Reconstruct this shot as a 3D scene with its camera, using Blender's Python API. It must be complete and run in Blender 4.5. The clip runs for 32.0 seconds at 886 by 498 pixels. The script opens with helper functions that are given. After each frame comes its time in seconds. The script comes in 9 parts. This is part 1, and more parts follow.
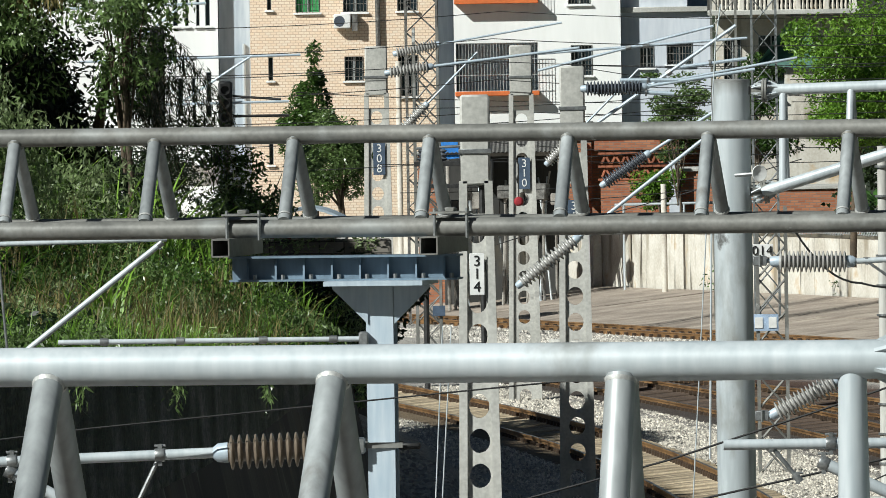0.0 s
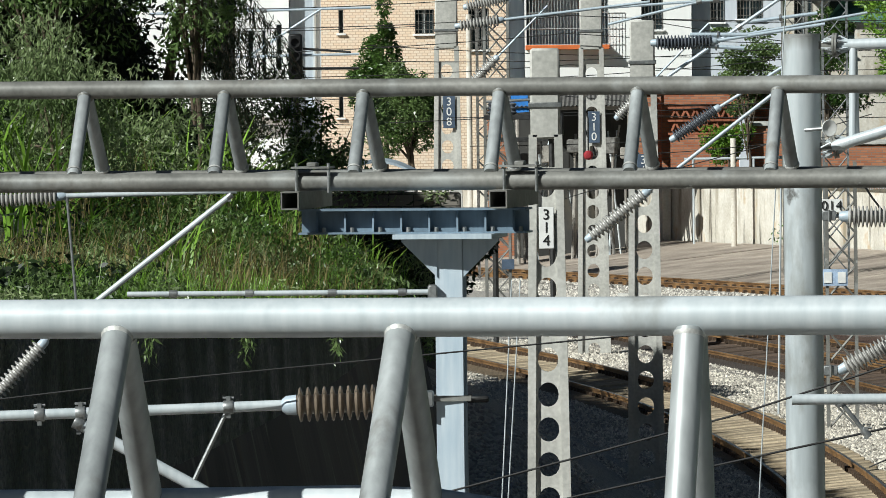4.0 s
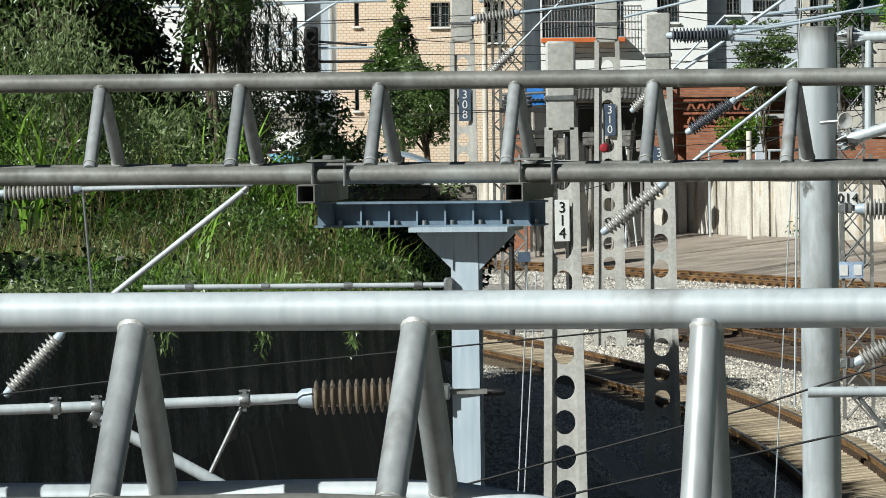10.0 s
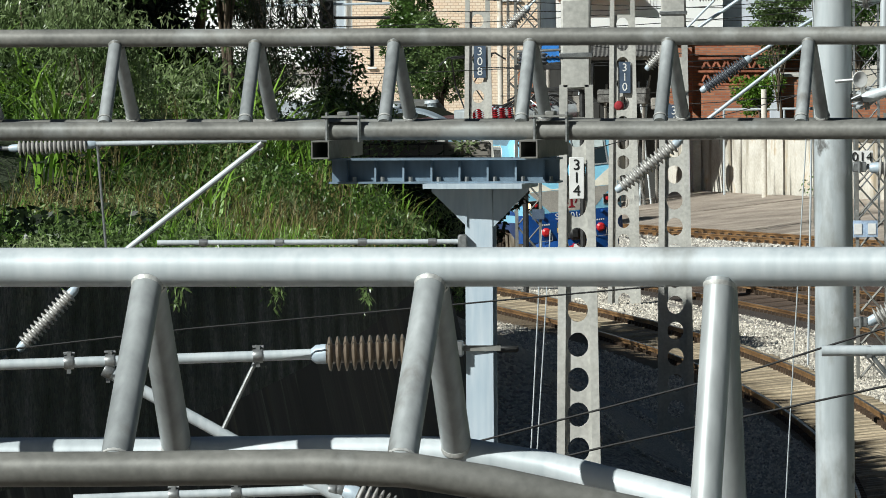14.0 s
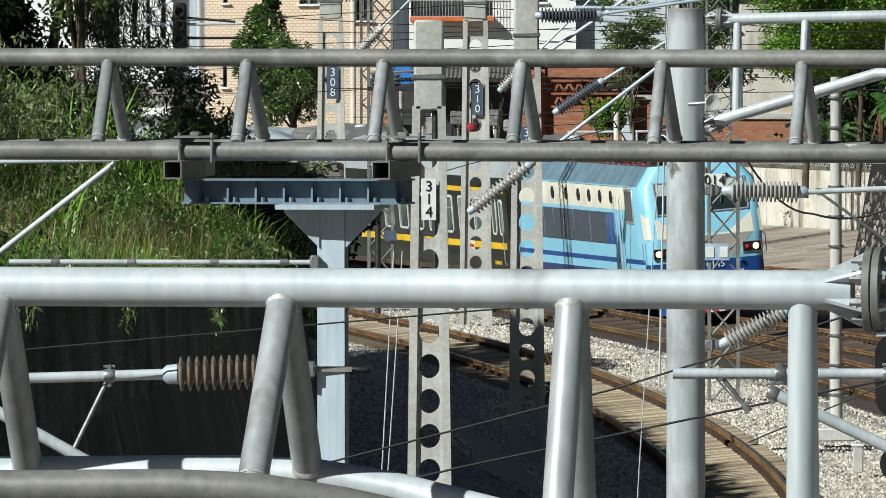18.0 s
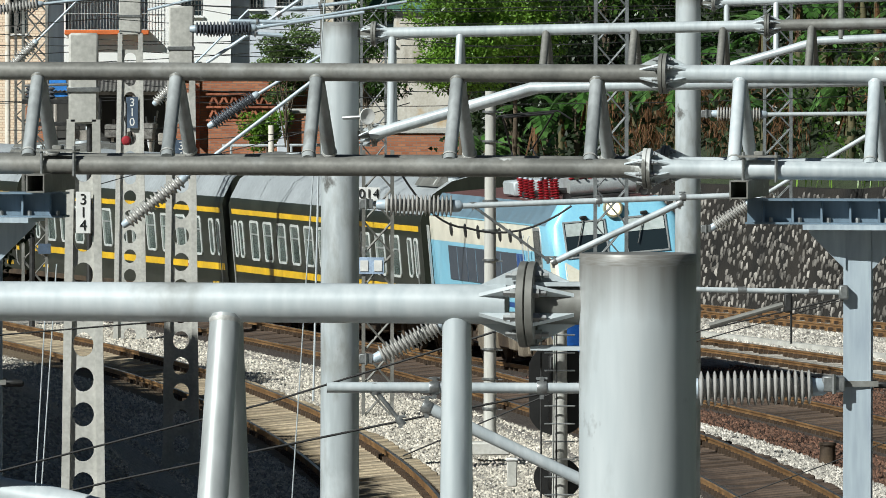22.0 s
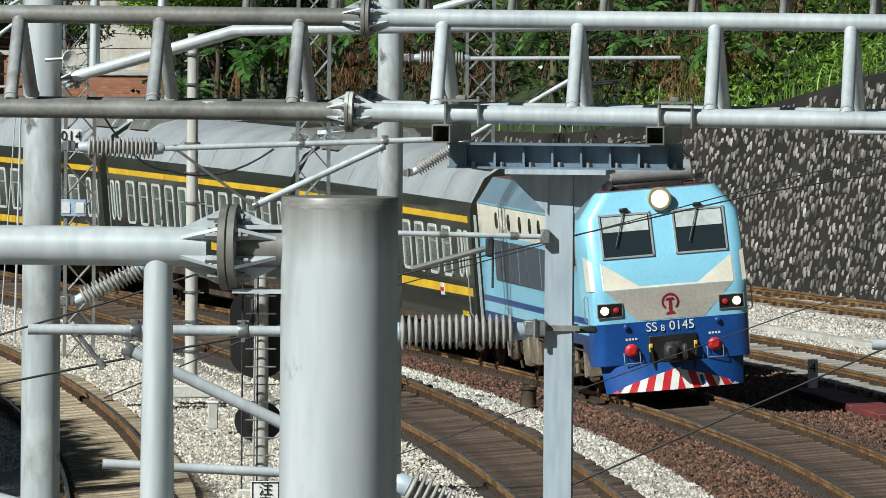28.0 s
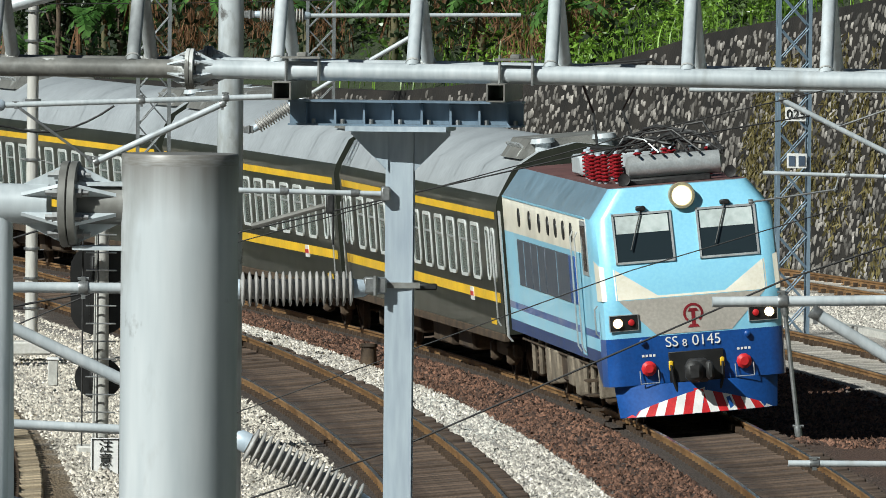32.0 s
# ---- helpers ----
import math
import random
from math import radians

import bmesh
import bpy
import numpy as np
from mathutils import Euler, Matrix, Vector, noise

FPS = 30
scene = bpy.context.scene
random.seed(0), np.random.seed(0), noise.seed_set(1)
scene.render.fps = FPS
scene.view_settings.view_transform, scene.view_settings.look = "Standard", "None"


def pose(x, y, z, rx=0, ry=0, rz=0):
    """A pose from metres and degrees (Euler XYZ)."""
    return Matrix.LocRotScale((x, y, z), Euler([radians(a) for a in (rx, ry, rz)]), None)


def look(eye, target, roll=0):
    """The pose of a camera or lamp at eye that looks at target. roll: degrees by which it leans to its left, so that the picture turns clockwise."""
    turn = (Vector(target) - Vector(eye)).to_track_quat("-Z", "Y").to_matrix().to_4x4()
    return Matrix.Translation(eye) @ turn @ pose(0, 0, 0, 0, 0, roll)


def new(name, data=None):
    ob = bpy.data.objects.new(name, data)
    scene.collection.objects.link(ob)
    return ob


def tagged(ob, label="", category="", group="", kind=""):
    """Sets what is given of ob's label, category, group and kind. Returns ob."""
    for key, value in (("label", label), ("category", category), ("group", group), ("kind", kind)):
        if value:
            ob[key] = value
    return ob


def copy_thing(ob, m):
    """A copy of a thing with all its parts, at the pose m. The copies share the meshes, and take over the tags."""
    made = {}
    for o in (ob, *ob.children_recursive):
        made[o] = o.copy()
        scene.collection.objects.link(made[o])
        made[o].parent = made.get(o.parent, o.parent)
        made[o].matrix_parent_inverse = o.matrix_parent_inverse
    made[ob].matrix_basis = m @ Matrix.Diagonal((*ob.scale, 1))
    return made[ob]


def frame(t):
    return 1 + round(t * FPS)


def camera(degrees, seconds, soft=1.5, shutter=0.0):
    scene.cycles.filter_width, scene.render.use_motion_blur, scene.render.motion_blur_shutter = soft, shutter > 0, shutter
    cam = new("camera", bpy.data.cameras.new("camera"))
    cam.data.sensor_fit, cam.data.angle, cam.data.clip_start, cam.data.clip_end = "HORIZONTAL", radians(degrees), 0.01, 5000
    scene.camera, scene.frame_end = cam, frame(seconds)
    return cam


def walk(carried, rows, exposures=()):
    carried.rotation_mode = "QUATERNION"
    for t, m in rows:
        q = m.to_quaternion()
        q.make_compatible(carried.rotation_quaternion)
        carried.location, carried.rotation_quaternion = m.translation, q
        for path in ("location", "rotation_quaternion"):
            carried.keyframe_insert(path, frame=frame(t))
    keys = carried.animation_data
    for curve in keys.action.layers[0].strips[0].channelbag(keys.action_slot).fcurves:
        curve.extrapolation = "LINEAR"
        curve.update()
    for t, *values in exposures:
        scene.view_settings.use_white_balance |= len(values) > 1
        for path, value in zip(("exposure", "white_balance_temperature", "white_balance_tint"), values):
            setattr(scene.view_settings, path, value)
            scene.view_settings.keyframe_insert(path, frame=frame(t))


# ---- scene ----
cam = camera(3.906, 32.0, soft=0.45)
EYE = Vector((0.0, 0.0, 9.8))
# seconds, turn to the left, tilt and roll in degrees
PATH = [
    (0, 0.9861, -1.1869, -0.894),
    (0.5, 1.1098, -1.0633, -0.682),
    (1, 1.1206, -1.0660, -0.426),
    (1.5, 1.2520, -1.2767, -0.430),
    (2, 1.3024, -1.3714, -0.464),
    (2.5, 1.3824, -1.3724, -0.634),
    (3, 1.3865, -1.2842, -0.783),
    (3.5, 1.3434, -1.3010, -0.759),
    (4, 1.2945, -1.3887, -0.646),
    (4.5, 1.2840, -1.4773, -0.675),
    (6.5, 1.2841, -1.5184, -0.546),
    (7, 1.2991, -1.5017, -0.491),
    (7.5, 1.3099, -1.4260, -0.488),
    (8, 1.3025, -1.4497, -0.633),
    (8.5, 1.3487, -1.4423, -0.836),
    (9, 1.3231, -1.4221, -0.919),
    (9.5, 1.3349, -1.4219, -0.914),
    (10, 1.3653, -1.4190, -0.702),
    (10.5, 1.3828, -1.4699, -0.334),
    (11, 1.3645, -1.5170, -0.486),
    (11.5, 1.4070, -1.5520, -0.561),
    (12, 1.4146, -1.5820, -0.818),
    (12.5, 1.4209, -1.6159, -0.920),
    (13, 1.4492, -1.6396, -0.886),
    (13.5, 1.4807, -1.6305, -0.633),
    (15.5, 1.2113, -1.5572, -0.057),
    (16, 1.1048, -1.6069, -0.078),
    (16.5, 1.0210, -1.6111, -0.315),
    (17, 0.9377, -1.5655, -0.160),
    (17.5, 0.8543, -1.5130, -0.174),
    (18, 0.7757, -1.5190, -0.074),
    (18.5, 0.6658, -1.5139, 0.023),
    (19, 0.5473, -1.5050, -0.058),
    (19.5, 0.4110, -1.4841, -0.081),
    (20, 0.2405, -1.4679, -0.020),
    (20.5, -0.0000, -1.4483, 0.087),
    (21, -0.3011, -1.4182, 0.171),
    (21.5, -0.5355, -1.4421, 0.145),
    (22, -0.7492, -1.4587, 0.088),
    (22.5, -0.9402, -1.4973, 0.124),
    (23, -1.1531, -1.4719, 0.095),
    (23.5, -1.3469, -1.3804, 0.098),
    (24, -1.5130, -1.3512, 0.161),
    (24.5, -1.6487, -1.3908, 0.357),
    (25, -1.7536, -1.4545, 0.511),
    (25.5, -1.8055, -1.5373, 0.501),
    (27.5, -2.0094, -1.6772, 0.532),
    (28, -2.0657, -1.7036, 0.417),
    (28.5, -2.1279, -1.7415, 0.446),
    (29, -2.2089, -1.7820, 0.523),
    (29.5, -2.3225, -1.7901, 0.402),
    (30, -2.4404, -1.7881, 0.355),
    (30.5, -2.5326, -1.8059, 0.369),
    (31, -2.6008, -1.8270, 0.405),
    (31.5, -2.6796, -1.8382, 0.519),
    (32, -2.7715, -1.8873, 0.496),
]


def aim(turn, tilt, roll):
    return Matrix.Translation(EYE) @ pose(0, 0, 0, 0, 0, turn) @ pose(0, 0, 0, 90 + tilt) @ pose(0, 0, 0, 0, 0, roll)


walk(cam, [(t, aim(a, b, c)) for t, a, b, c in PATH], exposures=[(0, 0.11, 6080, 3.5), (32, 0.11, 6080, 3.5)])

# ---- world, sun ----
SUN_TO = Vector((-0.60, -0.53, 0.59)).normalized()
world = bpy.data.worlds.new("world")
scene.world = world
world.use_nodes = True
wn = world.node_tree.nodes
sky = wn.new("ShaderNodeTexSky")
sky.sky_type, sky.sun_disc = "NISHITA", False
sky.sun_elevation = math.asin(SUN_TO.z)
sky.sun_rotation = math.atan2(SUN_TO.x, SUN_TO.y)
wn["Background"].inputs["Strength"].default_value = 0.019
world.node_tree.links.new(sky.outputs[0], wn["Background"].inputs["Color"])
sun_data = bpy.data.lights.new("sun", "SUN")
sun_data.energy, sun_data.angle, sun_data.color = 5.0, radians(0.55), (1.0, 0.96, 0.89)
sun = new("sun", sun_data)
sun.matrix_world = look(SUN_TO * 60, (0, 0, 0))


# ---- materials ----
def mat(name, col, rough=0.6, metal=0.0, col2=None, scale=3.0, fine=40.0, var=0.25, bump=0.15, dist=0.004, spec=0.5, streak=False, coat=0.0, island=0.0, rand=0.0):
    m = bpy.data.materials.new(name)
    m.use_nodes = True
    nt = m.node_tree
    n, ln = nt.nodes, nt.links
    b = n["Principled BSDF"]
    b.inputs["Roughness"].default_value, b.inputs["Metallic"].default_value = rough, metal
    b.inputs["Specular IOR Level"].default_value = spec
    b.inputs["Coat Weight"].default_value = coat
    tc = n.new("ShaderNodeTexCoord")
    mp = n.new("ShaderNodeMapping")
    ln.new(tc.outputs["Object"], mp.inputs[0])
    if streak:
        mp.inputs["Scale"].default_value = (1, 1, 0.12)
    big, small = n.new("ShaderNodeTexNoise"), n.new("ShaderNodeTexNoise")
    for node, s in ((big, scale), (small, fine)):
        node.inputs["Scale"].default_value, node.inputs["Detail"].default_value = s, 4
        ln.new(mp.outputs[0], node.inputs["Vector"])
    ramp = n.new("ShaderNodeValToRGB")
    a = [c * (1 - var) for c in col]
    d = col2 or [min(1, c * (1 + var)) for c in col]
    ramp.color_ramp.elements[0].color, ramp.color_ramp.elements[0].position = (*a, 1), 0.35
    ramp.color_ramp.elements[1].color, ramp.color_ramp.elements[1].position = (*d, 1), 0.7
    ln.new(big.outputs[0], ramp.inputs[0])
    mix = n.new("ShaderNodeMix")
    mix.data_type, mix.blend_type = "RGBA", "OVERLAY"
    mix.inputs["Factor"].default_value = min(1.0, 0.2 + var)
    ln.new(ramp.outputs[0], mix.inputs["A"])
    ln.new(small.outputs[0], mix.inputs["B"])
    out = mix.outputs["Result"]
    if island or rand:
        src = n.new("ShaderNodeNewGeometry").outputs["Random Per Island"] if island else n.new("ShaderNodeObjectInfo").outputs["Random"]
        hsv = n.new("ShaderNodeHueSaturation")
        mr = n.new("ShaderNodeMapRange")
        amount = island or rand
        mr.inputs["To Min"].default_value, mr.inputs["To Max"].default_value = 1 - amount, 1 + amount
        ln.new(src, mr.inputs[0])
        ln.new(mr.outputs[0], hsv.inputs["Value"])
        ln.new(out, hsv.inputs["Color"])
        out = hsv.outputs[0]
    ln.new(out, b.inputs["Base Color"])
    if bump:
        bp = n.new("ShaderNodeBump")
        bp.inputs["Strength"].default_value, bp.inputs["Distance"].default_value = bump, dist
        ln.new(small.outputs[0], bp.inputs["Height"])
        ln.new(bp.outputs[0], b.inputs["Normal"])
    mr2 = n.new("ShaderNodeMapRange")
    mr2.inputs["To Min"].default_value, mr2.inputs["To Max"].default_value = max(0.03, rough - 0.12), min(1, rough + 0.12)
    ln.new(big.outputs[0], mr2.inputs[0])
    ln.new(mr2.outputs[0], b.inputs["Roughness"])
    return m


def glow(name, col, strength):
    m = bpy.data.materials.new(name)
    m.use_nodes = True
    b = m.node_tree.nodes["Principled BSDF"]
    b.inputs["Base Color"].default_value = (*col, 1)
    b.inputs["Emission Color"].default_value = (*col, 1)
    b.inputs["Emission Strength"].default_value = strength
    return m


def leaf_mat(name, a, c, rough=0.45):
    m = mat(name, a, rough, col2=c, scale=0.5, fine=6, var=0.3, bump=0, island=0.45)
    nt = m.node_tree
    b = nt.nodes["Principled BSDF"]
    tr = nt.nodes.new("ShaderNodeBsdfTranslucent")
    ms = nt.nodes.new("ShaderNodeMixShader")
    ms.inputs[0].default_value = 0.4
    src = b.inputs["Base Color"].links[0].from_socket
    nt.links.new(src, tr.inputs[0])
    nt.links.new(b.outputs[0], ms.inputs[1])
    nt.links.new(tr.outputs[0], ms.inputs[2])
    nt.links.new(ms.outputs[0], nt.nodes["Material Output"].inputs[0])
    return m


GALV = mat("light_steel_paint", (0.51, 0.56, 0.585), 0.42, 0.1, col2=(0.61, 0.655, 0.68), scale=2.5, fine=25, var=0.1, bump=0.05, streak=True)
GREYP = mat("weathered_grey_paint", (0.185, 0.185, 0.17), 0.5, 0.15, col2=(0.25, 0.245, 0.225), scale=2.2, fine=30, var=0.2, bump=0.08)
BLUEST = mat("blue_grey_steel_paint", (0.17, 0.235, 0.30), 0.45, 0.15, scale=3, fine=30, var=0.12, bump=0.05, streak=True)
PALEST = mat("pale_blue_steel_paint", (0.47, 0.55, 0.62), 0.45, 0.15, scale=3, fine=30, var=0.1, bump=0.05, streak=True)
WELD = mat("weld_primer", (0.55, 0.55, 0.53), 0.5, 0.3, scale=20, fine=80, var=0.2, bump=0.3)
RUST = mat("rusty_top", (0.13, 0.12, 0.11), 0.8, 0.2, col2=(0.24, 0.235, 0.22), scale=8, fine=50, var=0.4, bump=0.3)
MIDG = mat("scuffed_grey_paint", (0.31, 0.33, 0.335), 0.42, 0.15, col2=(0.44, 0.465, 0.47), scale=2.6, fine=24, var=0.18, bump=0.05, streak=True)
STEEL = mat("galvanised_fitting", (0.32, 0.33, 0.33), 0.4, 0.7, scale=10, fine=60, var=0.2)
DARKST = mat("dark_iron", (0.05, 0.05, 0.05), 0.55, 0.5, scale=10, fine=60, var=0.3)
DULLST = mat("dull_grey_steel", (0.20, 0.215, 0.22), 0.5, 0.3, scale=5, fine=40, var=0.25, bump=0.05)
PORC = mat("grey_porcelain", (0.42, 0.41, 0.39), 0.3, 0, scale=6, fine=30, var=0.15, bump=0.02, coat=0.3)
PORCB = mat("brown_porcelain", (0.20, 0.16, 0.12), 0.3, 0, scale=6, fine=30, var=0.2, bump=0.02, coat=0.3)
CONC = mat("weathered_concrete", (0.46, 0.455, 0.42), 0.85, 0, col2=(0.60, 0.59, 0.55), scale=0.9, fine=18, var=0.14, bump=0.25)

# Stained concrete whose near-black base also holds the shade on it.
CONCD = mat("stained_shade_dark_concrete", (0.035, 0.035, 0.033), 0.9, 0, col2=(0.085, 0.083, 0.078), scale=0.5, fine=5, var=0.3, bump=0.3, dist=0.02, streak=True)
PLAST = mat("stained_white_render", (0.64, 0.59, 0.50), 0.85, 0, col2=(0.80, 0.77, 0.70), scale=0.6, fine=12, var=0.18, bump=0.2)
WIRE = mat("black_cable", (0.02, 0.02, 0.02), 0.6, 0.2, bump=0)
RAIL = mat("rusty_rail", (0.22, 0.115, 0.045), 0.6, 0.3, col2=(0.36, 0.21, 0.09), scale=1.2, fine=40, var=0.3, bump=0.2)
RAILTOP = mat("polished_rail_head", (0.30, 0.27, 0.25), 0.3, 0.9, scale=2, fine=30, var=0.2, bump=0.02)
SLEEP = mat("weathered_timber_sleeper", (0.30, 0.235, 0.15), 0.85, 0, col2=(0.44, 0.36, 0.25), scale=2, fine=30, var=0.3, bump=0.5, dist=0.01, rand=0.25)
SLEEPD = mat("oily_concrete_sleeper", (0.06, 0.039, 0.028), 0.85, 0, col2=(0.12, 0.084, 0.06), scale=2, fine=30, var=0.3, bump=0.5, dist=0.01, rand=0.25)
SLEEPG = mat("grey_concrete_sleeper", (0.30, 0.28, 0.25), 0.85, 0, scale=2, fine=30, var=0.3, bump=0.5, dist=0.01, rand=0.2)
STONEW = mat("pale_ballast_stone", (0.58, 0.54, 0.48), 0.85, 0, scale=1.0, fine=20, var=0.2, bump=0.3, island=0.5)
STONET = mat("tan_ballast_stone", (0.60, 0.55, 0.47), 0.85, 0, scale=1.0, fine=20, var=0.2, bump=0.3, island=0.5)
STONEB = mat("brown_ballast_stone", (0.135, 0.07, 0.045), 0.8, 0, scale=1.0, fine=20, var=0.25, bump=0.3, island=0.85)


def patched(m, col, scale, at, stretch=(1, 1, 1), edge=0.05):
    """Adds irregular patches of bare primer or grime to a painted surface."""
    nt = m.node_tree
    n, ln = nt.nodes, nt.links
    b = n["Principled BSDF"]
    src = b.inputs["Base Color"].links[0].from_socket
    tc = n.new("ShaderNodeTexCoord")
    mp = n.new("ShaderNodeMapping")
    mp.inputs["Scale"].default_value = stretch
    ln.new(tc.outputs["Object"], mp.inputs[0])
    ns = n.new("ShaderNodeTexNoise")
    ns.inputs["Scale"].default_value, ns.inputs["Detail"].default_value, ns.inputs["Roughness"].default_value = scale, 6, 0.6
    ln.new(mp.outputs[0], ns.inputs["Vector"])
    mr = n.new("ShaderNodeMapRange")
    mr.inputs["From Min"].default_value, mr.inputs["From Max"].default_value = at, at + edge
    ln.new(ns.outputs[0], mr.inputs[0])
    mx = n.new("ShaderNodeMix")
    mx.data_type = "RGBA"
    mx.inputs["B"].default_value = (*col, 1)
    ln.new(mr.outputs[0], mx.inputs["Factor"])
    ln.new(src, mx.inputs["A"])
    ln.new(mx.outputs["Result"], b.inputs["Base Color"])
    return m


patched(GREYP, (0.33, 0.34, 0.33), 2.0, 0.56, (1, 1, 1), 0.16)
patched(GREYP, (0.62, 0.63, 0.61), 1.7, 0.645, (1, 1, 1), 0.03)
patched(MIDG, (0.18, 0.17, 0.15), 3.0, 0.59, (1, 1, 0.3), 0.12)
patched(GALV, (0.33, 0.345, 0.34), 2.0, 0.6, (1, 1, 0.5), 0.12)
PILLAR = mat("scuffed_pillar_paint", (0.49, 0.535, 0.555), 0.4, 0.1, col2=(0.60, 0.64, 0.66), scale=2.0, fine=14, var=0.1, bump=0.03, streak=True)
patched(PILLAR, (0.29, 0.295, 0.28), 2.4, 0.53, (1, 1, 0.35), 0.16)
patched(PILLAR, (0.14, 0.14, 0.135), 3.0, 0.645, (1, 1, 0.7), 0.07)
patched(PILLAR, (0.66, 0.70, 0.72), 1.6, 0.55, (1, 1, 0.5), 0.2)


def collared(m, col, z0, z1):
    """Adds a ragged band of rust stain between two heights of a pillar."""
    nt = m.node_tree
    n, ln = nt.nodes, nt.links
    b = n["Principled BSDF"]
    src = b.inputs["Base Color"].links[0].from_socket
    geo = n.new("ShaderNodeNewGeometry")
    xyz = n.new("ShaderNodeSeparateXYZ")
    ln.new(geo.outputs["Position"], xyz.inputs[0])
    ns = n.new("ShaderNodeTexNoise")
    ns.inputs["Scale"].default_value, ns.inputs["Detail"].default_value = 7.0, 5
    ad = n.new("ShaderNodeMath")
    ad.operation = "MULTIPLY_ADD"
    ad.inputs[1].default_value = 0.16
    ln.new(ns.outputs[0], ad.inputs[0])
    ln.new(xyz.outputs[2], ad.inputs[2])
    mr = n.new("ShaderNodeMapRange")
    mr.inputs["From Min"].default_value, mr.inputs["From Max"].default_value = z0 + 0.08, z1 + 0.08
    mr.inputs["To Max"].default_value = 0.9
    ln.new(ad.outputs[0], mr.inputs[0])
    mx = n.new("ShaderNodeMix")
    mx.data_type = "RGBA"
    mx.inputs["B"].default_value = (*col, 1)
    ln.new(mr.outputs[0], mx.inputs["Factor"])
    ln.new(src, mx.inputs["A"])
    ln.new(mx.outputs["Result"], b.inputs["Base Color"])


collared(PILLAR, (0.17, 0.155, 0.135), 8.60, 8.80)
patched(PLAST, (0.26, 0.22, 0.16), 1.1, 0.55, (1, 1, 0.35), 0.14)
patched(PLAST, (0.12, 0.105, 0.08), 2.6, 0.64, (1, 1, 0.3), 0.06)
patched(PLAST, (0.55, 0.38, 0.18), 0.6, 0.565, (1, 1, 0.9), 0.1)
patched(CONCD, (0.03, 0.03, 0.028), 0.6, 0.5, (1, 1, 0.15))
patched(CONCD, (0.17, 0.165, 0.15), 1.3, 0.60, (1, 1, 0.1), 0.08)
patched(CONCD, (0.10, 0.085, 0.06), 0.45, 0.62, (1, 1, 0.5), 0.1)


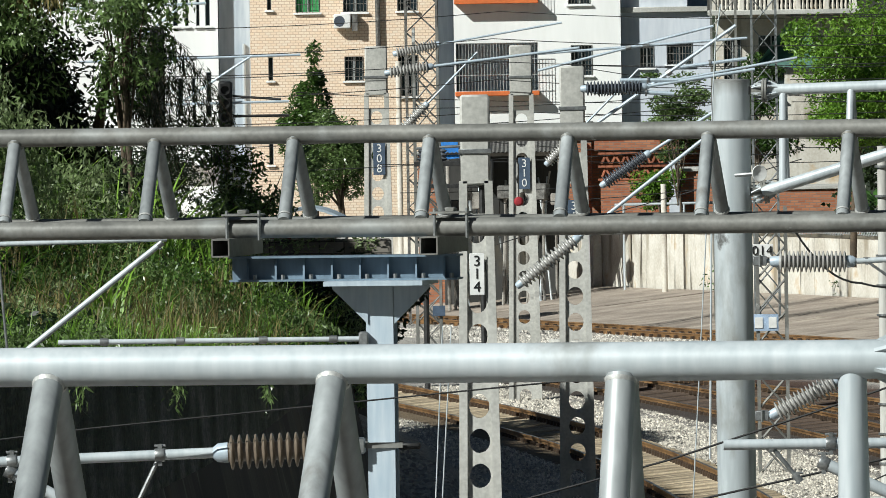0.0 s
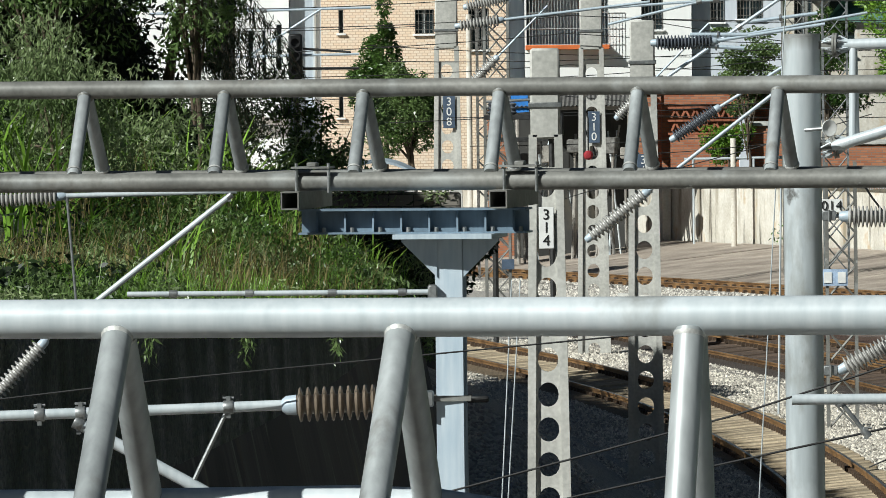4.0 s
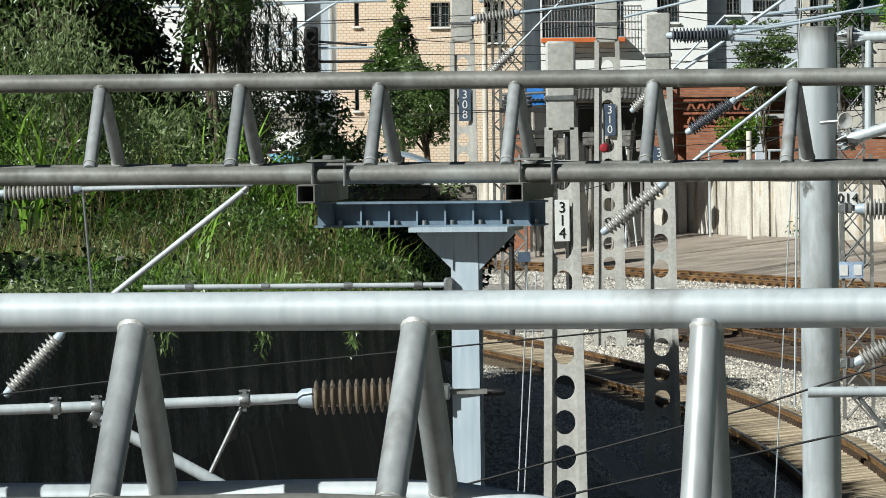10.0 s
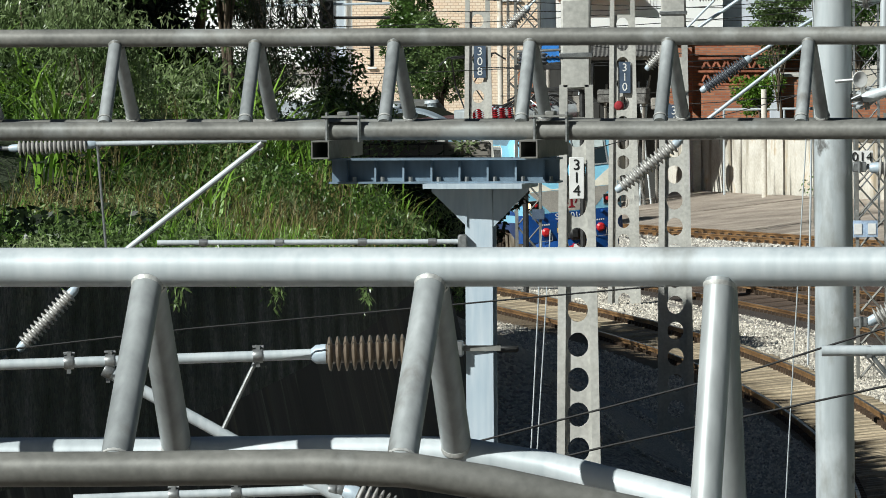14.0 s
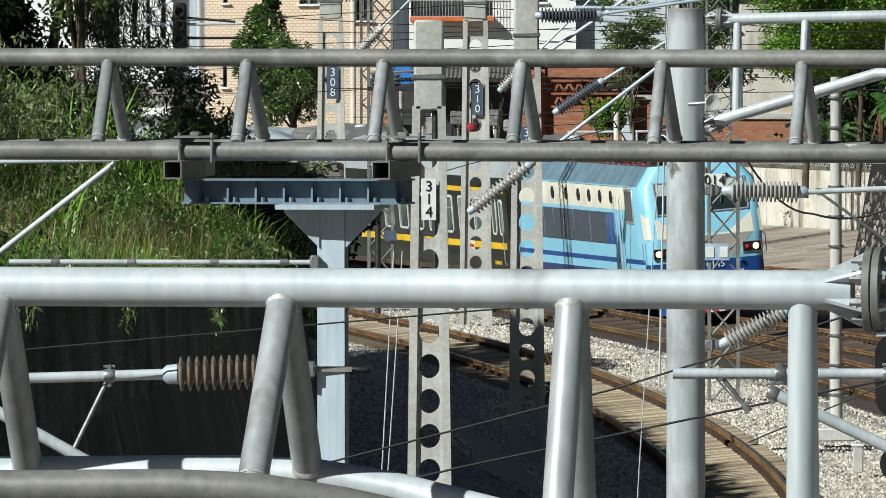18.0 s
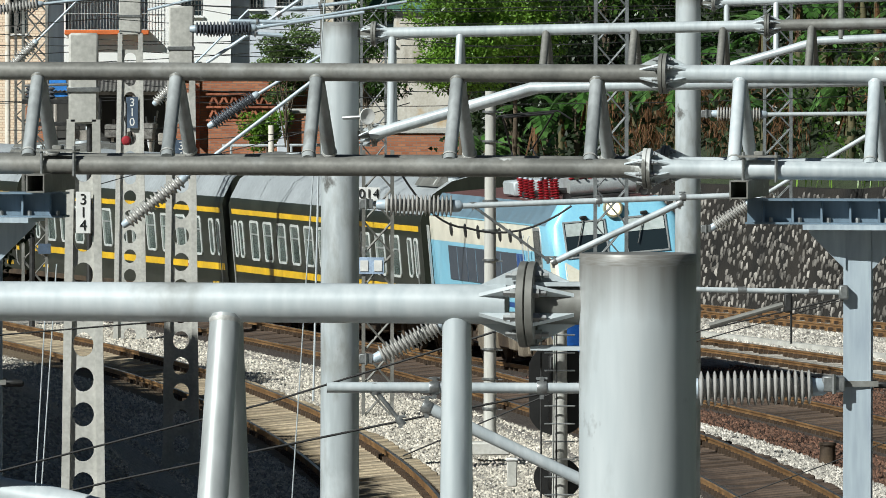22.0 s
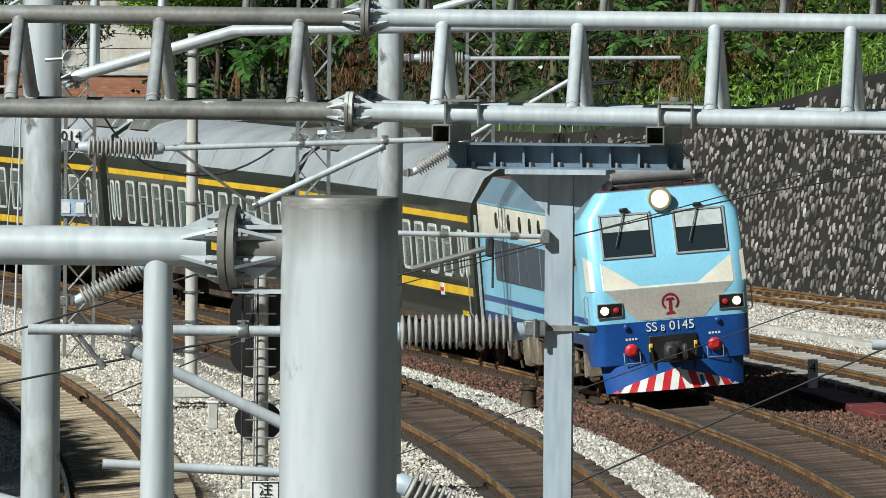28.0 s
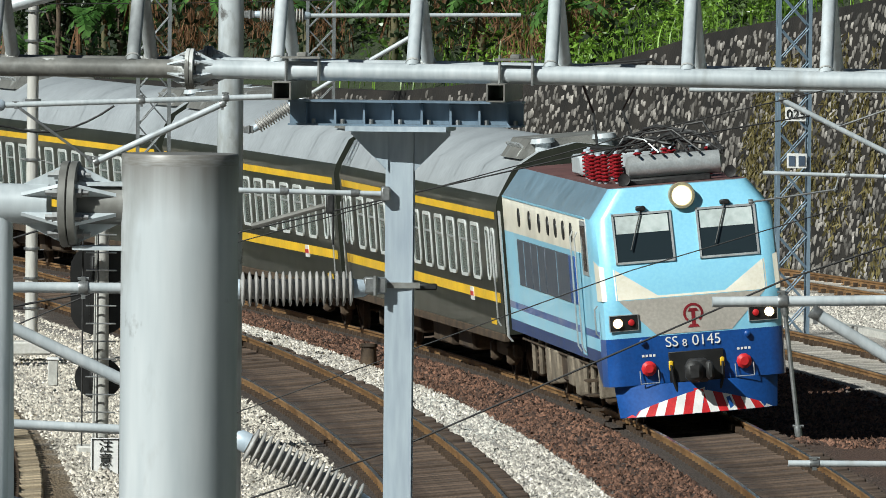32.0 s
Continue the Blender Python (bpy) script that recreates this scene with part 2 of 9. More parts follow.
# ---- mesh helpers ----
class Shape:
    """Gathers vertices and faces of one part."""

    def __init__(self):
        self.v, self.f, self.m = [], [], []

    def add(self, vs, fs, mi=0):
        k = len(self.v)
        self.v += [tuple(p) for p in vs]
        self.f += [tuple(i + k for i in q) for q in fs]
        self.m += [mi] * len(fs)
        return self

    def box(self, c, size, rz=0.0, ry=0.0, rx=0.0, bevel=0.0, mi=0):
        hx, hy, hz = (s / 2 for s in size)
        rot = Euler((rx, ry, rz)).to_matrix()
        c = Vector(c)
        b = min(bevel, hx * 0.8, hy * 0.8, hz * 0.8)
        if not b:
            vs = [c + rot @ Vector((x * hx, y * hy, z * hz)) for x in (-1, 1) for y in (-1, 1) for z in (-1, 1)]
            return self.add(vs, [(0, 1, 3, 2), (4, 6, 7, 5), (0, 4, 5, 1), (2, 3, 7, 6), (0, 2, 6, 4), (1, 5, 7, 3)], mi)
        bm = bmesh.new()
        bmesh.ops.create_cube(bm, size=1)
        for v in bm.verts:
            v.co = Vector((v.co.x * 2 * hx, v.co.y * 2 * hy, v.co.z * 2 * hz))
        bmesh.ops.bevel(bm, geom=bm.edges[:], offset=b, segments=1, affect="EDGES")
        bm.verts.index_update()
        vs = [c + rot @ v.co for v in bm.verts]
        fs = [[v.index for v in f.verts] for f in bm.faces]
        bm.free()
        return self.add(vs, fs, mi)

    def tube(self, pts, r, n=12, caps=True, mi=0):
        """A round bar along points; r is one radius or one a point."""
        pts = [Vector(p) for p in pts]
        rs = r if isinstance(r, (list, tuple)) else [r] * len(pts)
        vs, fs = [], []
        side = None
        for i, p in enumerate(pts):
            a = pts[max(i - 1, 0)]
            b = pts[min(i + 1, len(pts) - 1)]
            d = (b - a)
            d = d.normalized() if d.length > 1e-9 else Vector((0, 0, 1))
            if side is None:
                side = d.cross(Vector((0, 0, 1)) if abs(d.z) < 0.9 else Vector((1, 0, 0))).normalized()
            else:
                side = (side - d * side.dot(d)).normalized()
            up = d.cross(side)
            for k in range(n):
                t = 2 * math.pi * k / n
                vs.append(p + (side * math.cos(t) + up * math.sin(t)) * rs[i])
        for i in range(len(pts) - 1):
            for k in range(n):
                fs.append((i * n + k, i * n + (k + 1) % n, (i + 1) * n + (k + 1) % n, (i + 1) * n + k))
        if caps:
            fs.append(tuple(range(n - 1, -1, -1)))
            fs.append(tuple((len(pts) - 1) * n + k for k in range(n)))
        return self.add(vs, fs, mi)

    def lathe(self, p0, p1, prof, n=16, mi=0):
        """Rings along p0 to p1: prof gives (distance, radius)."""
        p0, p1 = Vector(p0), Vector(p1)
        d = (p1 - p0).normalized()
        side = d.cross(Vector((0, 0, 1)) if abs(d.z) < 0.9 else Vector((1, 0, 0))).normalized()
        up = d.cross(side)
        vs, fs = [], []
        for s, r in prof:
            for k in range(n):
                t = 2 * math.pi * k / n
                vs.append(p0 + d * s + (side * math.cos(t) + up * math.sin(t)) * r)
        for i in range(len(prof) - 1):
            for k in range(n):
                fs.append((i * n + k, i * n + (k + 1) % n, (i + 1) * n + (k + 1) % n, (i + 1) * n + k))
        fs.append(tuple(range(n - 1, -1, -1)))
        fs.append(tuple((len(prof) - 1) * n + k for k in range(n)))
        return self.add(vs, fs, mi)

    def prism(self, poly, axis, a, b, mi=0):
        """A flat outline in the two other axes, pushed from a to b along an axis."""
        n = len(poly)

        def at(p, w):
            return {"x": (w, p[0], p[1]), "y": (p[0], w, p[1]), "z": (p[0], p[1], w)}[axis]

        vs = [at(p, a) for p in poly] + [at(p, b) for p in poly]
        fs = [tuple(range(n))[::-1], tuple(range(n, 2 * n))] + [(i, (i + 1) % n, n + (i + 1) % n, n + i) for i in range(n)]
        return self.add(vs, fs, mi)

    def round_frame(self, x, y, z, w, h, t, r, depth=0.05, mi=0):
        """A rounded rectangular frame across y and z, standing at x."""
        rings = []
        for o, q in ((0.0, r), (t, max(0.02, r - t * 0.6))):
            ring = []
            for cy, cz, a0 in ((1, 1, 0), (-1, 1, 90), (-1, -1, 180), (1, -1, 270)):
                for k in range(4):
                    a = radians(a0 + 30 * k)
                    ring.append((y + cy * (w / 2 - o - q) + q * math.cos(a), z + cz * (h / 2 - o - q) + q * math.sin(a)))
            rings.append(ring)
        n = 16
        vs = [(x + dx, *p) for dx in (-depth / 2, depth / 2) for ring in rings for p in ring]
        fs = []
        for i in range(n):
            j = (i + 1) % n
            fs += [(i, j, n + j, n + i), (2 * n + i, 2 * n + j, 3 * n + j, 3 * n + i), (i, j, 2 * n + j, 2 * n + i), (n + i, n + j, 3 * n + j, 3 * n + i)]
        return self.add(vs, fs, mi)

    def turned(self, m):
        self.v = [tuple(m @ Vector(p)) for p in self.v]
        return self


def mesh_of(name, verts, faces, mats, mi=None, smooth=True):
    me = bpy.data.meshes.new(name)
    me.from_pydata(verts, [], faces)
    for m in mats:
        me.materials.append(m)
    if mi is not None and any(mi):
        me.polygons.foreach_set("material_index", mi)
    if smooth:
        me.polygons.foreach_set("use_smooth", [True] * len(me.polygons))
        me.set_sharp_from_angle(angle=radians(38))
    me.update()
    return me


def fix(me):
    bm = bmesh.new()
    bm.from_mesh(me)
    bmesh.ops.recalc_face_normals(bm, faces=bm.faces)
    bm.to_mesh(me)
    bm.free()


def part(name, shape, material, parent=None, label="", smooth=True):
    """Links a shape, given in world places, as one mesh object under its thing."""
    off = place_of(parent) if parent else Vector()
    mats = material if isinstance(material, (list, tuple)) else [material]
    me = mesh_of(name, [tuple(Vector(p) - off) for p in shape.v], shape.f, mats, shape.m, False)
    fix(me)
    if smooth:
        me.polygons.foreach_set("use_smooth", [True] * len(me.polygons))
        me.set_sharp_from_angle(angle=radians(38))
    ob = new(name, me)
    ob.parent = parent
    if label:
        ob["label"] = label
    return ob


def place_of(ob):
    p = Vector()
    while ob:
        p += ob.location
        ob = ob.parent
    return p


def thing(name, at, label, category, group="", kind=""):
    ob = new(name)
    ob.empty_display_size = 0.2
    ob.location = at
    return tagged(ob, label, category, group, kind)


def big_mesh(name, verts, faces, material, parent=None, smooth=False):
    """Many small pieces in one mesh, from arrays."""
    me = bpy.data.meshes.new(name)
    off = np.array(place_of(parent)) if parent else np.zeros(3)
    verts = np.asarray(verts, float) - off
    faces = np.asarray(faces, int)
    k = faces.shape[1]
    me.vertices.add(len(verts))
    me.vertices.foreach_set("co", verts.ravel())
    me.loops.add(faces.size)
    me.loops.foreach_set("vertex_index", faces.ravel())
    me.polygons.add(len(faces))
    me.polygons.foreach_set("loop_start", np.arange(len(faces)) * k)
    me.polygons.foreach_set("loop_total", np.full(len(faces), k))
    if smooth:
        me.polygons.foreach_set("use_smooth", [True] * len(faces))
    me.materials.append(material)
    me.update(calc_edges=True)
    me.validate()
    ob = new(name, me)
    ob.parent = parent
    return ob


# ---- the curve that all tracks follow ----
CX, CY = -683.0, 194.0
TRACKS = (685.75, 692.25, 697.6, 704.2, 712.2)
CANT = 5.0


def smooth01(x, a, b):
    t = min(1.0, max(0.0, (x - a) / (b - a)))
    return t * t * (3 - 2 * t)


def dip(r, s):
    """The fall of the outer tracks with distance along the curve."""
    return -0.0052 * min(250.0, max(0.0, s - 20)) * smooth01(r, 693.8, 696.5)


def drift(r, s):
    """How far the innermost track leaves its circle along the way."""
    return 0.013 * (min(82.0, max(-10.0, s)) - 45) if r < 689 else 0.0


def on_curve(r, s, z=0.0, base=None):
    """A place at radius r, s metres along along its own arc unless base is given."""
    a = s / (base or r)
    return Vector((CX + r * math.cos(a), CY + r * math.sin(a), z))


# ---- ground ----
def wall_top(s):
    """Height of the dark retaining wall's top along the inside of the curve."""
    return 3.08 - 0.0311 * (max(s, -100) - 21)


STONE_TOP = [(30, 10.5), (70, 8.6), (88, 7.0), (108, 5.55), (122, 4.6), (128, 4.0), (137, 3.15), (143, 2.95), (151, 2.55), (183, 2.2)]
R_DARK, R_STONE, R_WHITE = 678.0, 715.2, 722.0
S_DARK_END, S_STONE_END = 25.0, 184.0


def stone_top(s):
    return float(np.interp(s, [a for a, _ in STONE_TOP], [b for _, b in STONE_TOP]))


def ground_z(r, s):
    if abs(s) > 440:
        return 0.0
    z = -0.28 + dip(r, s)
    # ballast beds under the tracks
    for c in TRACKS:
        z = max(z, -0.215 + dip(r, s) - 0.45 * max(0.0, abs(r - c) - 1.75))
    if r < R_DARK and s < 420:
        up = wall_top(min(s, S_DARK_END + 12))
        up = up * (1 - 0.8 * smooth01(s, S_DARK_END + 5, S_DARK_END + 70))
        near = smooth01(s, -22, -2)
        z = up + (min(7.0, (0.13 + 0.17 * near) * (R_DARK - r)) + near * min(0.7, 0.35 * (R_DARK - r))) * smooth01(s, -170, -100) * (1 - smooth01(s, 220, 400))
    elif r < R_DARK + 4.5 and s > S_DARK_END - 2:
        k = smooth01(r, R_DARK, R_DARK + 4.5)
        z = max(z, (1 - k) * wall_top(S_DARK_END + 12) * (1 - 0.8 * smooth01(s, S_DARK_END + 5, S_DARK_END + 70)) - 0.2)
    if r > R_STONE and s < S_STONE_END:
        z = stone_top(s) - 0.15 + 0.45 * min(26.0, max(0.0, r - R_STONE - 0.6))
        z *= smooth01(s, -200, -100)
    elif r > R_STONE - 1.5 and s >= S_STONE_END:
        z = -0.28 + dip(r, s) + 0.10 * (min(r, R_WHITE) - R_STONE + 1.5)
        if r > R_WHITE:
            z += 0.5 * min(15.0, r - R_WHITE) * (1 - smooth01(s, 205, 235))
    return z


def build_ground():
    rr = [0.5, 300, 500, 600, 640, 652, 660, 665, 669, 672, 674.5, 676.5, 677.9, 678.1, 679.5, 681, 682.3]
    r = 683.0
    while r < 713.6:
        rr.append(round(r, 2))
        r += 0.42
    rr += [713.7, 714.5, 715.15, 715.8, 716.6, 718, 720, 721.95, 722.05, 723, 725, 728, 732, 737, 744, 760, 800, 900, 1200, 1800, 3500]
    ss = [-1.4, -1.0, -0.7, -0.5] + list(np.arange(-300, 441, 3.0) / 698.0) + [0.68, 0.8, 1.1, 1.5, 2.0, 2.6, 3.2, 3.8, 4.4]
    verts = [(CX + r * math.cos(a), CY + r * math.sin(a), ground_z(r, a * 698)) for r in rr for a in ss]
    n = len(ss)
    faces = [(i * n + j, (i + 1) * n + j, (i + 1) * n + (j + 1) % n, i * n + (j + 1) % n) for i in range(len(rr) - 1) for j in range(n)]
    ob = big_mesh("ground", verts, faces, ground_material(), None, True)
    tagged(ob, "railway ground of pale and rust-brown ballast between tracks", "ground", kind="structure")


def ground_material():
    m = bpy.data.materials.new("ballast_and_soil")
    m.use_nodes = True
    nt = m.node_tree
    n, ln = nt.nodes, nt.links
    b = n["Principled BSDF"]
    b.inputs["Roughness"].default_value = 0.9
    tc = n.new("ShaderNodeTexCoord")
    sub = n.new("ShaderNodeVectorMath")
    sub.operation = "SUBTRACT"
    sub.inputs[1].default_value = (CX, CY, 0)
    ln.new(tc.outputs["Object"], sub.inputs[0])
    flat = n.new("ShaderNodeVectorMath")
    flat.operation = "MULTIPLY"
    flat.inputs[1].default_value = (1, 1, 0)
    ln.new(sub.outputs[0], flat.inputs[0])
    length = n.new("ShaderNodeVectorMath")
    length.operation = "LENGTH"
    ln.new(flat.outputs[0], length.inputs[0])
    wob = n.new("ShaderNodeTexNoise")
    wob.inputs["Scale"].default_value, wob.inputs["Detail"].default_value = 0.8, 5
    ln.new(tc.outputs["Object"], wob.inputs["Vector"])
    ad = n.new("ShaderNodeMath")
    ad.operation = "MULTIPLY_ADD"
    ad.inputs[1].default_value, ad.inputs[2].default_value = 1.1, -0.55
    ln.new(wob.outputs[0], ad.inputs[0])
    sm = n.new("ShaderNodeMath")
    ln.new(length.outputs["Value"], sm.inputs[0])
    ln.new(ad.outputs[0], sm.inputs[1])
    mr = n.new("ShaderNodeMapRange")
    mr.inputs["From Min"].default_value, mr.inputs["From Max"].default_value = 674, 724
    ln.new(sm.outputs[0], mr.inputs[0])
    ramp = n.new("ShaderNodeValToRGB")
    ramp.color_ramp.interpolation = "LINEAR"
    pale, brown, oil, soil = (0.40, 0.375, 0.34), (0.085, 0.048, 0.033), (0.062, 0.048, 0.039), (0.032, 0.045, 0.018)
    timber = (0.17, 0.125, 0.075)
    stops = [(674, soil), (677.8, soil), (678.4, pale), (684.2, pale), (684.7, timber), (686.8, timber), (687.2, pale), (690.0, pale), (690.8, oil), (693.4, oil), (693.7, pale), (694.7, pale), (695.2, brown),
             (696.6, oil), (698.7, oil), (699.5, brown), (702.2, brown), (703.0, pale), (714.3, pale), (715.0, soil)]
    e = ramp.color_ramp.elements
    while len(e) < len(stops):
        e.new(0.5)
    for el, (r, c) in zip(e, stops):
        el.position, el.color = (r - 674) / 50, (*c, 1)
    ln.new(mr.outputs[0], ramp.inputs[0])
    cells = n.new("ShaderNodeTexVoronoi")
    cells.inputs["Scale"].default_value = 17
    ln.new(tc.outputs["Object"], cells.inputs["Vector"])
    hs = n.new("ShaderNodeSeparateColor")
    ln.new(cells.outputs["Color"], hs.inputs[0])
    v = n.new("ShaderNodeMapRange")
    v.inputs["To Min"].default_value, v.inputs["To Max"].default_value = 0.6, 1.4
    ln.new(hs.outputs[0], v.inputs[0])
    hv = n.new("ShaderNodeHueSaturation")
    ln.new(v.outputs[0], hv.inputs["Value"])
    ln.new(ramp.outputs[0], hv.inputs["Color"])
    ln.new(hv.outputs[0], b.inputs["Base Color"])
    bp = n.new("ShaderNodeBump")
    bp.inputs["Strength"].default_value, bp.inputs["Distance"].default_value = 0.9, 0.05
    ln.new(cells.outputs["Distance"], bp.inputs["Height"])
    ln.new(bp.outputs[0], b.inputs["Normal"])
    return m


build_ground()


# ---- walls ----
def curved_wall(name, label, material, r, s0, s1, z0, ztop, thick, batter=0.0, step=2.0, outside=False):
    """A wall along the curve; its face leans back by batter metres a metre of height."""
    sh = Shape()
    n = max(2, int(abs(s1 - s0) / step))
    for i in range(n + 1):
        s = s0 + (s1 - s0) * i / n
        a = s / 698
        zb, zt = z0(s), ztop(s)
        sg = 1 if outside else -1
        ring = [(r, zb), (r + sg * batter * (zt - zb), zt), (r + sg * (batter * (zt - zb) + thick), zt), (r + sg * (thick + 0.3), zb)]
        k = len(sh.v)
        sh.v += [(CX + q * math.cos(a), CY + q * math.sin(a), z) for q, z in ring]
        if i:
            for j in range(4):
                sh.f.append((k - 4 + j, k - 4 + (j + 1) % 4, k + (j + 1) % 4, k + j))
                sh.m.append(0)
    sh.f += [(0, 1, 2, 3), tuple(len(sh.v) - 4 + j for j in (3, 2, 1, 0))]
    sh.m += [0, 0]
    ob = part(name, sh, material, None, label)
    return tagged(ob, label, "wall", kind="structure")


# The wall's shaded face is painted dark; its streaks are stains.
curved_wall("wall_inner", "water-stained concrete retaining wall below the bushes, shade darkened into its colour", CONCD, R_DARK + 0.9, -130, S_DARK_END,
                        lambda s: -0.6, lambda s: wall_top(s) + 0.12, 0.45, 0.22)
WALLP = mat("rain_stained_plaster", (0.64, 0.59, 0.50), 0.85, 0, col2=(0.80, 0.77, 0.70), scale=0.6, fine=12, var=0.18, bump=0.2)
patched(WALLP, (0.30, 0.25, 0.18), 1.0, 0.55, (1, 1, 0.2), 0.14)
patched(WALLP, (0.10, 0.085, 0.06), 2.2, 0.60, (1, 1, 0.12), 0.09)
patched(WALLP, (0.50, 0.34, 0.16), 0.6, 0.56, (1, 1, 0.9), 0.1)
curved_wall("wall_outer", "rain-stained white plastered boundary wall", WALLP, R_WHITE, S_STONE_END, 440,
                         lambda s: -3.0, lambda s: 0.4 + dip(722, s) + 2.1, 0.25, 0.0, outside=True)
MOSS = mat("mossy_coping", (0.07, 0.062, 0.045), 0.9, 0, col2=(0.26, 0.23, 0.17), scale=1.6, fine=14, var=0.4, bump=0.4, dist=0.02)
curved_wall("coping", "dark mossy coping along the boundary wall", MOSS, R_WHITE - 0.03, S_STONE_END + 0.5, 440,
                     lambda s: 2.44 + dip(722, s), lambda s: 2.53 + dip(722, s) + 0.03 * math.sin(s * 1.9), 0.31, 0.0, step=1.0, outside=True)
wall_stone = curved_wall("wall_stone", "dark mortared rubble stone retaining wall", mat("dark_mortar", (0.007, 0.006, 0.005), 0.9, 0, col2=(0.022, 0.018, 0.014), scale=0.6, fine=9, var=0.3, bump=0.5, dist=0.03),
                         R_STONE - 0.9, 20, S_STONE_END, lambda s: -1.8, stone_top, 0.6, 0.2, outside=True)


# ---- sloping pavement before the white wall ----
def build_pavement():
    root = thing("pavement", on_curve(718, 260, -1), "sloping paved verge of worn tan stone slabs", "pavement", kind="structure")
    slab = mat("worn_tan_slab", (0.34, 0.28, 0.23), 0.85, 0, col2=(0.47, 0.40, 0.33), scale=0.8, fine=12, var=0.22, bump=0.3, rand=0.12)
    s = S_STONE_END + 0.5
    while s < 330:
        for r0 in (713.9, 717.9):
            sh = Shape()
            q = [(r0 + 0.02, s + 0.02), (r0 + 3.96, s + 0.02), (r0 + 3.96, s + 4.46), (r0 + 0.02, s + 4.46)]
            top = [on_curve(r, t, ground_z(r, t) + 0.05 + random.uniform(0, 0.03), 698) for r, t in q]
            sh.add([p for p in top] + [p - Vector((0, 0, 0.25)) for p in top], [(0, 1, 2, 3), (4, 7, 6, 5), (0, 4, 5, 1), (1, 5, 6, 2), (2, 6, 7, 3), (3, 7, 4, 0)])
            part("slab", sh, slab, root)
        s += 4.5


build_pavement()


# ---- tracks ----
def sweep(r, s0, s1, prof, dz=0.0, step=1.5):
    """A profile of (across, up) carried along the curve."""
    sh = Shape()
    n = int((s1 - s0) / step)
    k = len(prof)
    for i in range(n + 1):
        s = s0 + (s1 - s0) * i / n
        a = s / r
        for q, z in prof:
            sh.v.append((CX + (r + q + drift(r, s)) * math.cos(a), CY + (r + q + drift(r, s)) * math.sin(a), z + dz + dip(r, s)))
        if i:
            b = (i - 1) * k
            for j in range(k):
                sh.f.append((b + j, b + (j + 1) % k, b + k + (j + 1) % k, b + k + j))
                sh.m.append(0)
    sh.f += [tuple(range(k)), tuple(len(sh.v) - 1 - j for j in range(k))]
    sh.m += [0, 0]
    return sh


RAILPROF = [(-0.075, -0.176), (-0.075, -0.16), (-0.012, -0.14), (-0.012, -0.045), (-0.036, -0.035), (-0.036, -0.006), (-0.03, -0.001), (0.03, -0.001), (0.036, -0.006), (0.036, -0.035), (0.012, -0.045), (0.012, -0.14), (0.075, -0.16), (0.075, -0.176)]


CLIP = mat("oily_rail_clip", (0.075, 0.05, 0.032), 0.75, 0.2, scale=4, fine=40, var=0.3, bump=0.1)


def build_track(i, r, s0, s1, sleeper_mat, what, w=0.24, gap=0.58, used=True, cant=CANT):
    root = thing("railway_track", on_curve(r, (s0 + s1) / 2, dip(r, (s0 + s1) / 2)), what, "railway track", "curving tracks", "structure")
    tilt = math.sin(radians(cant))
    for side in (-1, 1):
        dz = side * 0.7535 * tilt
        rail = part("rail", sweep(r + side * 0.7535, s0, s1, RAILPROF, dz), RAIL, root)
        part("rail_head", sweep(r + side * 0.7535, s0, s1, [(-0.03, -0.002), (-0.03, 0.002), (0.03, 0.002), (0.03, -0.002)], dz), RAILTOP, rail, "polished running surface" if used else "")
        clips = Shape()
        n = int((s1 - s0) / gap)
        for k in range(n):
            s = s0 + gap * (k + 0.5)
            for q in (-0.11, 0.11):
                p = on_curve(r + side * 0.7535 + q + drift(r, s), s, dz - 0.125 + dip(r, s), r)
                clips.box(p, (0.10, 0.12, 0.09), rz=s / r)
        part("rail_fastenings", clips, CLIP, root)["kind"] = "stuff"
    base = Shape().box((0, 0, 0), (2.55, w, 0.2), bevel=0.025)
    me = mesh_of("sleeper", base.v, base.f, [sleeper_mat], None, False)
    fix(me)
    k = 0
    off = place_of(root)
    s = s0 + gap / 2
    while s < s1:
        ob = new("sleeper", me)
        ob.parent = root
        p = on_curve(r + drift(r, s), s, dip(r, s) - 0.27 + random.uniform(-0.03, 0.03), r)
        ob.matrix_basis = Matrix.Translation(p - off) @ Matrix.Rotation(s / r + random.uniform(-0.02, 0.02), 4, "Z") @ Matrix.Rotation(-radians(cant), 4, "Y")
        s += gap
    return root


build_track(0, TRACKS[0], -25, 135, SLEEP, "curving track with weathered timber sleepers and rusty rails", 0.40, cant=CANT)
build_track(1, TRACKS[1], -40, 160, SLEEPD, "curving track with dark oily sleepers")
build_track(2, TRACKS[2], -40, 330, SLEEPD, "curving main track with dark oily sleepers", gap=0.62)
build_track(3, TRACKS[3], 10, 180, SLEEPG, "curving track with rusty rails on concrete sleepers", cant=2.0)
build_track(4, TRACKS[4], 60, 330, SLEEPG, "curving siding with rust-red rails", gap=0.9, used=False, cant=1.0)


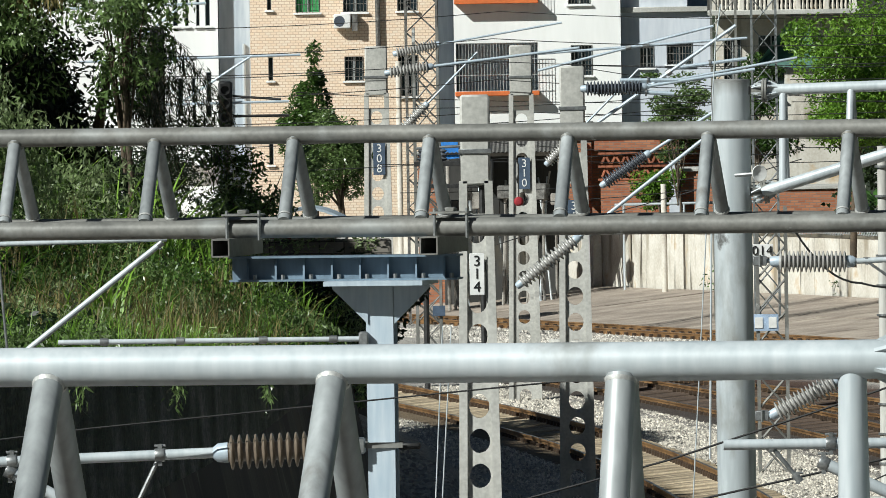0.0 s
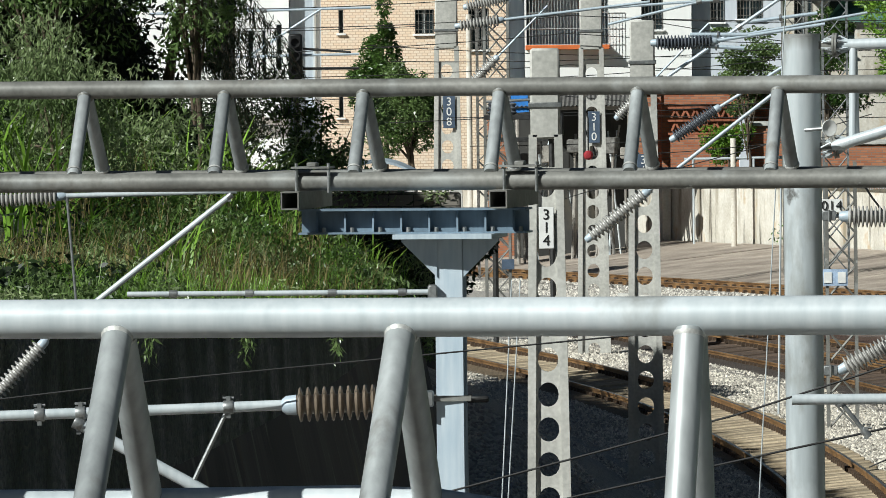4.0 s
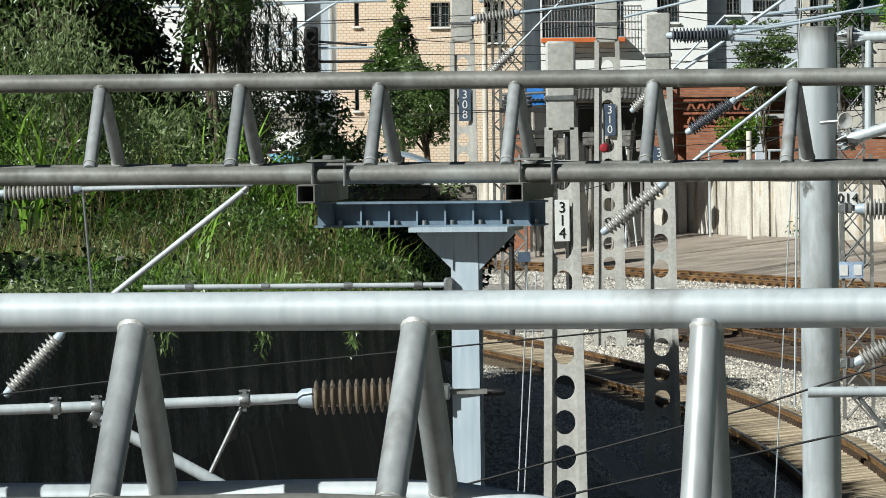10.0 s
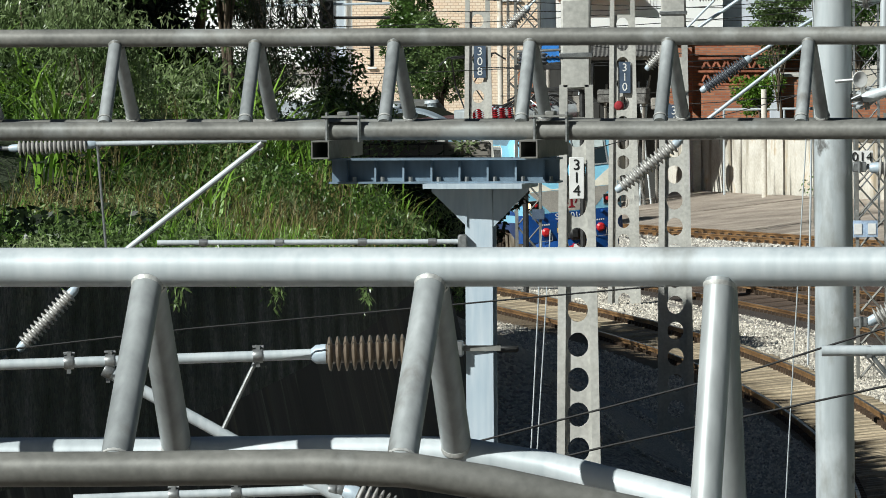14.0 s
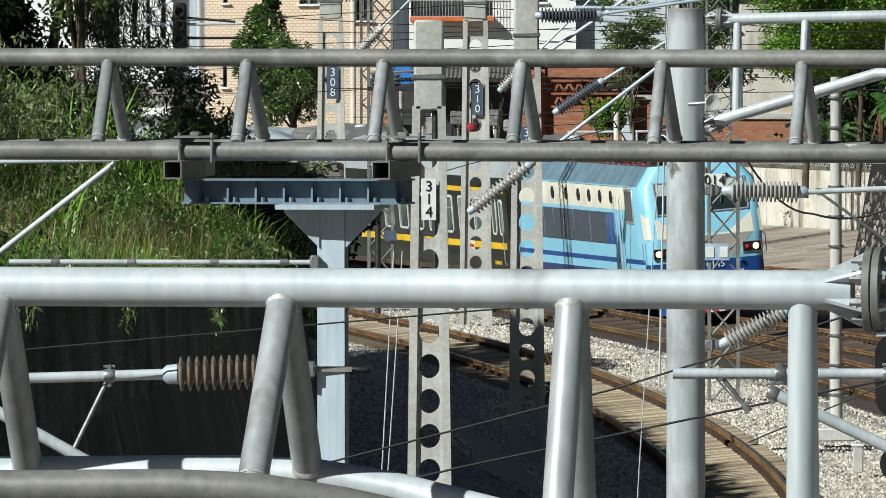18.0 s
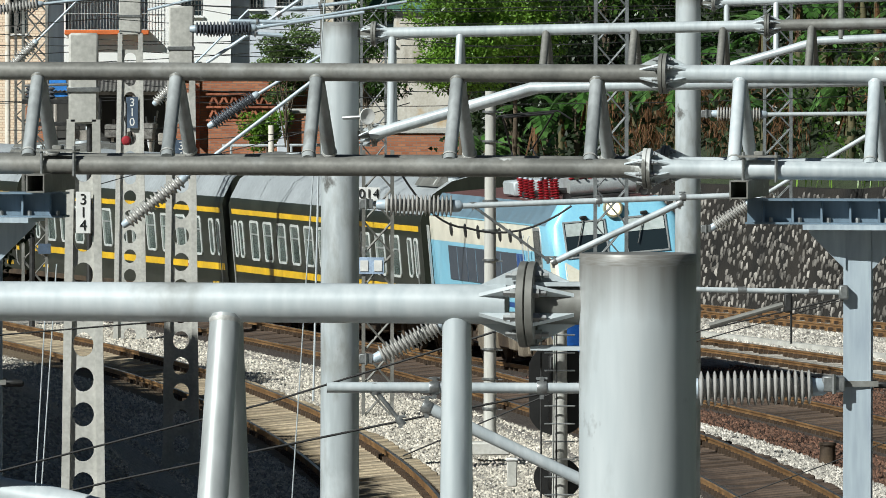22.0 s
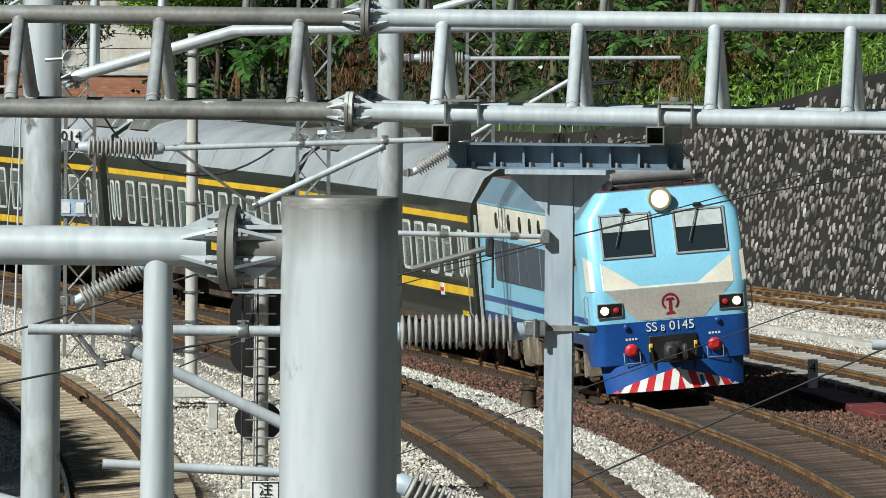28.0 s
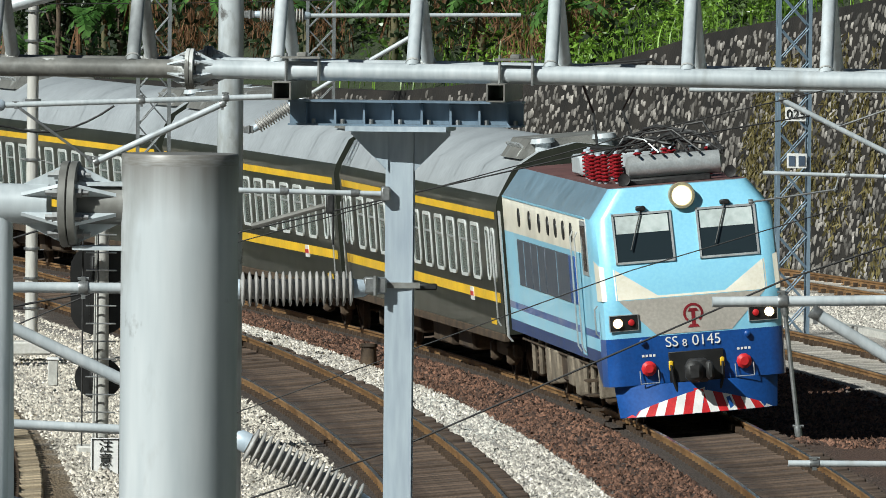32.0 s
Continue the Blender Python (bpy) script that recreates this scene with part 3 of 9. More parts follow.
# ---- catenary gantries ----
def flange_joint(root, p, d, r, big=1.0, mat_a=None):
    """Two bolted plates with stiffeners round a chord at p, along d."""
    d = Vector(d).normalized()
    sh = Shape()
    for o in (-0.0135, 0.0135):
        q = Vector(p) + d * o
        sh.lathe(q - d * 0.012, q + d * 0.012, [(0, r * 2.12), (0.002, r * 2.17), (0.022, r * 2.17), (0.024, r * 2.12)], 32)
    fl = part("flange", sh, mat_a or GREYP, root, "bolted round flange plates")
    up = Vector((0, 0, 1))
    side = d.cross(up).normalized()
    for k in range(6):
        t = math.pi * k / 3 + 0.0
        o = up * math.cos(t) + side * math.sin(t)
        for sg in (-1, 1):
            a = Vector(p) + d * sg * 0.024
            tri = [a + o * r * 0.95, a + o * r * 1.95, a + d * sg * r * 2.1 + o * r * 0.95]
            th = d.cross(o).normalized() * 0.006
            part("stiffener", Shape().add([q + th for q in tri] + [q - th for q in tri], [(0, 1, 2), (5, 4, 3), (0, 3, 4, 1), (1, 4, 5, 2), (2, 5, 3, 0)]), GALV, fl)
    for k in range(8):
        t = math.pi * (k + 0.5) / 4
        o = up * math.cos(t) + side * math.sin(t)
        q = Vector(p) + o * r * 1.6
        b = Shape().lathe(q - d * 0.065, q + d * 0.065, [(0, r * 0.14), (0.02, r * 0.14), (0.021, r * 0.27), (0.109, r * 0.27), (0.11, r * 0.14), (0.13, r * 0.14)], 6)
        part("bolt", b, STEEL, fl)


def insulator(root, p0, p1, r, sheds, material=PORC, name="insulator", cap=0.09):
    """A ribbed porcelain rod from p0 to p1 with metal caps at both ends."""
    p0, p1 = Vector(p0), Vector(p1)
    L = (p1 - p0).length
    r *= 0.86
    core = r * 0.55
    sheds = int(sheds * 1.25)
    prof = [(0, core)]
    step = L / sheds
    for i in range(sheds):
        s = i * step
        prof += [(s + step * 0.12, core), (s + step * 0.32, r * 0.93), (s + step * 0.42, r), (s + step * 0.56, r), (s + step * 0.66, r * 0.93), (s + step * 0.84, core)]
    prof.append((L, core))
    ins = part(name, Shape().lathe(p0, p1, prof, 20), material, root, "ribbed porcelain insulator")
    d = (p1 - p0).normalized()
    part("end_cap", Shape().lathe(p1, p1 + d, [(0, r * 0.6), (cap * 0.7, r * 0.55), (cap, r * 0.35)], 14), PALEST, ins)
    part("end_cap", Shape().lathe(p0 - d * cap, p0, [(0, r * 0.35), (cap * 0.3, r * 0.5), (cap, r * 0.55)], 14), PALEST, ins)
    return ins


def clamp(root, p, d, r):
    d = Vector(d).normalized()
    p = Vector(p)
    sh = Shape().lathe(p - d * 0.03, p + d * 0.03, [(0, r * 1.25), (0.005, r * 1.32), (0.055, r * 1.32), (0.06, r * 1.25)], 14)
    sh.box(p + Vector((0, 0, r * 1.55)), (0.026, 0.04, r * 1.0)).box(p - Vector((0, 0, r * 1.55)), (0.026, 0.04, r * 1.0))
    sh.tube([p + Vector((-0.035, 0, r * 1.75)), p + Vector((0.035, 0, r * 1.75))], 0.009, 6)
    return part("clamp", sh, STEEL, root)


def line_y(xc, yc, deg):
    k = math.tan(radians(deg))
    return lambda x: yc - k * (x - xc)


def pillar(root, x, y, ztop, r, z0=-0.3, slant=0.0):
    part("pillar", Shape().tube([(x - slant * (ztop - z0) * 0, y, z0), (x, y, ztop - 0.035)], [r * 1.05, r], 40), PILLAR, root, "pale grey tubular steel pillar")
    part("pillar_top", Shape().tube([(x, y, ztop - 0.036), (x, y, ztop - 0.004), (x, y, ztop)], [r * 1.0, r * 1.002, r * 0.985], 40), PILLAR, root, "grimy welded pillar top")
    part("base_plate", Shape().tube([(x, y, z0), (x, y, z0 + 0.05)], r * 1.8, 24).box((x, y, z0 - 0.2), (1.1, 1.1, 0.5), bevel=0.04), CONC, root, "concrete footing")


def weld(root, p, d, r, mt=GALV):
    part("weld", Shape().lathe(Vector(p), Vector(p) + Vector(d), [(0, r * 1.05), (0.006, r * 1.03), (0.014, r * 0.98)], 16), mt, root)


def gantry_near():
    yy = line_y(1.09, 38.8, 8.6)
    root = thing("catenary_gantry", (1.09, 38.8, -0.3), "pale grey tubular truss gantry on a thick round pillar", "gantry", "truss gantries over the tracks")
    ax = Vector((1, -math.tan(radians(8.6)), 0)).normalized()
    back = Vector((-ax.y, ax.x, 0))
    half = 0.5
    pillar(root, 1.09, 38.8, 8.80, 0.175)
    zt = 8.645
    part("top_chord", Shape().tube([(-9, yy(-9), zt + 0.03), (-2.36, yy(-2.36), 8.648), (0.70, yy(0.70), zt)], 0.0595, 28), GALV, root)
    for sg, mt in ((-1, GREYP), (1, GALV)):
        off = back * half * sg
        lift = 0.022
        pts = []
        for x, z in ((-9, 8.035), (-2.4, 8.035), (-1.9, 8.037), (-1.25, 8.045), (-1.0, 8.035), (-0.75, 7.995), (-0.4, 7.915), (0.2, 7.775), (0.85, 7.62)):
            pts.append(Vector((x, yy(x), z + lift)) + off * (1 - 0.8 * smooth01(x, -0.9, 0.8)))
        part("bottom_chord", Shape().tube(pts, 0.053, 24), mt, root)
    for x in (-5.32, -4.46, -3.6, -2.73, -1.87, -1.01, -0.14):
        top = Vector((x, yy(x), 8.605))
        for sg, mt in ((-1, MIDG), (1, MIDG)):
            zb = 8.05 if x < -0.5 else 7.87
            foot = Vector((x, yy(x), zb)) + back * half * sg * (1 if x < -0.5 else 0.55) + ax * (-0.012)
            leg = part("web_member", Shape().tube([top + back * 0.02 * sg, foot], 0.0465, 24), mt, root)
            d = (top - foot).normalized()
            weld(leg, foot + d * 0.045, d, 0.048, WELD)
            weld(leg, top - d * 0.012 + back * 0.02 * sg, -d, 0.0475, WELD)
    x = 0.55
    for sg in (-1, 1):
        part("web_member", Shape().tube([(x, yy(x), 8.61), Vector((x, yy(x), 7.72)) + back * half * sg * 0.15], 0.043, 20), GALV, root)
    flange_joint(root, (0.765, yy(0.765), zt), ax, 0.0595)
    # The darker grey on this stub stands in for its shade.
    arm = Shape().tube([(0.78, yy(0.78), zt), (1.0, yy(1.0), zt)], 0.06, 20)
    part("stub_arm", arm, GREYP, root, "stub welded to the pillar, its shade put in by darker grey")
    for z in (zt + 0.062, zt - 0.005, zt - 0.13):
        part("bracket_plate", Shape().box((0.90, yy(0.9), z), (0.25, 0.10, 0.012), rz=-radians(8.6)), GALV, root)


def i_profile(w, h, t):
    """Outline of an I-section: w across, h high, t thick."""
    a, b, c = w / 2, h / 2, t / 2
    return [(-a, -b), (a, -b), (a, -b + t), (c, -b + t), (c, b - t), (a, b - t), (a, b), (-a, b), (-a, b - t), (-c, b - t), (-c, -b + t), (-a, -b + t)]


def saddle(root, x0, x1, yf, zt, colx):
    """The girder and cross tubes that carry the truss on an H-section column."""
    ax = Vector((1, -math.tan(radians(8.6)), 0)).normalized()
    rz = -radians(8.6)
    xm = (x0 + x1) / 2
    L = (x1 - x0)

    def P(x, dy=0.0, z=0.0):
        return (x, yf(x) + dy, z)

    g = Shape().prism(i_profile(0.24, 0.156, 0.012), "x", -L / 2, L / 2)
    g.turned(Matrix.Translation(P(xm, 0, zt - 0.078)) @ Matrix.Rotation(rz, 4, "Z"))
    gird = part("girder", g, BLUEST, root, "blue-grey plate girder")
    for k in range(8):
        x = x0 + L * (k + 0.6) / 8.2
        part("stiffener", Shape().prism([(yf(x) - 0.115, zt - 0.144), (yf(x) - 0.012, zt - 0.144), (yf(x) - 0.012, zt - 0.012), (yf(x) - 0.05, zt - 0.012)], "x", x - 0.006, x + 0.006), BLUEST, gird)
        part("bolt", Shape().tube([P(x + 0.045, -0.08, zt - 0.155), P(x + 0.045, -0.08, zt - 0.115)], 0.014, 6), STEEL, gird)
    part("top_plate", Shape().box(P(colx, 0, zt - 0.17), (0.62, 0.6, 0.03), rz=rz), PALEST, root)
    for x in (x0 - 0.02, x1 - 0.16):
        t = Shape()
        z = zt + 0.058
        for dz in (-0.052, 0.052):
            t.box(P(x + 0.05, 0.28, z + dz), (0.112, 1.15, 0.009), rz=rz)
        for dx in (-0.052, 0.052):
            t.box(P(x + 0.05 + dx, 0.28, z), (0.009, 1.15, 0.104), rz=rz)
        tb = part("cross_tube", t, GREYP, root, "open square tube carrying the chord")
        part("hold_down_plate", Shape().box(P(x + 0.10, 0, zt + 0.258), (0.24, 0.2, 0.012), rz=rz).box(P(x + 0.10, -0.02, zt + 0.275), (0.06, 0.10, 0.03), rz=rz, bevel=0.006), GREYP, tb)
        for dx in (-0.0, 0.2):
            part("bolt", Shape().tube([P(x + dx, -0.08, zt + 0.10), P(x + dx, -0.08, zt + 0.285)], 0.011, 6), STEEL, tb)


def h_column(root, x, yf, ztop, w=0.17, depth=0.2):
    y = yf(x)
    c = Shape().prism(i_profile(w, depth, 0.014), "z", -0.4, ztop)
    c.turned(Matrix.Translation((x, y, 0)) @ Matrix.Rotation(radians(-6), 4, "Z"))
    col = part("column", c, PALEST, root, "pale blue H-section steel column")
    for sg in (-1, 1):
        for yy in (y - depth / 2, y + depth / 2):
            poly = [(x + sg * w * 0.48, ztop), (x + sg * 0.30, ztop), (x + sg * 0.30, ztop - 0.03), (x + sg * w * 0.48, ztop - 0.25)]
            part("gusset", Shape().prism(poly, "y", yy - 0.006, yy + 0.006), PALEST, col)
    part("footing", Shape().box((x, y, -0.2), (0.9, 0.9, 0.4), bevel=0.04), CONC, root, "concrete footing block")
    return col


def gantry_middle():
    yy = line_y(1.0, 80.4, 8.6)
    ax = Vector((1, -math.tan(radians(8.6)), 0)).normalized()
    back = Vector((-ax.y, ax.x, 0))
    root = thing("catenary_gantry", (3.58, yy(3.58), -0.4), "long tubular truss gantry, half weathered grey, on H-section columns", "gantry", "truss gantries over the tracks")

    def zt(x):
        return 8.86 - 0.0048 * max(0, x + 0.6) if x < 2.4 else 8.842 - 0.003 * (x - 2.4)

    def zb(x):
        return 8.29 if x < -0.7 else 8.29 - 0.008 * (x + 0.7)

    for x0, x1, mt in ((-11, 2.41, GREYP), (2.41, 13, GALV)):
        part("top_chord", Shape().tube([(x0, yy(x0), zt(x0)), (x1, yy(x1), zt(x1))], 0.056, 24), mt, root)
        for sg in (-1, 1):
            a, b = Vector((x0, yy(x0), zb(x0))) + back * 0.47 * sg, Vector((x1, yy(x1), zb(x1))) + back * 0.47 * sg
            part("bottom_chord", Shape().tube([a, b], 0.058, 24), mt, root)
    xs = [-4.06 - 0.865 * k for k in range(1, 8)] + [-4.06, -3.18, -2.31, -1.46, -0.6, 0.27, 1.14, 2.0, 2.88, 3.71, 4.55, 5.38] + [5.38 + 0.84 * k for k in range(1, 9)]
    for x in xs:
        mt = GREYP if x < 2.41 else GALV
        top = Vector((x, yy(x), zt(x) - 0.02))
        for sg in (-1, 1):
            foot = Vector((x, yy(x), zb(x) + 0.03)) + back * 0.47 * sg + ax * (0.015 - 0.0)
            leg = part("web_member", Shape().tube([top, foot], 0.042, 16), MIDG if x < 2.41 else mt, root)
            d = (top - foot).normalized()
            weld(leg, foot + d * 0.035, d, 0.046, WELD)
            weld(leg, top - d * 0.045, -d, 0.044, mt)
    flange_joint(root, (2.41, yy(2.41), zt(2.41)), ax, 0.058)
    for sg in (-1, 1):
        flange_joint(root, Vector((2.37, yy(2.37), zb(2.37))) + back * 0.47 * sg, ax, 0.058)
    f = lambda x: yy(x) - 0.47
    for (x0, x1, cx) in ((-2.70, -1.27, -1.77), (2.90, 4.34, 3.585)):
        saddle(root, x0, x1, f, 8.105 if cx < 0 else 8.085, cx)
        h_column(root, cx, f, 7.93 if cx < 0 else 7.905)
    return f


def gantry_far(pts):
    x0, y0, deg, ztop, r, chord, posts, flx, lab = pts
    yy = line_y(x0, y0, deg)
    ax = Vector((1, -math.tan(radians(deg)), 0)).normalized()
    back = Vector((-ax.y, ax.x, 0))
    root = thing("catenary_gantry", (x0, y0, -0.3), lab, "gantry", "truss gantries over the tracks")
    pillar(root, x0, y0, ztop, r)
    (zt0, kt), low = chord
    xe = x0 + 16

    def zt(x):
        return zt0 + kt * (x - x0)

    part("top_chord", Shape().tube([(x0 + 0.33, yy(x0 + 0.33), zt(x0)), (flx, yy(flx), zt(flx))], 0.056, 20), GALV, root)
    part("top_chord", Shape().tube([(flx, yy(flx), zt(flx)), (xe, yy(xe), zt(xe))], 0.056, 20), GREYP, root)
    flange_joint(root, (flx, yy(flx), zt(flx)), ax, 0.056)
    flange_joint(root, (x0 + 0.34, yy(x0 + 0.34), zt(x0)), ax, 0.056)
    for z in (zt(x0), low[0][1]):
        part("bracket_plate", Shape().box((x0 + 0.22, yy(x0 + 0.2), z), (0.24, 0.10, 0.08)), GREYP, root)
    for sg in (-1, 1):
        pp = [Vector((x, yy(x), z)) + back * 0.47 * sg * min(1, (x - x0) / 2.0) for x, z in low]
        pp.append(Vector((xe, yy(xe), low[-1][1] + kt * (xe - low[-1][0]))) + back * 0.47 * sg)
        part("bottom_chord", Shape().tube(pp, 0.056, 16), GALV, root)
    flange_joint(root, (low[0][0], yy(low[0][0]), low[0][1]), (1, 0, 0.25), 0.056)

    def zl(x):
        for (a, za), (b, zb) in zip(low, low[1:]):
            if a <= x <= b:
                return za + (zb - za) * (x - a) / (b - a)
        return low[-1][1] + kt * (x - low[-1][0])

    for x in posts:
        for sg in (-1, 1):
            part("web_member", Shape().tube([(x, yy(x), zt(x)), Vector((x, yy(x), zl(x))) + back * 0.47 * sg * min(1, (x - x0) / 2.0)], 0.040, 12), GREYP if x > x0 + 1.5 and int(x * 7) % 3 else GALV, root)
    return yy


gantry_near()
yf_mid = gantry_middle()
gantry_far((0.67, 130.2, 8, 8.76, 0.19, ((8.645, 0.021), [(0.99, 7.63), (2.63, 8.11), (3.7, 8.14), (5.44, 8.18)]),
                  [1.19, 1.87, 2.73, 3.61, 4.49, 5.37, 6.28, 7.16, 8.06, 8.95, 9.85], 4.93, "pale grey tubular truss gantry standing on a round pillar"))
gantry_far((5.62, 176.0, 3, 8.79, 0.172, ((8.665, 0.029), [(5.95, 7.72), (6.24, 7.82), (7.39, 8.15), (8.23, 8.19)]),
                  [6.14, 6.81, 7.69, 8.56, 9.41, 10.29, 11.15, 12.0], 9.75, "far tubular truss gantry on a round pillar"))


# ---- train ----
LBLUE = mat("sky_blue_paint", (0.30, 0.66, 0.86), 0.35, 0, scale=1.2, fine=20, var=0.03, bump=0.02, coat=0.3)
DBLUE = mat("deep_blue_paint", (0.012, 0.075, 0.30), 0.35, 0, scale=1.2, fine=20, var=0.15, bump=0.02, coat=0.3)
NAVY = mat("dusty_navy_paint", (0.035, 0.06, 0.16), 0.55, 0, scale=1.5, fine=20, var=0.25, bump=0.05)
CREAM = mat("cream_paint", (0.78, 0.74, 0.62), 0.4, 0, scale=1.5, fine=20, var=0.1, bump=0.02, coat=0.2)
WARMG = mat("warm_grey_paint", (0.50, 0.47, 0.42), 0.45, 0, scale=1.5, fine=20, var=0.1, bump=0.02)
STEELB = mat("steel_blue_shoulder", (0.20, 0.30, 0.38), 0.35, 0.2, scale=1.5, fine=20, var=0.15, bump=0.02)
REDP = mat("signal_red_paint", (0.55, 0.02, 0.025), 0.4, 0, scale=4, fine=30, var=0.15, bump=0.02)
WHITEP = mat("white_paint", (0.8, 0.8, 0.78), 0.4, 0, scale=4, fine=30, var=0.08, bump=0.02)
REDI = mat("dark_red_porcelain", (0.26, 0.012, 0.018), 0.3, 0, scale=4, fine=30, var=0.2, bump=0.02, coat=0.3)
ROOFR = mat("brown_roof_paint", (0.13, 0.06, 0.055), 0.7, 0, scale=2, fine=25, var=0.3, bump=0.1)
BLACK = mat("black_rubber", (0.012, 0.012, 0.012), 0.5, 0, bump=0)
GREENC = mat("dark_olive_coach_paint", (0.013, 0.017, 0.01), 0.5, 0, col2=(0.026, 0.03, 0.02), scale=0.8, fine=12, var=0.25, bump=0.03, streak=True, coat=0.2)
YELL = mat("yellow_stripe_paint", (0.80, 0.50, 0.02), 0.45, 0, scale=1.5, fine=20, var=0.12, bump=0.02)
ROOFG = mat("silver_grey_coach_roof", (0.42, 0.45, 0.47), 0.42, 0.1, scale=0.6, fine=8, var=0.07, bump=0.02)
GRIME = mat("brake_dust_underframe", (0.055, 0.038, 0.026), 0.85, 0.1, col2=(0.11, 0.075, 0.045), scale=2, fine=25, var=0.3, bump=0.3)
DUSTY = mat("dusty_tan_case", (0.16, 0.13, 0.095), 0.85, 0, col2=(0.26, 0.22, 0.165), scale=2, fine=20, var=0.25, bump=0.2)
GRILLE = mat("grey_louvre", (0.075, 0.09, 0.115), 0.5, 0.1, scale=4, fine=30, var=0.15, bump=0.05)
ALU = mat("aluminium_frame", (0.46, 0.48, 0.48), 0.35, 0.4, scale=4, fine=30, var=0.1, bump=0.02)
CURT = mat("pale_curtain", (0.24, 0.27, 0.25), 0.9, 0, scale=2, fine=10, var=0.25, bump=0.2)
BLIND = mat("pale_sun_blind", (0.50, 0.56, 0.55), 0.8, 0, scale=2, fine=10, var=0.15, bump=0.1)
GLASS = bpy.data.materials.new("tinted_glass")
GLASS.use_nodes = True
_b = GLASS.node_tree.nodes["Principled BSDF"]
_b.inputs["Base Color"].default_value = (0.02, 0.03, 0.035, 1)
_b.inputs["Roughness"].default_value = 0.06
_b.inputs["Specular IOR Level"].default_value = 0.7
WFRAME = mat("pale_window_frame", (0.66, 0.69, 0.67), 0.4, 0.1, scale=4, fine=30, var=0.08, bump=0.02)
COACHGLASS = mat("dusty_teal_coach_glass", (0.04, 0.075, 0.07), 0.16, 0, col2=(0.11, 0.155, 0.145), scale=0.9, fine=5, var=0.3, bump=0, spec=0.6)
LAMP = glow("lit_headlamp", (1.0, 0.86, 0.56), 1.5)
LAMP2 = glow("lit_marker_lamp", (1.0, 0.70, 0.36), 3.0)


def words(text, size, m, material, parent, name="lettering", label=""):
    """Raised letters as a mesh; m lays the text's plane."""
    cu = bpy.data.curves.new(name, "FONT")
    cu.body, cu.size, cu.extrude, cu.align_x, cu.align_y = text, size, 0.004, "CENTER", "CENTER"
    tmp = new(name, cu)
    me = bpy.data.meshes.new_from_object(tmp)
    bpy.data.objects.remove(tmp)
    off = Matrix.Translation(-place_of(parent))
    me.transform(off @ m)
    me.materials.clear()
    me.materials.append(material)
    ob = new(name, me)
    ob.parent = parent
    if label:
        ob["label"] = label
    return ob


def front_y(z):
    pts = [(0.1, 8.28), (0.65, 8.40), (1.5, 8.50), (2.12, 8.58), (3.92, 8.02), (4.2, 7.9)]
    for (a, ya), (b, yb) in zip(pts, pts[1:]):
        if a <= z <= b:
            return ya + (yb - ya) * (z - a) / (b - a)
    return pts[-1][1]


def nose_plate(poly, lift=0.005, thick=0.004, mi=0):
    """A flat plate on the cab front; poly holds (across, height)."""
    n = len(poly)
    vs = [(x, front_y(z) + lift, z) for x, z in poly] + [(x, front_y(z) + lift - thick, z) for x, z in poly]
    fs = [tuple(range(n))[::-1], tuple(range(n, 2 * n))] + [(i, (i + 1) % n, n + (i + 1) % n, n + i) for i in range(n)]
    return Shape().add(vs, fs, mi)


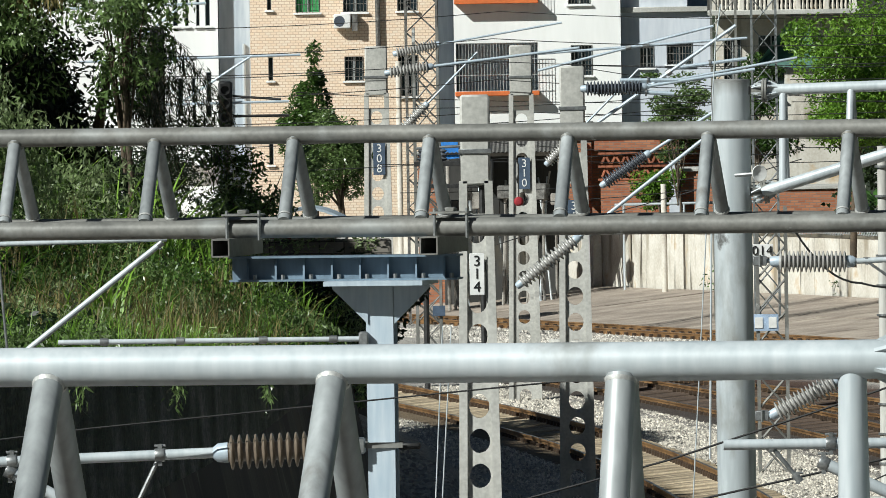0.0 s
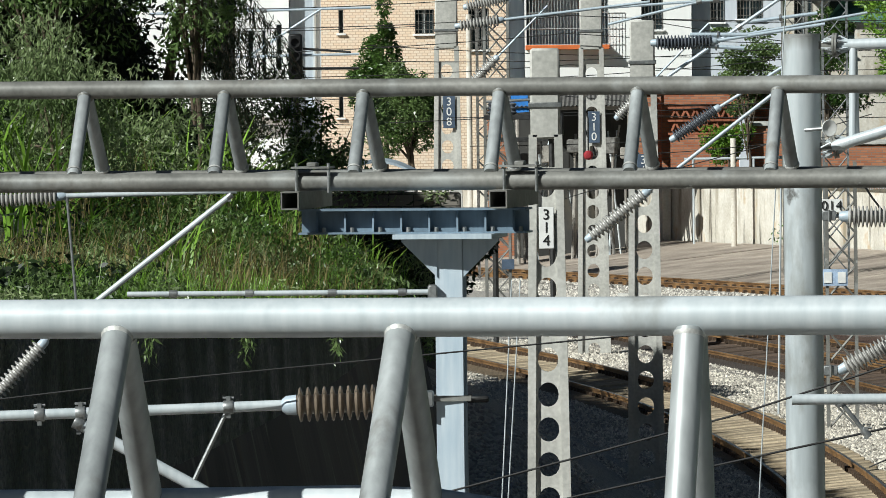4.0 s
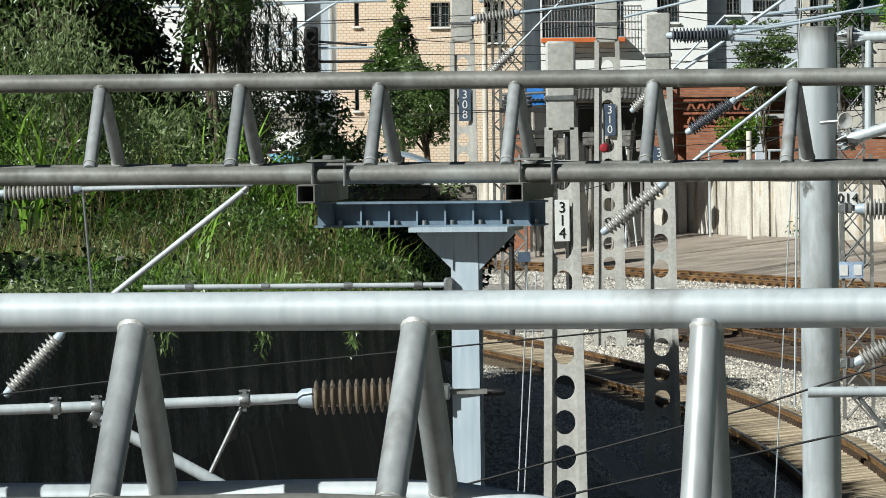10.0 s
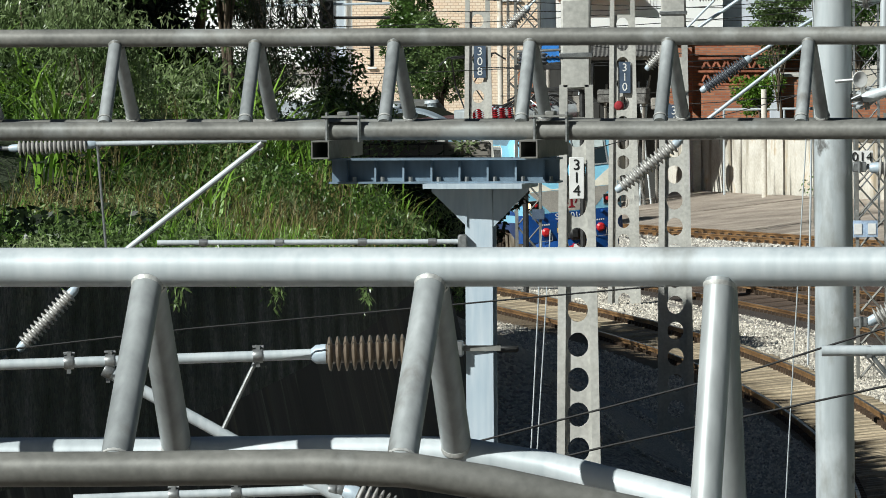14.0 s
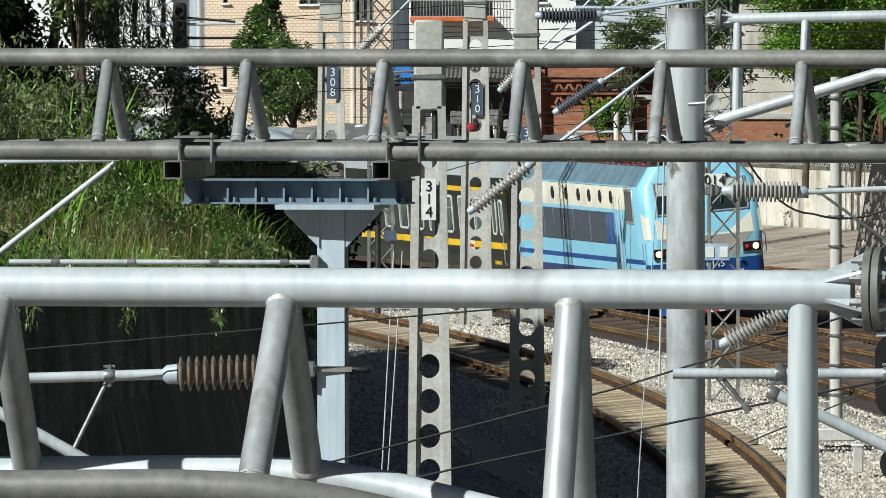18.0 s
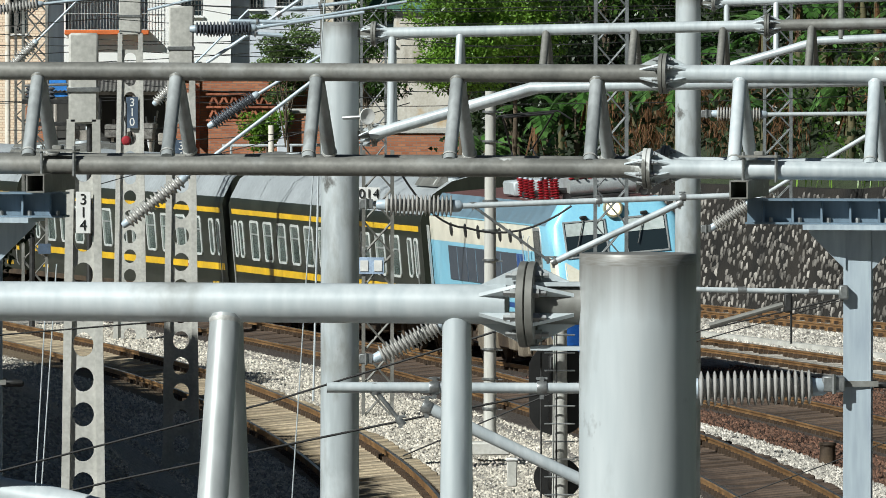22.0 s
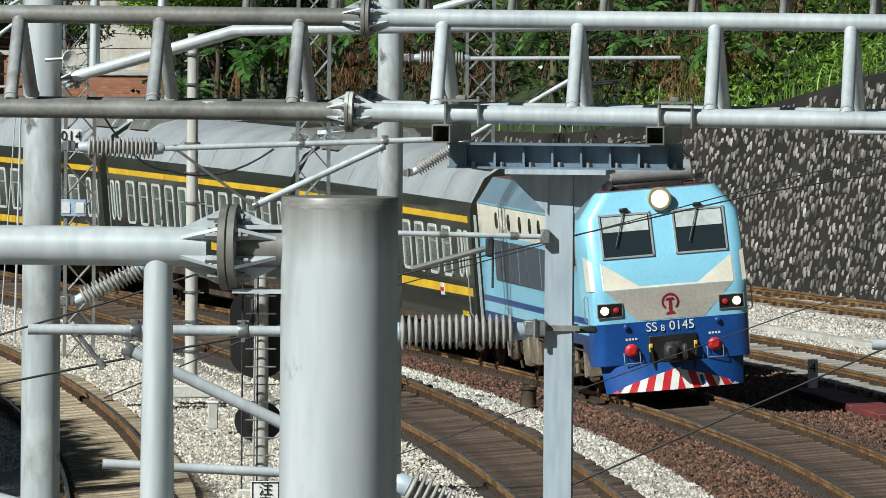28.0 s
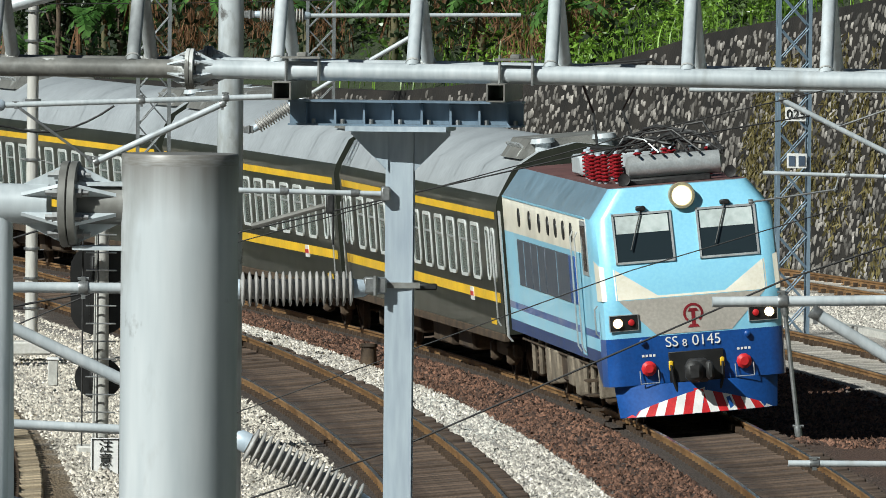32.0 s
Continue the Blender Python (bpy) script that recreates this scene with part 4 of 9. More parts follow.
def locomotive():
    root = thing("locomotive", (0, 0, 0), "sky-blue and deep-blue electric locomotive with lit headlamps", "locomotive")
    levels = [0.72, 1.30, 1.50, 1.62, 1.74, 1.92, 2.12, 2.85, 3.45, 3.92]

    def hw(z):
        return 1.5 if z <= 3.45 else 1.5 - 0.36 * (z - 3.45) / 0.47

    sh = Shape()
    stations = [lambda z: -8.3, lambda z: 7.0, lambda z: front_y(z) - 0.42, lambda z: front_y(z) - 0.10, lambda z: front_y(z) - 0.01, lambda z: front_y(z)]
    insets = [0, 0, 0.0, 0.06, 0.17, 0.30]
    n = len(levels)
    for st, ins in zip(stations, insets):
        for sg in (1, -1):
            for z in levels:
                sh.v.append((sg * (hw(z) - ins), st(z), max(z, 1.1) if st(z) <= 7.0 else z))

    def band(a, z, front):
        if front:
            return 0 if z > 1.5 else 1
        return 2 if z < 1.3 else 0 if z < 1.5 else 1 if z < 1.62 else 0 if z < 1.74 else 0 if z < 2.85 else 3 if z < 3.45 else 4

    for i in range(len(stations) - 1):
        for side in (0, 1):
            for j in range(n - 1):
                a = i * 2 * n + side * n + j
                zc = (levels[j] + levels[j + 1]) / 2
                sh.f.append((a, a + 1, a + 1 + 2 * n, a + 2 * n))
                sh.m.append(band(0, zc, i >= 2 or (i == 1 and zc > 2.85)) if not (i == 1 and zc > 3.45) else 4)
        a = i * 2 * n
        sh.f.append((a + n - 1, a + 2 * n - 1, a + 4 * n - 1, a + 3 * n - 1))
        sh.m.append(5 if i < 2 else 0)
        sh.f.append((a, a + n, a + 3 * n, a + 2 * n))
        sh.m.append(2)
    a = (len(stations) - 1) * 2 * n
    for j in range(n - 1):
        sh.f.append((a + j, a + j + 1, a + n + j + 1, a + n + j))
        sh.m.append(0 if levels[j] >= 1.5 else 1)
        sh.f.append((j, j + 1, n + j + 1, n + j))
        sh.m.append(2)
    part("body", sh, [LBLUE, DBLUE, NAVY, CREAM, STEELB, ROOFR], root)
    # cab front
    part("nose_stripe", nose_plate([(-1.21, 2.125), (1.21, 2.125), (1.21, 2.62), (0.55, 2.16), (-0.55, 2.16), (-1.21, 2.62)]), CREAM, root, "cream swept band across the nose")
    for sg in (1, -1):
        part("nose_stripe", Shape().add([(sg * 1.22, front_y(2.125) + 0.004, 2.125), (sg * 1.22, front_y(2.62) + 0.004, 2.62), (sg * 1.504, front_y(2.75) - 0.42, 2.78), (sg * 1.504, front_y(2.125) - 0.42, 2.125),
                                         (sg * 1.46, front_y(2.125) - 0.08, 2.125), (sg * 1.46, front_y(2.7) - 0.08, 2.7)], [(0, 1, 5, 4), (4, 5, 2, 3)]), CREAM, root)
    part("nose_panel", nose_plate([(-1.2, 2.115), (1.2, 2.115), (0.62, 1.52), (-0.62, 1.52)]), WARMG, root, "warm grey panel under the nose crease")
    em = Shape()
    for k in range(24):
        t0, t1 = math.radians(-50 + k * 280 / 24 + 0), math.radians(-50 + (k + 1) * 280 / 24)
        q = [(math.cos(t) * r_, 1.83 + math.sin(t) * r_) for t, r_ in ((t0, 0.165), (t1, 0.165), (t1, 0.125), (t0, 0.125))]
        e = nose_plate(q, 0.012, 0.005)
        em.add(e.v, e.f)
    for q in ([(-0.03, 1.64), (0.03, 1.64), (0.03, 1.86), (-0.03, 1.86)], [(-0.09, 1.86), (0.09, 1.86), (0.06, 1.91), (-0.06, 1.91)], [(-0.10, 1.60), (0.10, 1.60), (0.06, 1.65), (-0.06, 1.65)]):
        e = nose_plate(q, 0.012, 0.005)
        em.add(e.v, e.f)
    part("emblem", em, mat("dark_red_emblem", (0.26, 0.02, 0.03), 0.45, 0, bump=0), root, "dark red round railway emblem", smooth=False)
    tm = Matrix.Translation((0, front_y(1.38) + 0.008, 1.38)) @ Matrix.Rotation(math.pi, 4, "Z") @ Matrix.Rotation(radians(90), 4, "X")
    words("SS", 0.24, tm @ Matrix.Translation((-0.38, 0, 0)), WHITEP, root, "lettering", "white painted class and number")
    words("8", 0.17, tm @ Matrix.Translation((-0.17, -0.03, 0)), WHITEP, root)
    words("0145", 0.24, tm @ Matrix.Translation((0.19, 0, 0)), WHITEP, root)
    # windscreens
    for sg in (1, -1):
        x0, x1 = sg * 0.20, sg * 1.18
        z0, z1 = 2.70, 3.52
        fr = Shape()
        for q in ([(x0, z0), (x1, z0 + 0.0), (x1, z0 + 0.035), (x0, z0 + 0.035)], [(x0, z1 - 0.035), (x1, z1 - 0.035), (x1, z1), (x0, z1)],
                  [(x0, z0), (x0 + sg * 0.035, z0), (x0 + sg * 0.035, z1), (x0, z1)], [(x1 - sg * 0.035, z0), (x1, z0), (x1, z1), (x1 - sg * 0.035, z1)]):
            e = nose_plate(q, 0.03, 0.03)
            fr.add(e.v, e.f)
        w = part("windscreen", fr, ALU, root, "pale metal frame round dark glass")
        part("pane", nose_plate([(x0 + sg * 0.03, z0 + 0.03), (x1 - sg * 0.03, z0 + 0.03), (x1 - sg * 0.03, z1 - 0.03), (x0 + sg * 0.03, z1 - 0.03)], 0.012, 0.008), GLASS, w)
        part("sun_blind", nose_plate([(x0 + sg * 0.06, 3.19), (x1 - sg * 0.06, 3.19), (x1 - sg * 0.06, z1 - 0.05), (x0 + sg * 0.06, z1 - 0.05)], 0.017, 0.004), BLIND, w, "pale sun blind behind the glass")
        wp = Shape().tube([((x0 + x1) / 2, front_y(3.56) + 0.05, 3.56), ((x0 + x1) / 2 + 0.22, front_y(2.9) + 0.05, 2.92)], 0.012, 6).box(((x0 + x1) / 2, front_y(3.58) + 0.04, 3.58), (0.16, 0.1, 0.08), bevel=0.02)
        part("wiper", wp, BLACK, w)
        # marker lamps
        xl = sg * 1.14
        hs = Shape()
        for q in ([(xl - 0.24, 1.62), (xl + 0.24, 1.62), (xl + 0.24, 1.89), (xl - 0.24, 1.89)],):
            e = nose_plate(q, 0.03, 0.03)
            hs.add(e.v, e.f)
        lampbox = part("headlamp", hs, ALU, root, "rectangular lamp cluster, lit")
        part("lamp_recess", nose_plate([(xl - 0.225, 1.635), (xl + 0.225, 1.635), (xl + 0.225, 1.875), (xl - 0.225, 1.875)], 0.034, 0.004), BLACK, lampbox)
        c = (xl + sg * 0.10, front_y(1.755) + 0.036, 1.755)
        part("lamp_lens", Shape().lathe(c, (c[0], c[1] + 1, c[2]), [(0, 0.08), (0.03, 0.07), (0.045, 0.04)], 18), LAMP2, lampbox, "lit warm-white lens")
        c = (xl - sg * 0.12, front_y(1.755) + 0.036, 1.755)
        part("tail_lens", Shape().lathe(c, (c[0], c[1] + 1, c[2]), [(0, 0.055), (0.02, 0.05), (0.03, 0.03)], 14), REDP, lampbox, "unlit red tail lens")
        part("handrail", Shape().tube([(sg * 1.52, front_y(2.0) - 0.35, 1.55), (sg * 1.57, front_y(2.0) - 0.33, 1.6), (sg * 1.57, front_y(2.0) - 0.33, 2.0), (sg * 1.52, front_y(2.0) - 0.35, 2.05)], 0.014, 6), ALU, root)
        # red hose boxes on the deep blue front
        xb = sg * 0.78
        c = (xb, front_y(0.98) + 0.0, 0.98)
        part("red_socket", Shape().lathe(c, (c[0], c[1] + 1, c[2]), [(0, 0.125), (0.05, 0.125), (0.1, 0.07)], 10), REDP, root, "red jumper socket cover")
        part("socket_bracket", Shape().tube([(xb - 0.15, front_y(0.8) + 0.06, 0.95), (xb - 0.15, front_y(0.7) + 0.1, 0.74), (xb + 0.15, front_y(0.7) + 0.1, 0.74), (xb + 0.15, front_y(0.8) + 0.06, 0.95)], 0.011, 6), ALU, root)
        for k in range(4):
            part("label_bar", nose_plate([(xb - 0.12 + k * 0.06, 1.17), (xb - 0.08 + k * 0.06, 1.17), (xb - 0.08 + k * 0.06, 1.21), (xb - 0.12 + k * 0.06, 1.21)], 0.006, 0.003), WHITEP, root)
        part("brake_hose", Shape().tube([(sg * 0.42, front_y(1) + 0.02, 1.02), (sg * 0.42, front_y(1) + 0.12, 0.98), (sg * 0.40, front_y(1) + 0.13, 0.75), (sg * 0.34, front_y(1) + 0.1, 0.52)], 0.025, 8), BLACK, root)
        part("hose_cock", Shape().box((sg * 0.42, front_y(1) + 0.05, 1.0), (0.07, 0.08, 0.16), bevel=0.015), YELL, root, "small yellow air cock")
        part("side_knob", Shape().lathe((sg * 0.86, front_y(1.42), 1.42), (sg * 0.86, 20, 1.42), [(0, 0.05), (0.05, 0.05), (0.07, 0.02)], 10), DBLUE, root)
    c = (0, front_y(3.7) - 0.05, 3.74)
    hd = part("top_headlamp", Shape().lathe(c, (0, 20, 3.74), [(0, 0.215), (0.16, 0.22), (0.2, 0.21), (0.2, 0.17), (0.15, 0.16)], 28), mat("brassy_lamp_rim", (0.50, 0.44, 0.28), 0.35, 0.4, bump=0), root, "round lit headlamp with a metal rim")
    part("lamp_lens", Shape().lathe((0, c[1] + 0.14, 3.74), (0, 20, 3.74), [(0, 0.165), (0.03, 0.15), (0.06, 0.08)], 28), LAMP, hd, "lit warm-white lens")
    # coupler and pilot
    cp = Shape().box((0, 8.62, 0.90), (0.36, 0.5, 0.38), bevel=0.06).box((0.1, 8.92, 0.9), (0.28, 0.26, 0.34), bevel=0.07).box((-0.16, 8.9, 0.9), (0.12, 0.3, 0.3), bevel=0.04)
    part("coupler", cp, DARKST, root, "black knuckle coupler")
    part("coupler_plate", Shape().box((0, 8.47, 0.97), (0.9, 0.06, 0.5), bevel=0.01), BLACK, root)
    sk = Shape()
    sec = [(1.34, 8.20), (1.1, 8.40), (0.5, 8.56), (0, 8.60), (-0.5, 8.56), (-1.1, 8.40), (-1.34, 8.20)]
    for z, o, wd in ((0.72, -0.03, 1.0), (0.20, 0.07, 0.96)):
        sk.v += [(x * wd, y + o, z) for x, y in sec] + [(x * wd, y + o - 0.03, z) for x, y in sec]
    m_ = len(sec)
    for i in range(m_ - 1):
        sk.f += [(i, i + 1, 2 * m_ + i + 1, 2 * m_ + i), (m_ + i, m_ + i + 1, 3 * m_ + i + 1, 3 * m_ + i), (i, i + 1, m_ + i + 1, m_ + i), (2 * m_ + i, 2 * m_ + i + 1, 3 * m_ + i + 1, 3 * m_ + i)]
        sk.m += [0, 0, 0, 0]
    pilot = part("pilot", sk, DBLUE, root, "deep-blue snowplough skirt")

    def pilot_at(x, z, lift):
        x = max(-1.33, min(1.33, x))
        for (xa, ya), (xb, yb) in zip(sec, sec[1:]):
            if xb <= x <= xa:
                y = ya + (yb - ya) * (x - xa) / (xb - xa)
        k = (0.72 - z) / 0.52
        return (x * (1 - 0.04 * k), y - 0.03 + 0.10 * k + lift, z)

    edge = [(-1.2, 0.15, -0.45, 0.35), (-0.45, 0.35, 0.0, 0.68)]
    k = 0
    for i in range(16):
        a, b = -1.25 + i * 2.5 / 16, -1.25 + (i + 1) * 2.5 / 16
        lean = 0.16 * (1 if (a + b) > 0 else -1) * -1

        def top(x):
            return 0.215 + 0.40 * max(0.0, 1 - abs(x) / 1.3) ** 0.75

        pts_ = [pilot_at(a, 0.205, 0.006), pilot_at(b, 0.205, 0.006), pilot_at(b + lean * 0.6, top(b), 0.006), pilot_at(a + lean * 0.6, top(a), 0.006)]
        part("chevron", Shape().add(pts_, [(0, 1, 2, 3)]), REDP if i % 2 else WHITEP, pilot)
    # sides: grille bays, portholes, cab windows, doors
    for sg in (1, -1):
        x = sg * 1.504
        for y0, y1, mt in ((3.7, 4.7, DBLUE), (-0.6, 3.65, GRILLE), (-3.2, -0.7, GRILLE), (-5.8, -3.3, GRILLE)):
            bay = part("louvre_bay", Shape().box((x, (y0 + y1) / 2, 2.36), (0.03, y1 - y0, 0.80), bevel=0.008), mt, root, "louvred side panel")
            for k in range(1):
                part("mullion", Shape().box((x + sg * 0.018, y0 + (y1 - y0) * (k + 0.5), 2.36), (0.012, 0.03, 0.76)), STEELB, bay)
        for y in (4.4, 3.0, 1.6, 0.2, -1.4, -3.2, -5.2):
            o = Shape().lathe((x - sg * 0.005, y, 3.15), (x + sg, y, 3.15), [(0, 0.11), (0.02, 0.105), (0.024, 0.08)], 16)
            o.v = [(q[0], y + (q[1] - y) * 1.75, 3.15 + (q[2] - 3.15) * 1.5) for q in o.v]
            part("porthole", o, BLACK, root, "dark oval side window")
        cw = part("cab_window", Shape().box((sg * 1.504, 6.6, 2.95), (0.03, 0.95, 0.9), bevel=0.02), ALU, root)
        part("pane", Shape().box((sg * 1.514, 6.6, 2.95), (0.025, 0.8, 0.76), bevel=0.02), GLASS, cw)
        part("cab_door", Shape().box((sg * 1.503, 5.35, 2.0), (0.02, 0.62, 1.7), bevel=0.01), LBLUE, root, "sky-blue cab door")
        part("handrail", Shape().tube([(sg * 1.53, 5.0, 1.2), (sg * 1.58, 5.0, 1.3), (sg * 1.58, 5.0, 3.1), (sg * 1.53, 5.0, 3.2)], 0.016, 6), ALU, root)
        part("handrail", Shape().tube([(sg * 1.53, 5.72, 1.2), (sg * 1.58, 5.72, 1.3), (sg * 1.58, 5.72, 3.1), (sg * 1.53, 5.72, 3.2)], 0.016, 6), ALU, root)
        for yb in (-7.9, -8.1):
            part("handrail", Shape().tube([(sg * 1.53, yb, 0.9), (sg * 1.60, yb, 1.0), (sg * 1.60, yb, 3.2)], 0.018, 6), ALU, root)
        for k in range(3):
            part("step", Shape().box((sg * 1.42, 5.35, 0.72 - k * 0.24), (0.24, 0.6, 0.03)), GRIME, root)
        part("roof_gutter", Shape().box((sg * 1.505, -0.6, 3.45), (0.02, 15.0, 0.03)), LBLUE, root)
    # roof gear
    part("air_reservoir", Shape().tube([(0.72, 6.6, 4.2), (0.69, 6.6, 4.2), (-0.82, 6.6, 4.2), (-0.85, 6.6, 4.2)], [0.1, 0.19, 0.19, 0.1], 24), ALU, root, "silver roof cylinder")
    part("roof_cooler", Shape().box((0.1, 6.62, 3.96), (1.5, 0.4, 0.12), bevel=0.03), DARKST, root)
    for x in (0.8, -0.95):
        part("horn", Shape().lathe((x, 6.6, 4.03), (x, 10, 4.03), [(0, 0.05), (0.2, 0.05), (0.34, 0.1), (0.33, 0.08)], 14), DARKST, root)
    for k, (x, y) in enumerate(((0.55, 3.6), (-0.35, 3.6), (0.55, 2.5), (-0.35, 2.5), (0.85, 1.2), (-0.6, 1.2), (0.0, 4.6), (0.95, 4.4), (0.95, 3.2), (0.7, 0.2), (0.9, 2.2))):
        insulator(root, (x, y, 3.95), (x, y, 4.38), 0.095, 6, REDI, "roof_insulator", 0.04)
    for a, b in (((0.55, 3.6), (0.55, 2.5)), ((-0.35, 3.6), (-0.35, 2.5)), ((0.55, 2.5), (0.75, 1.2)), ((-0.35, 2.5), (-0.6, 1.2)), ((0.55, 3.6), (0.0, 4.6)), ((0.9, 4.4), (0.0, 4.6))):
        part("busbar", Shape().tube([(*a, 4.43), (*b, 4.43)], 0.03, 8), DARKST, root)
    for x, y in ((0.75, 5.3), (0.4, 5.4), (0.1, 5.2), (-0.5, 5.3), (-0.8, 5.2), (0.9, 4.9)):
        insulator(root, (x, y, 3.95), (x, y, 4.42), 0.085, 7, REDI, "roof_insulator", 0.04)
    for k, (x0, x1, z) in enumerate(((0.9, -0.2, 4.55), (0.3, -1.0, 4.6), (0.6, -0.7, 4.7), (0.95, -0.9, 4.5))):
        part("pantograph_frame", Shape().tube([(x0, 5.1 - 0.3 * k, z - 0.12), ((x0 + x1) / 2, 4.8 - 0.3 * k, z + 0.1), (x1, 5.1 - 0.3 * k, z - 0.06)], 0.03, 8), DARKST, root, "folded black pantograph tubing")
    for k, (xa, ya, xb, yb_, zz) in enumerate(((0.7, 5.2, -0.6, 6.1, 4.72), (0.3, 4.8, -0.9, 6.3, 4.66), (-0.2, 5.0, -1.0, 5.4, 4.8), (0.9, 5.6, 0.0, 5.0, 4.62), (0.5, 4.4, -0.4, 5.9, 4.78), (-0.5, 4.5, -0.95, 6.2, 4.6))):
        part("pantograph_tube", Shape().tube([(xa, ya, 4.4), ((2 * xa + xb) / 3, (2 * ya + yb_) / 3, zz), ((xa + 2 * xb) / 3, (ya + 2 * yb_) / 3, zz + 0.03), (xb, yb_, 4.36)], 0.022, 8), DARKST, root)
    for k in range(5):
        part("roof_fitting", Shape().box((-0.3 - 0.17 * k, 5.9 - 0.12 * k, 4.34 + 0.05 * (k % 2)), (0.1, 0.12, 0.12), bevel=0.015), DARKST, root)
    part("switch_gear", Shape().box((-0.55, 4.9, 4.2), (0.5, 0.6, 0.36), bevel=0.04).box((-0.1, 5.6, 4.08), (0.9, 0.3, 0.2), bevel=0.03), DARKST, root)
    for k in range(6):
        part("louvre_slot", Shape().box((0.5 - 0.2 * k, 6.62, 4.385), (0.03, 0.36, 0.03)), BLACK, root)
    part("cable_loop", Shape().tube([(0.75, 5.3, 4.45), (0.6, 5.5, 4.7), (0.3, 5.8, 4.62), (0.1, 6.0, 4.4)], 0.015, 6), ALU, root)
    part("roof_box", Shape().box((0.2, -0.3, 4.12), (1.4, 1.5, 0.34), bevel=0.04), GALV, root)
    part("roof_box", Shape().box((0.0, 2.0, 4.02), (1.9, 0.5, 0.14), bevel=0.03), DARKST, root)
    pan = Shape()
    for sg in (1, -1):
        pan.tube([(sg * 0.35, -1.9, 4.2), (sg * 0.25, -3.3, 4.9), (sg * 0.6, -2.0, 5.72)], 0.022, 8)
    pan.tube([(-0.35, -1.9, 4.2), (0.35, -1.9, 4.2)], 0.05, 8).tube([(-0.6, -2.0, 5.72), (0.6, -2.0, 5.72)], 0.03, 8).box((0, -2.0, 4.05), (1.1, 1.2, 0.1), bevel=0.02)
    part("pantograph", pan, DARKST, root, "raised black pantograph")
    part("contact_strip", Shape().tube([(-0.98, -2.0, 5.55), (-0.7, -2.0, 5.76), (0.7, -2.0, 5.76), (0.98, -2.0, 5.55)], 0.025, 8), DARKST, root)
    # bogies
    wheels = []
    for yb in (4.7, -4.7):
        bg = part("bogie", Shape().box((1.12, yb, 0.62), (0.16, 4.2, 0.28), bevel=0.04).box((-1.12, yb, 0.62), (0.16, 4.2, 0.28), bevel=0.04).box((0, yb, 0.62), (2.1, 0.6, 0.3), bevel=0.04), GRIME, root, "grimy brown bogie frame")
        for sg in (1, -1):
            for dy in (-1.45, 1.45):
                part("axlebox", Shape().box((sg * 1.2, yb + dy, 0.55), (0.2, 0.42, 0.42), bevel=0.05), GRIME, bg)
                part("spring", Shape().lathe((sg * 1.22, yb + dy * 0.55, 0.55), (sg * 1.22, yb + dy * 0.55, 2), [(0, 0.13), (0.06, 0.1), (0.12, 0.13), (0.18, 0.1), (0.24, 0.13), (0.3, 0.1), (0.36, 0.13)], 12), GRIME, bg)
                part("sand_pipe", Shape().tube([(sg * 1.1, yb + dy * 1.5, 0.75), (sg * 1.0, yb + dy * 1.55, 0.15)], 0.03, 8), GRIME, bg)
        for dy in (-1.45, 1.45):
            w = Shape()
            for sg in (1, -1):
                w.lathe((sg * 0.70, 0, 0), (sg * 2, 0, 0), [(0, 0.55), (0.03, 0.55), (0.04, 0.525), (0.13, 0.52), (0.13, 0.44), (0.09, 0.42), (0.09, 0.16), (0.17, 0.14)], 32)
            w.tube([(-0.8, 0, 0), (0.8, 0, 0)], 0.09, 12)
            ob = part("wheelset", w, GRIME, None)
            ob.parent, ob.location = root, (0, yb + dy, 0.525)
            wheels.append(ob)
    for sg in (1, -1):
        for y, w_, h_ in ((2.6, 0.7, 0.62), (1.5, 0.9, 0.5), (6.9, 0.5, 0.5), (-1.4, 1.2, 0.55), (-2.6, 0.7, 0.62)):
            part("side_case", Shape().box((sg * 1.28, y, 0.98 - h_ / 2), (0.3, w_, h_), bevel=0.03), DUSTY, root, "dust-coloured equipment case")
        part("brake_pipe", Shape().tube([(sg * 1.38, -7.5, 0.96), (sg * 1.38, 6.8, 0.96)], 0.025, 8), GRIME, root)
        for y in (3.4, 4.7, 6.0, -3.4, -4.7, -6.0):
            part("damper", Shape().tube([(sg * 1.34, y, 0.45), (sg * 1.34, y + 0.1, 1.05)], 0.05, 8), DUSTY, root)
    for y, l in ((0.0, 3.6), (2.3, 0.7), (-2.4, 0.7)):
        part("underframe_box", Shape().box((0, y, 0.72), (2.7, l, 0.5), bevel=0.05), GRIME, root, "dusty equipment case under the frame")
    return root, wheels


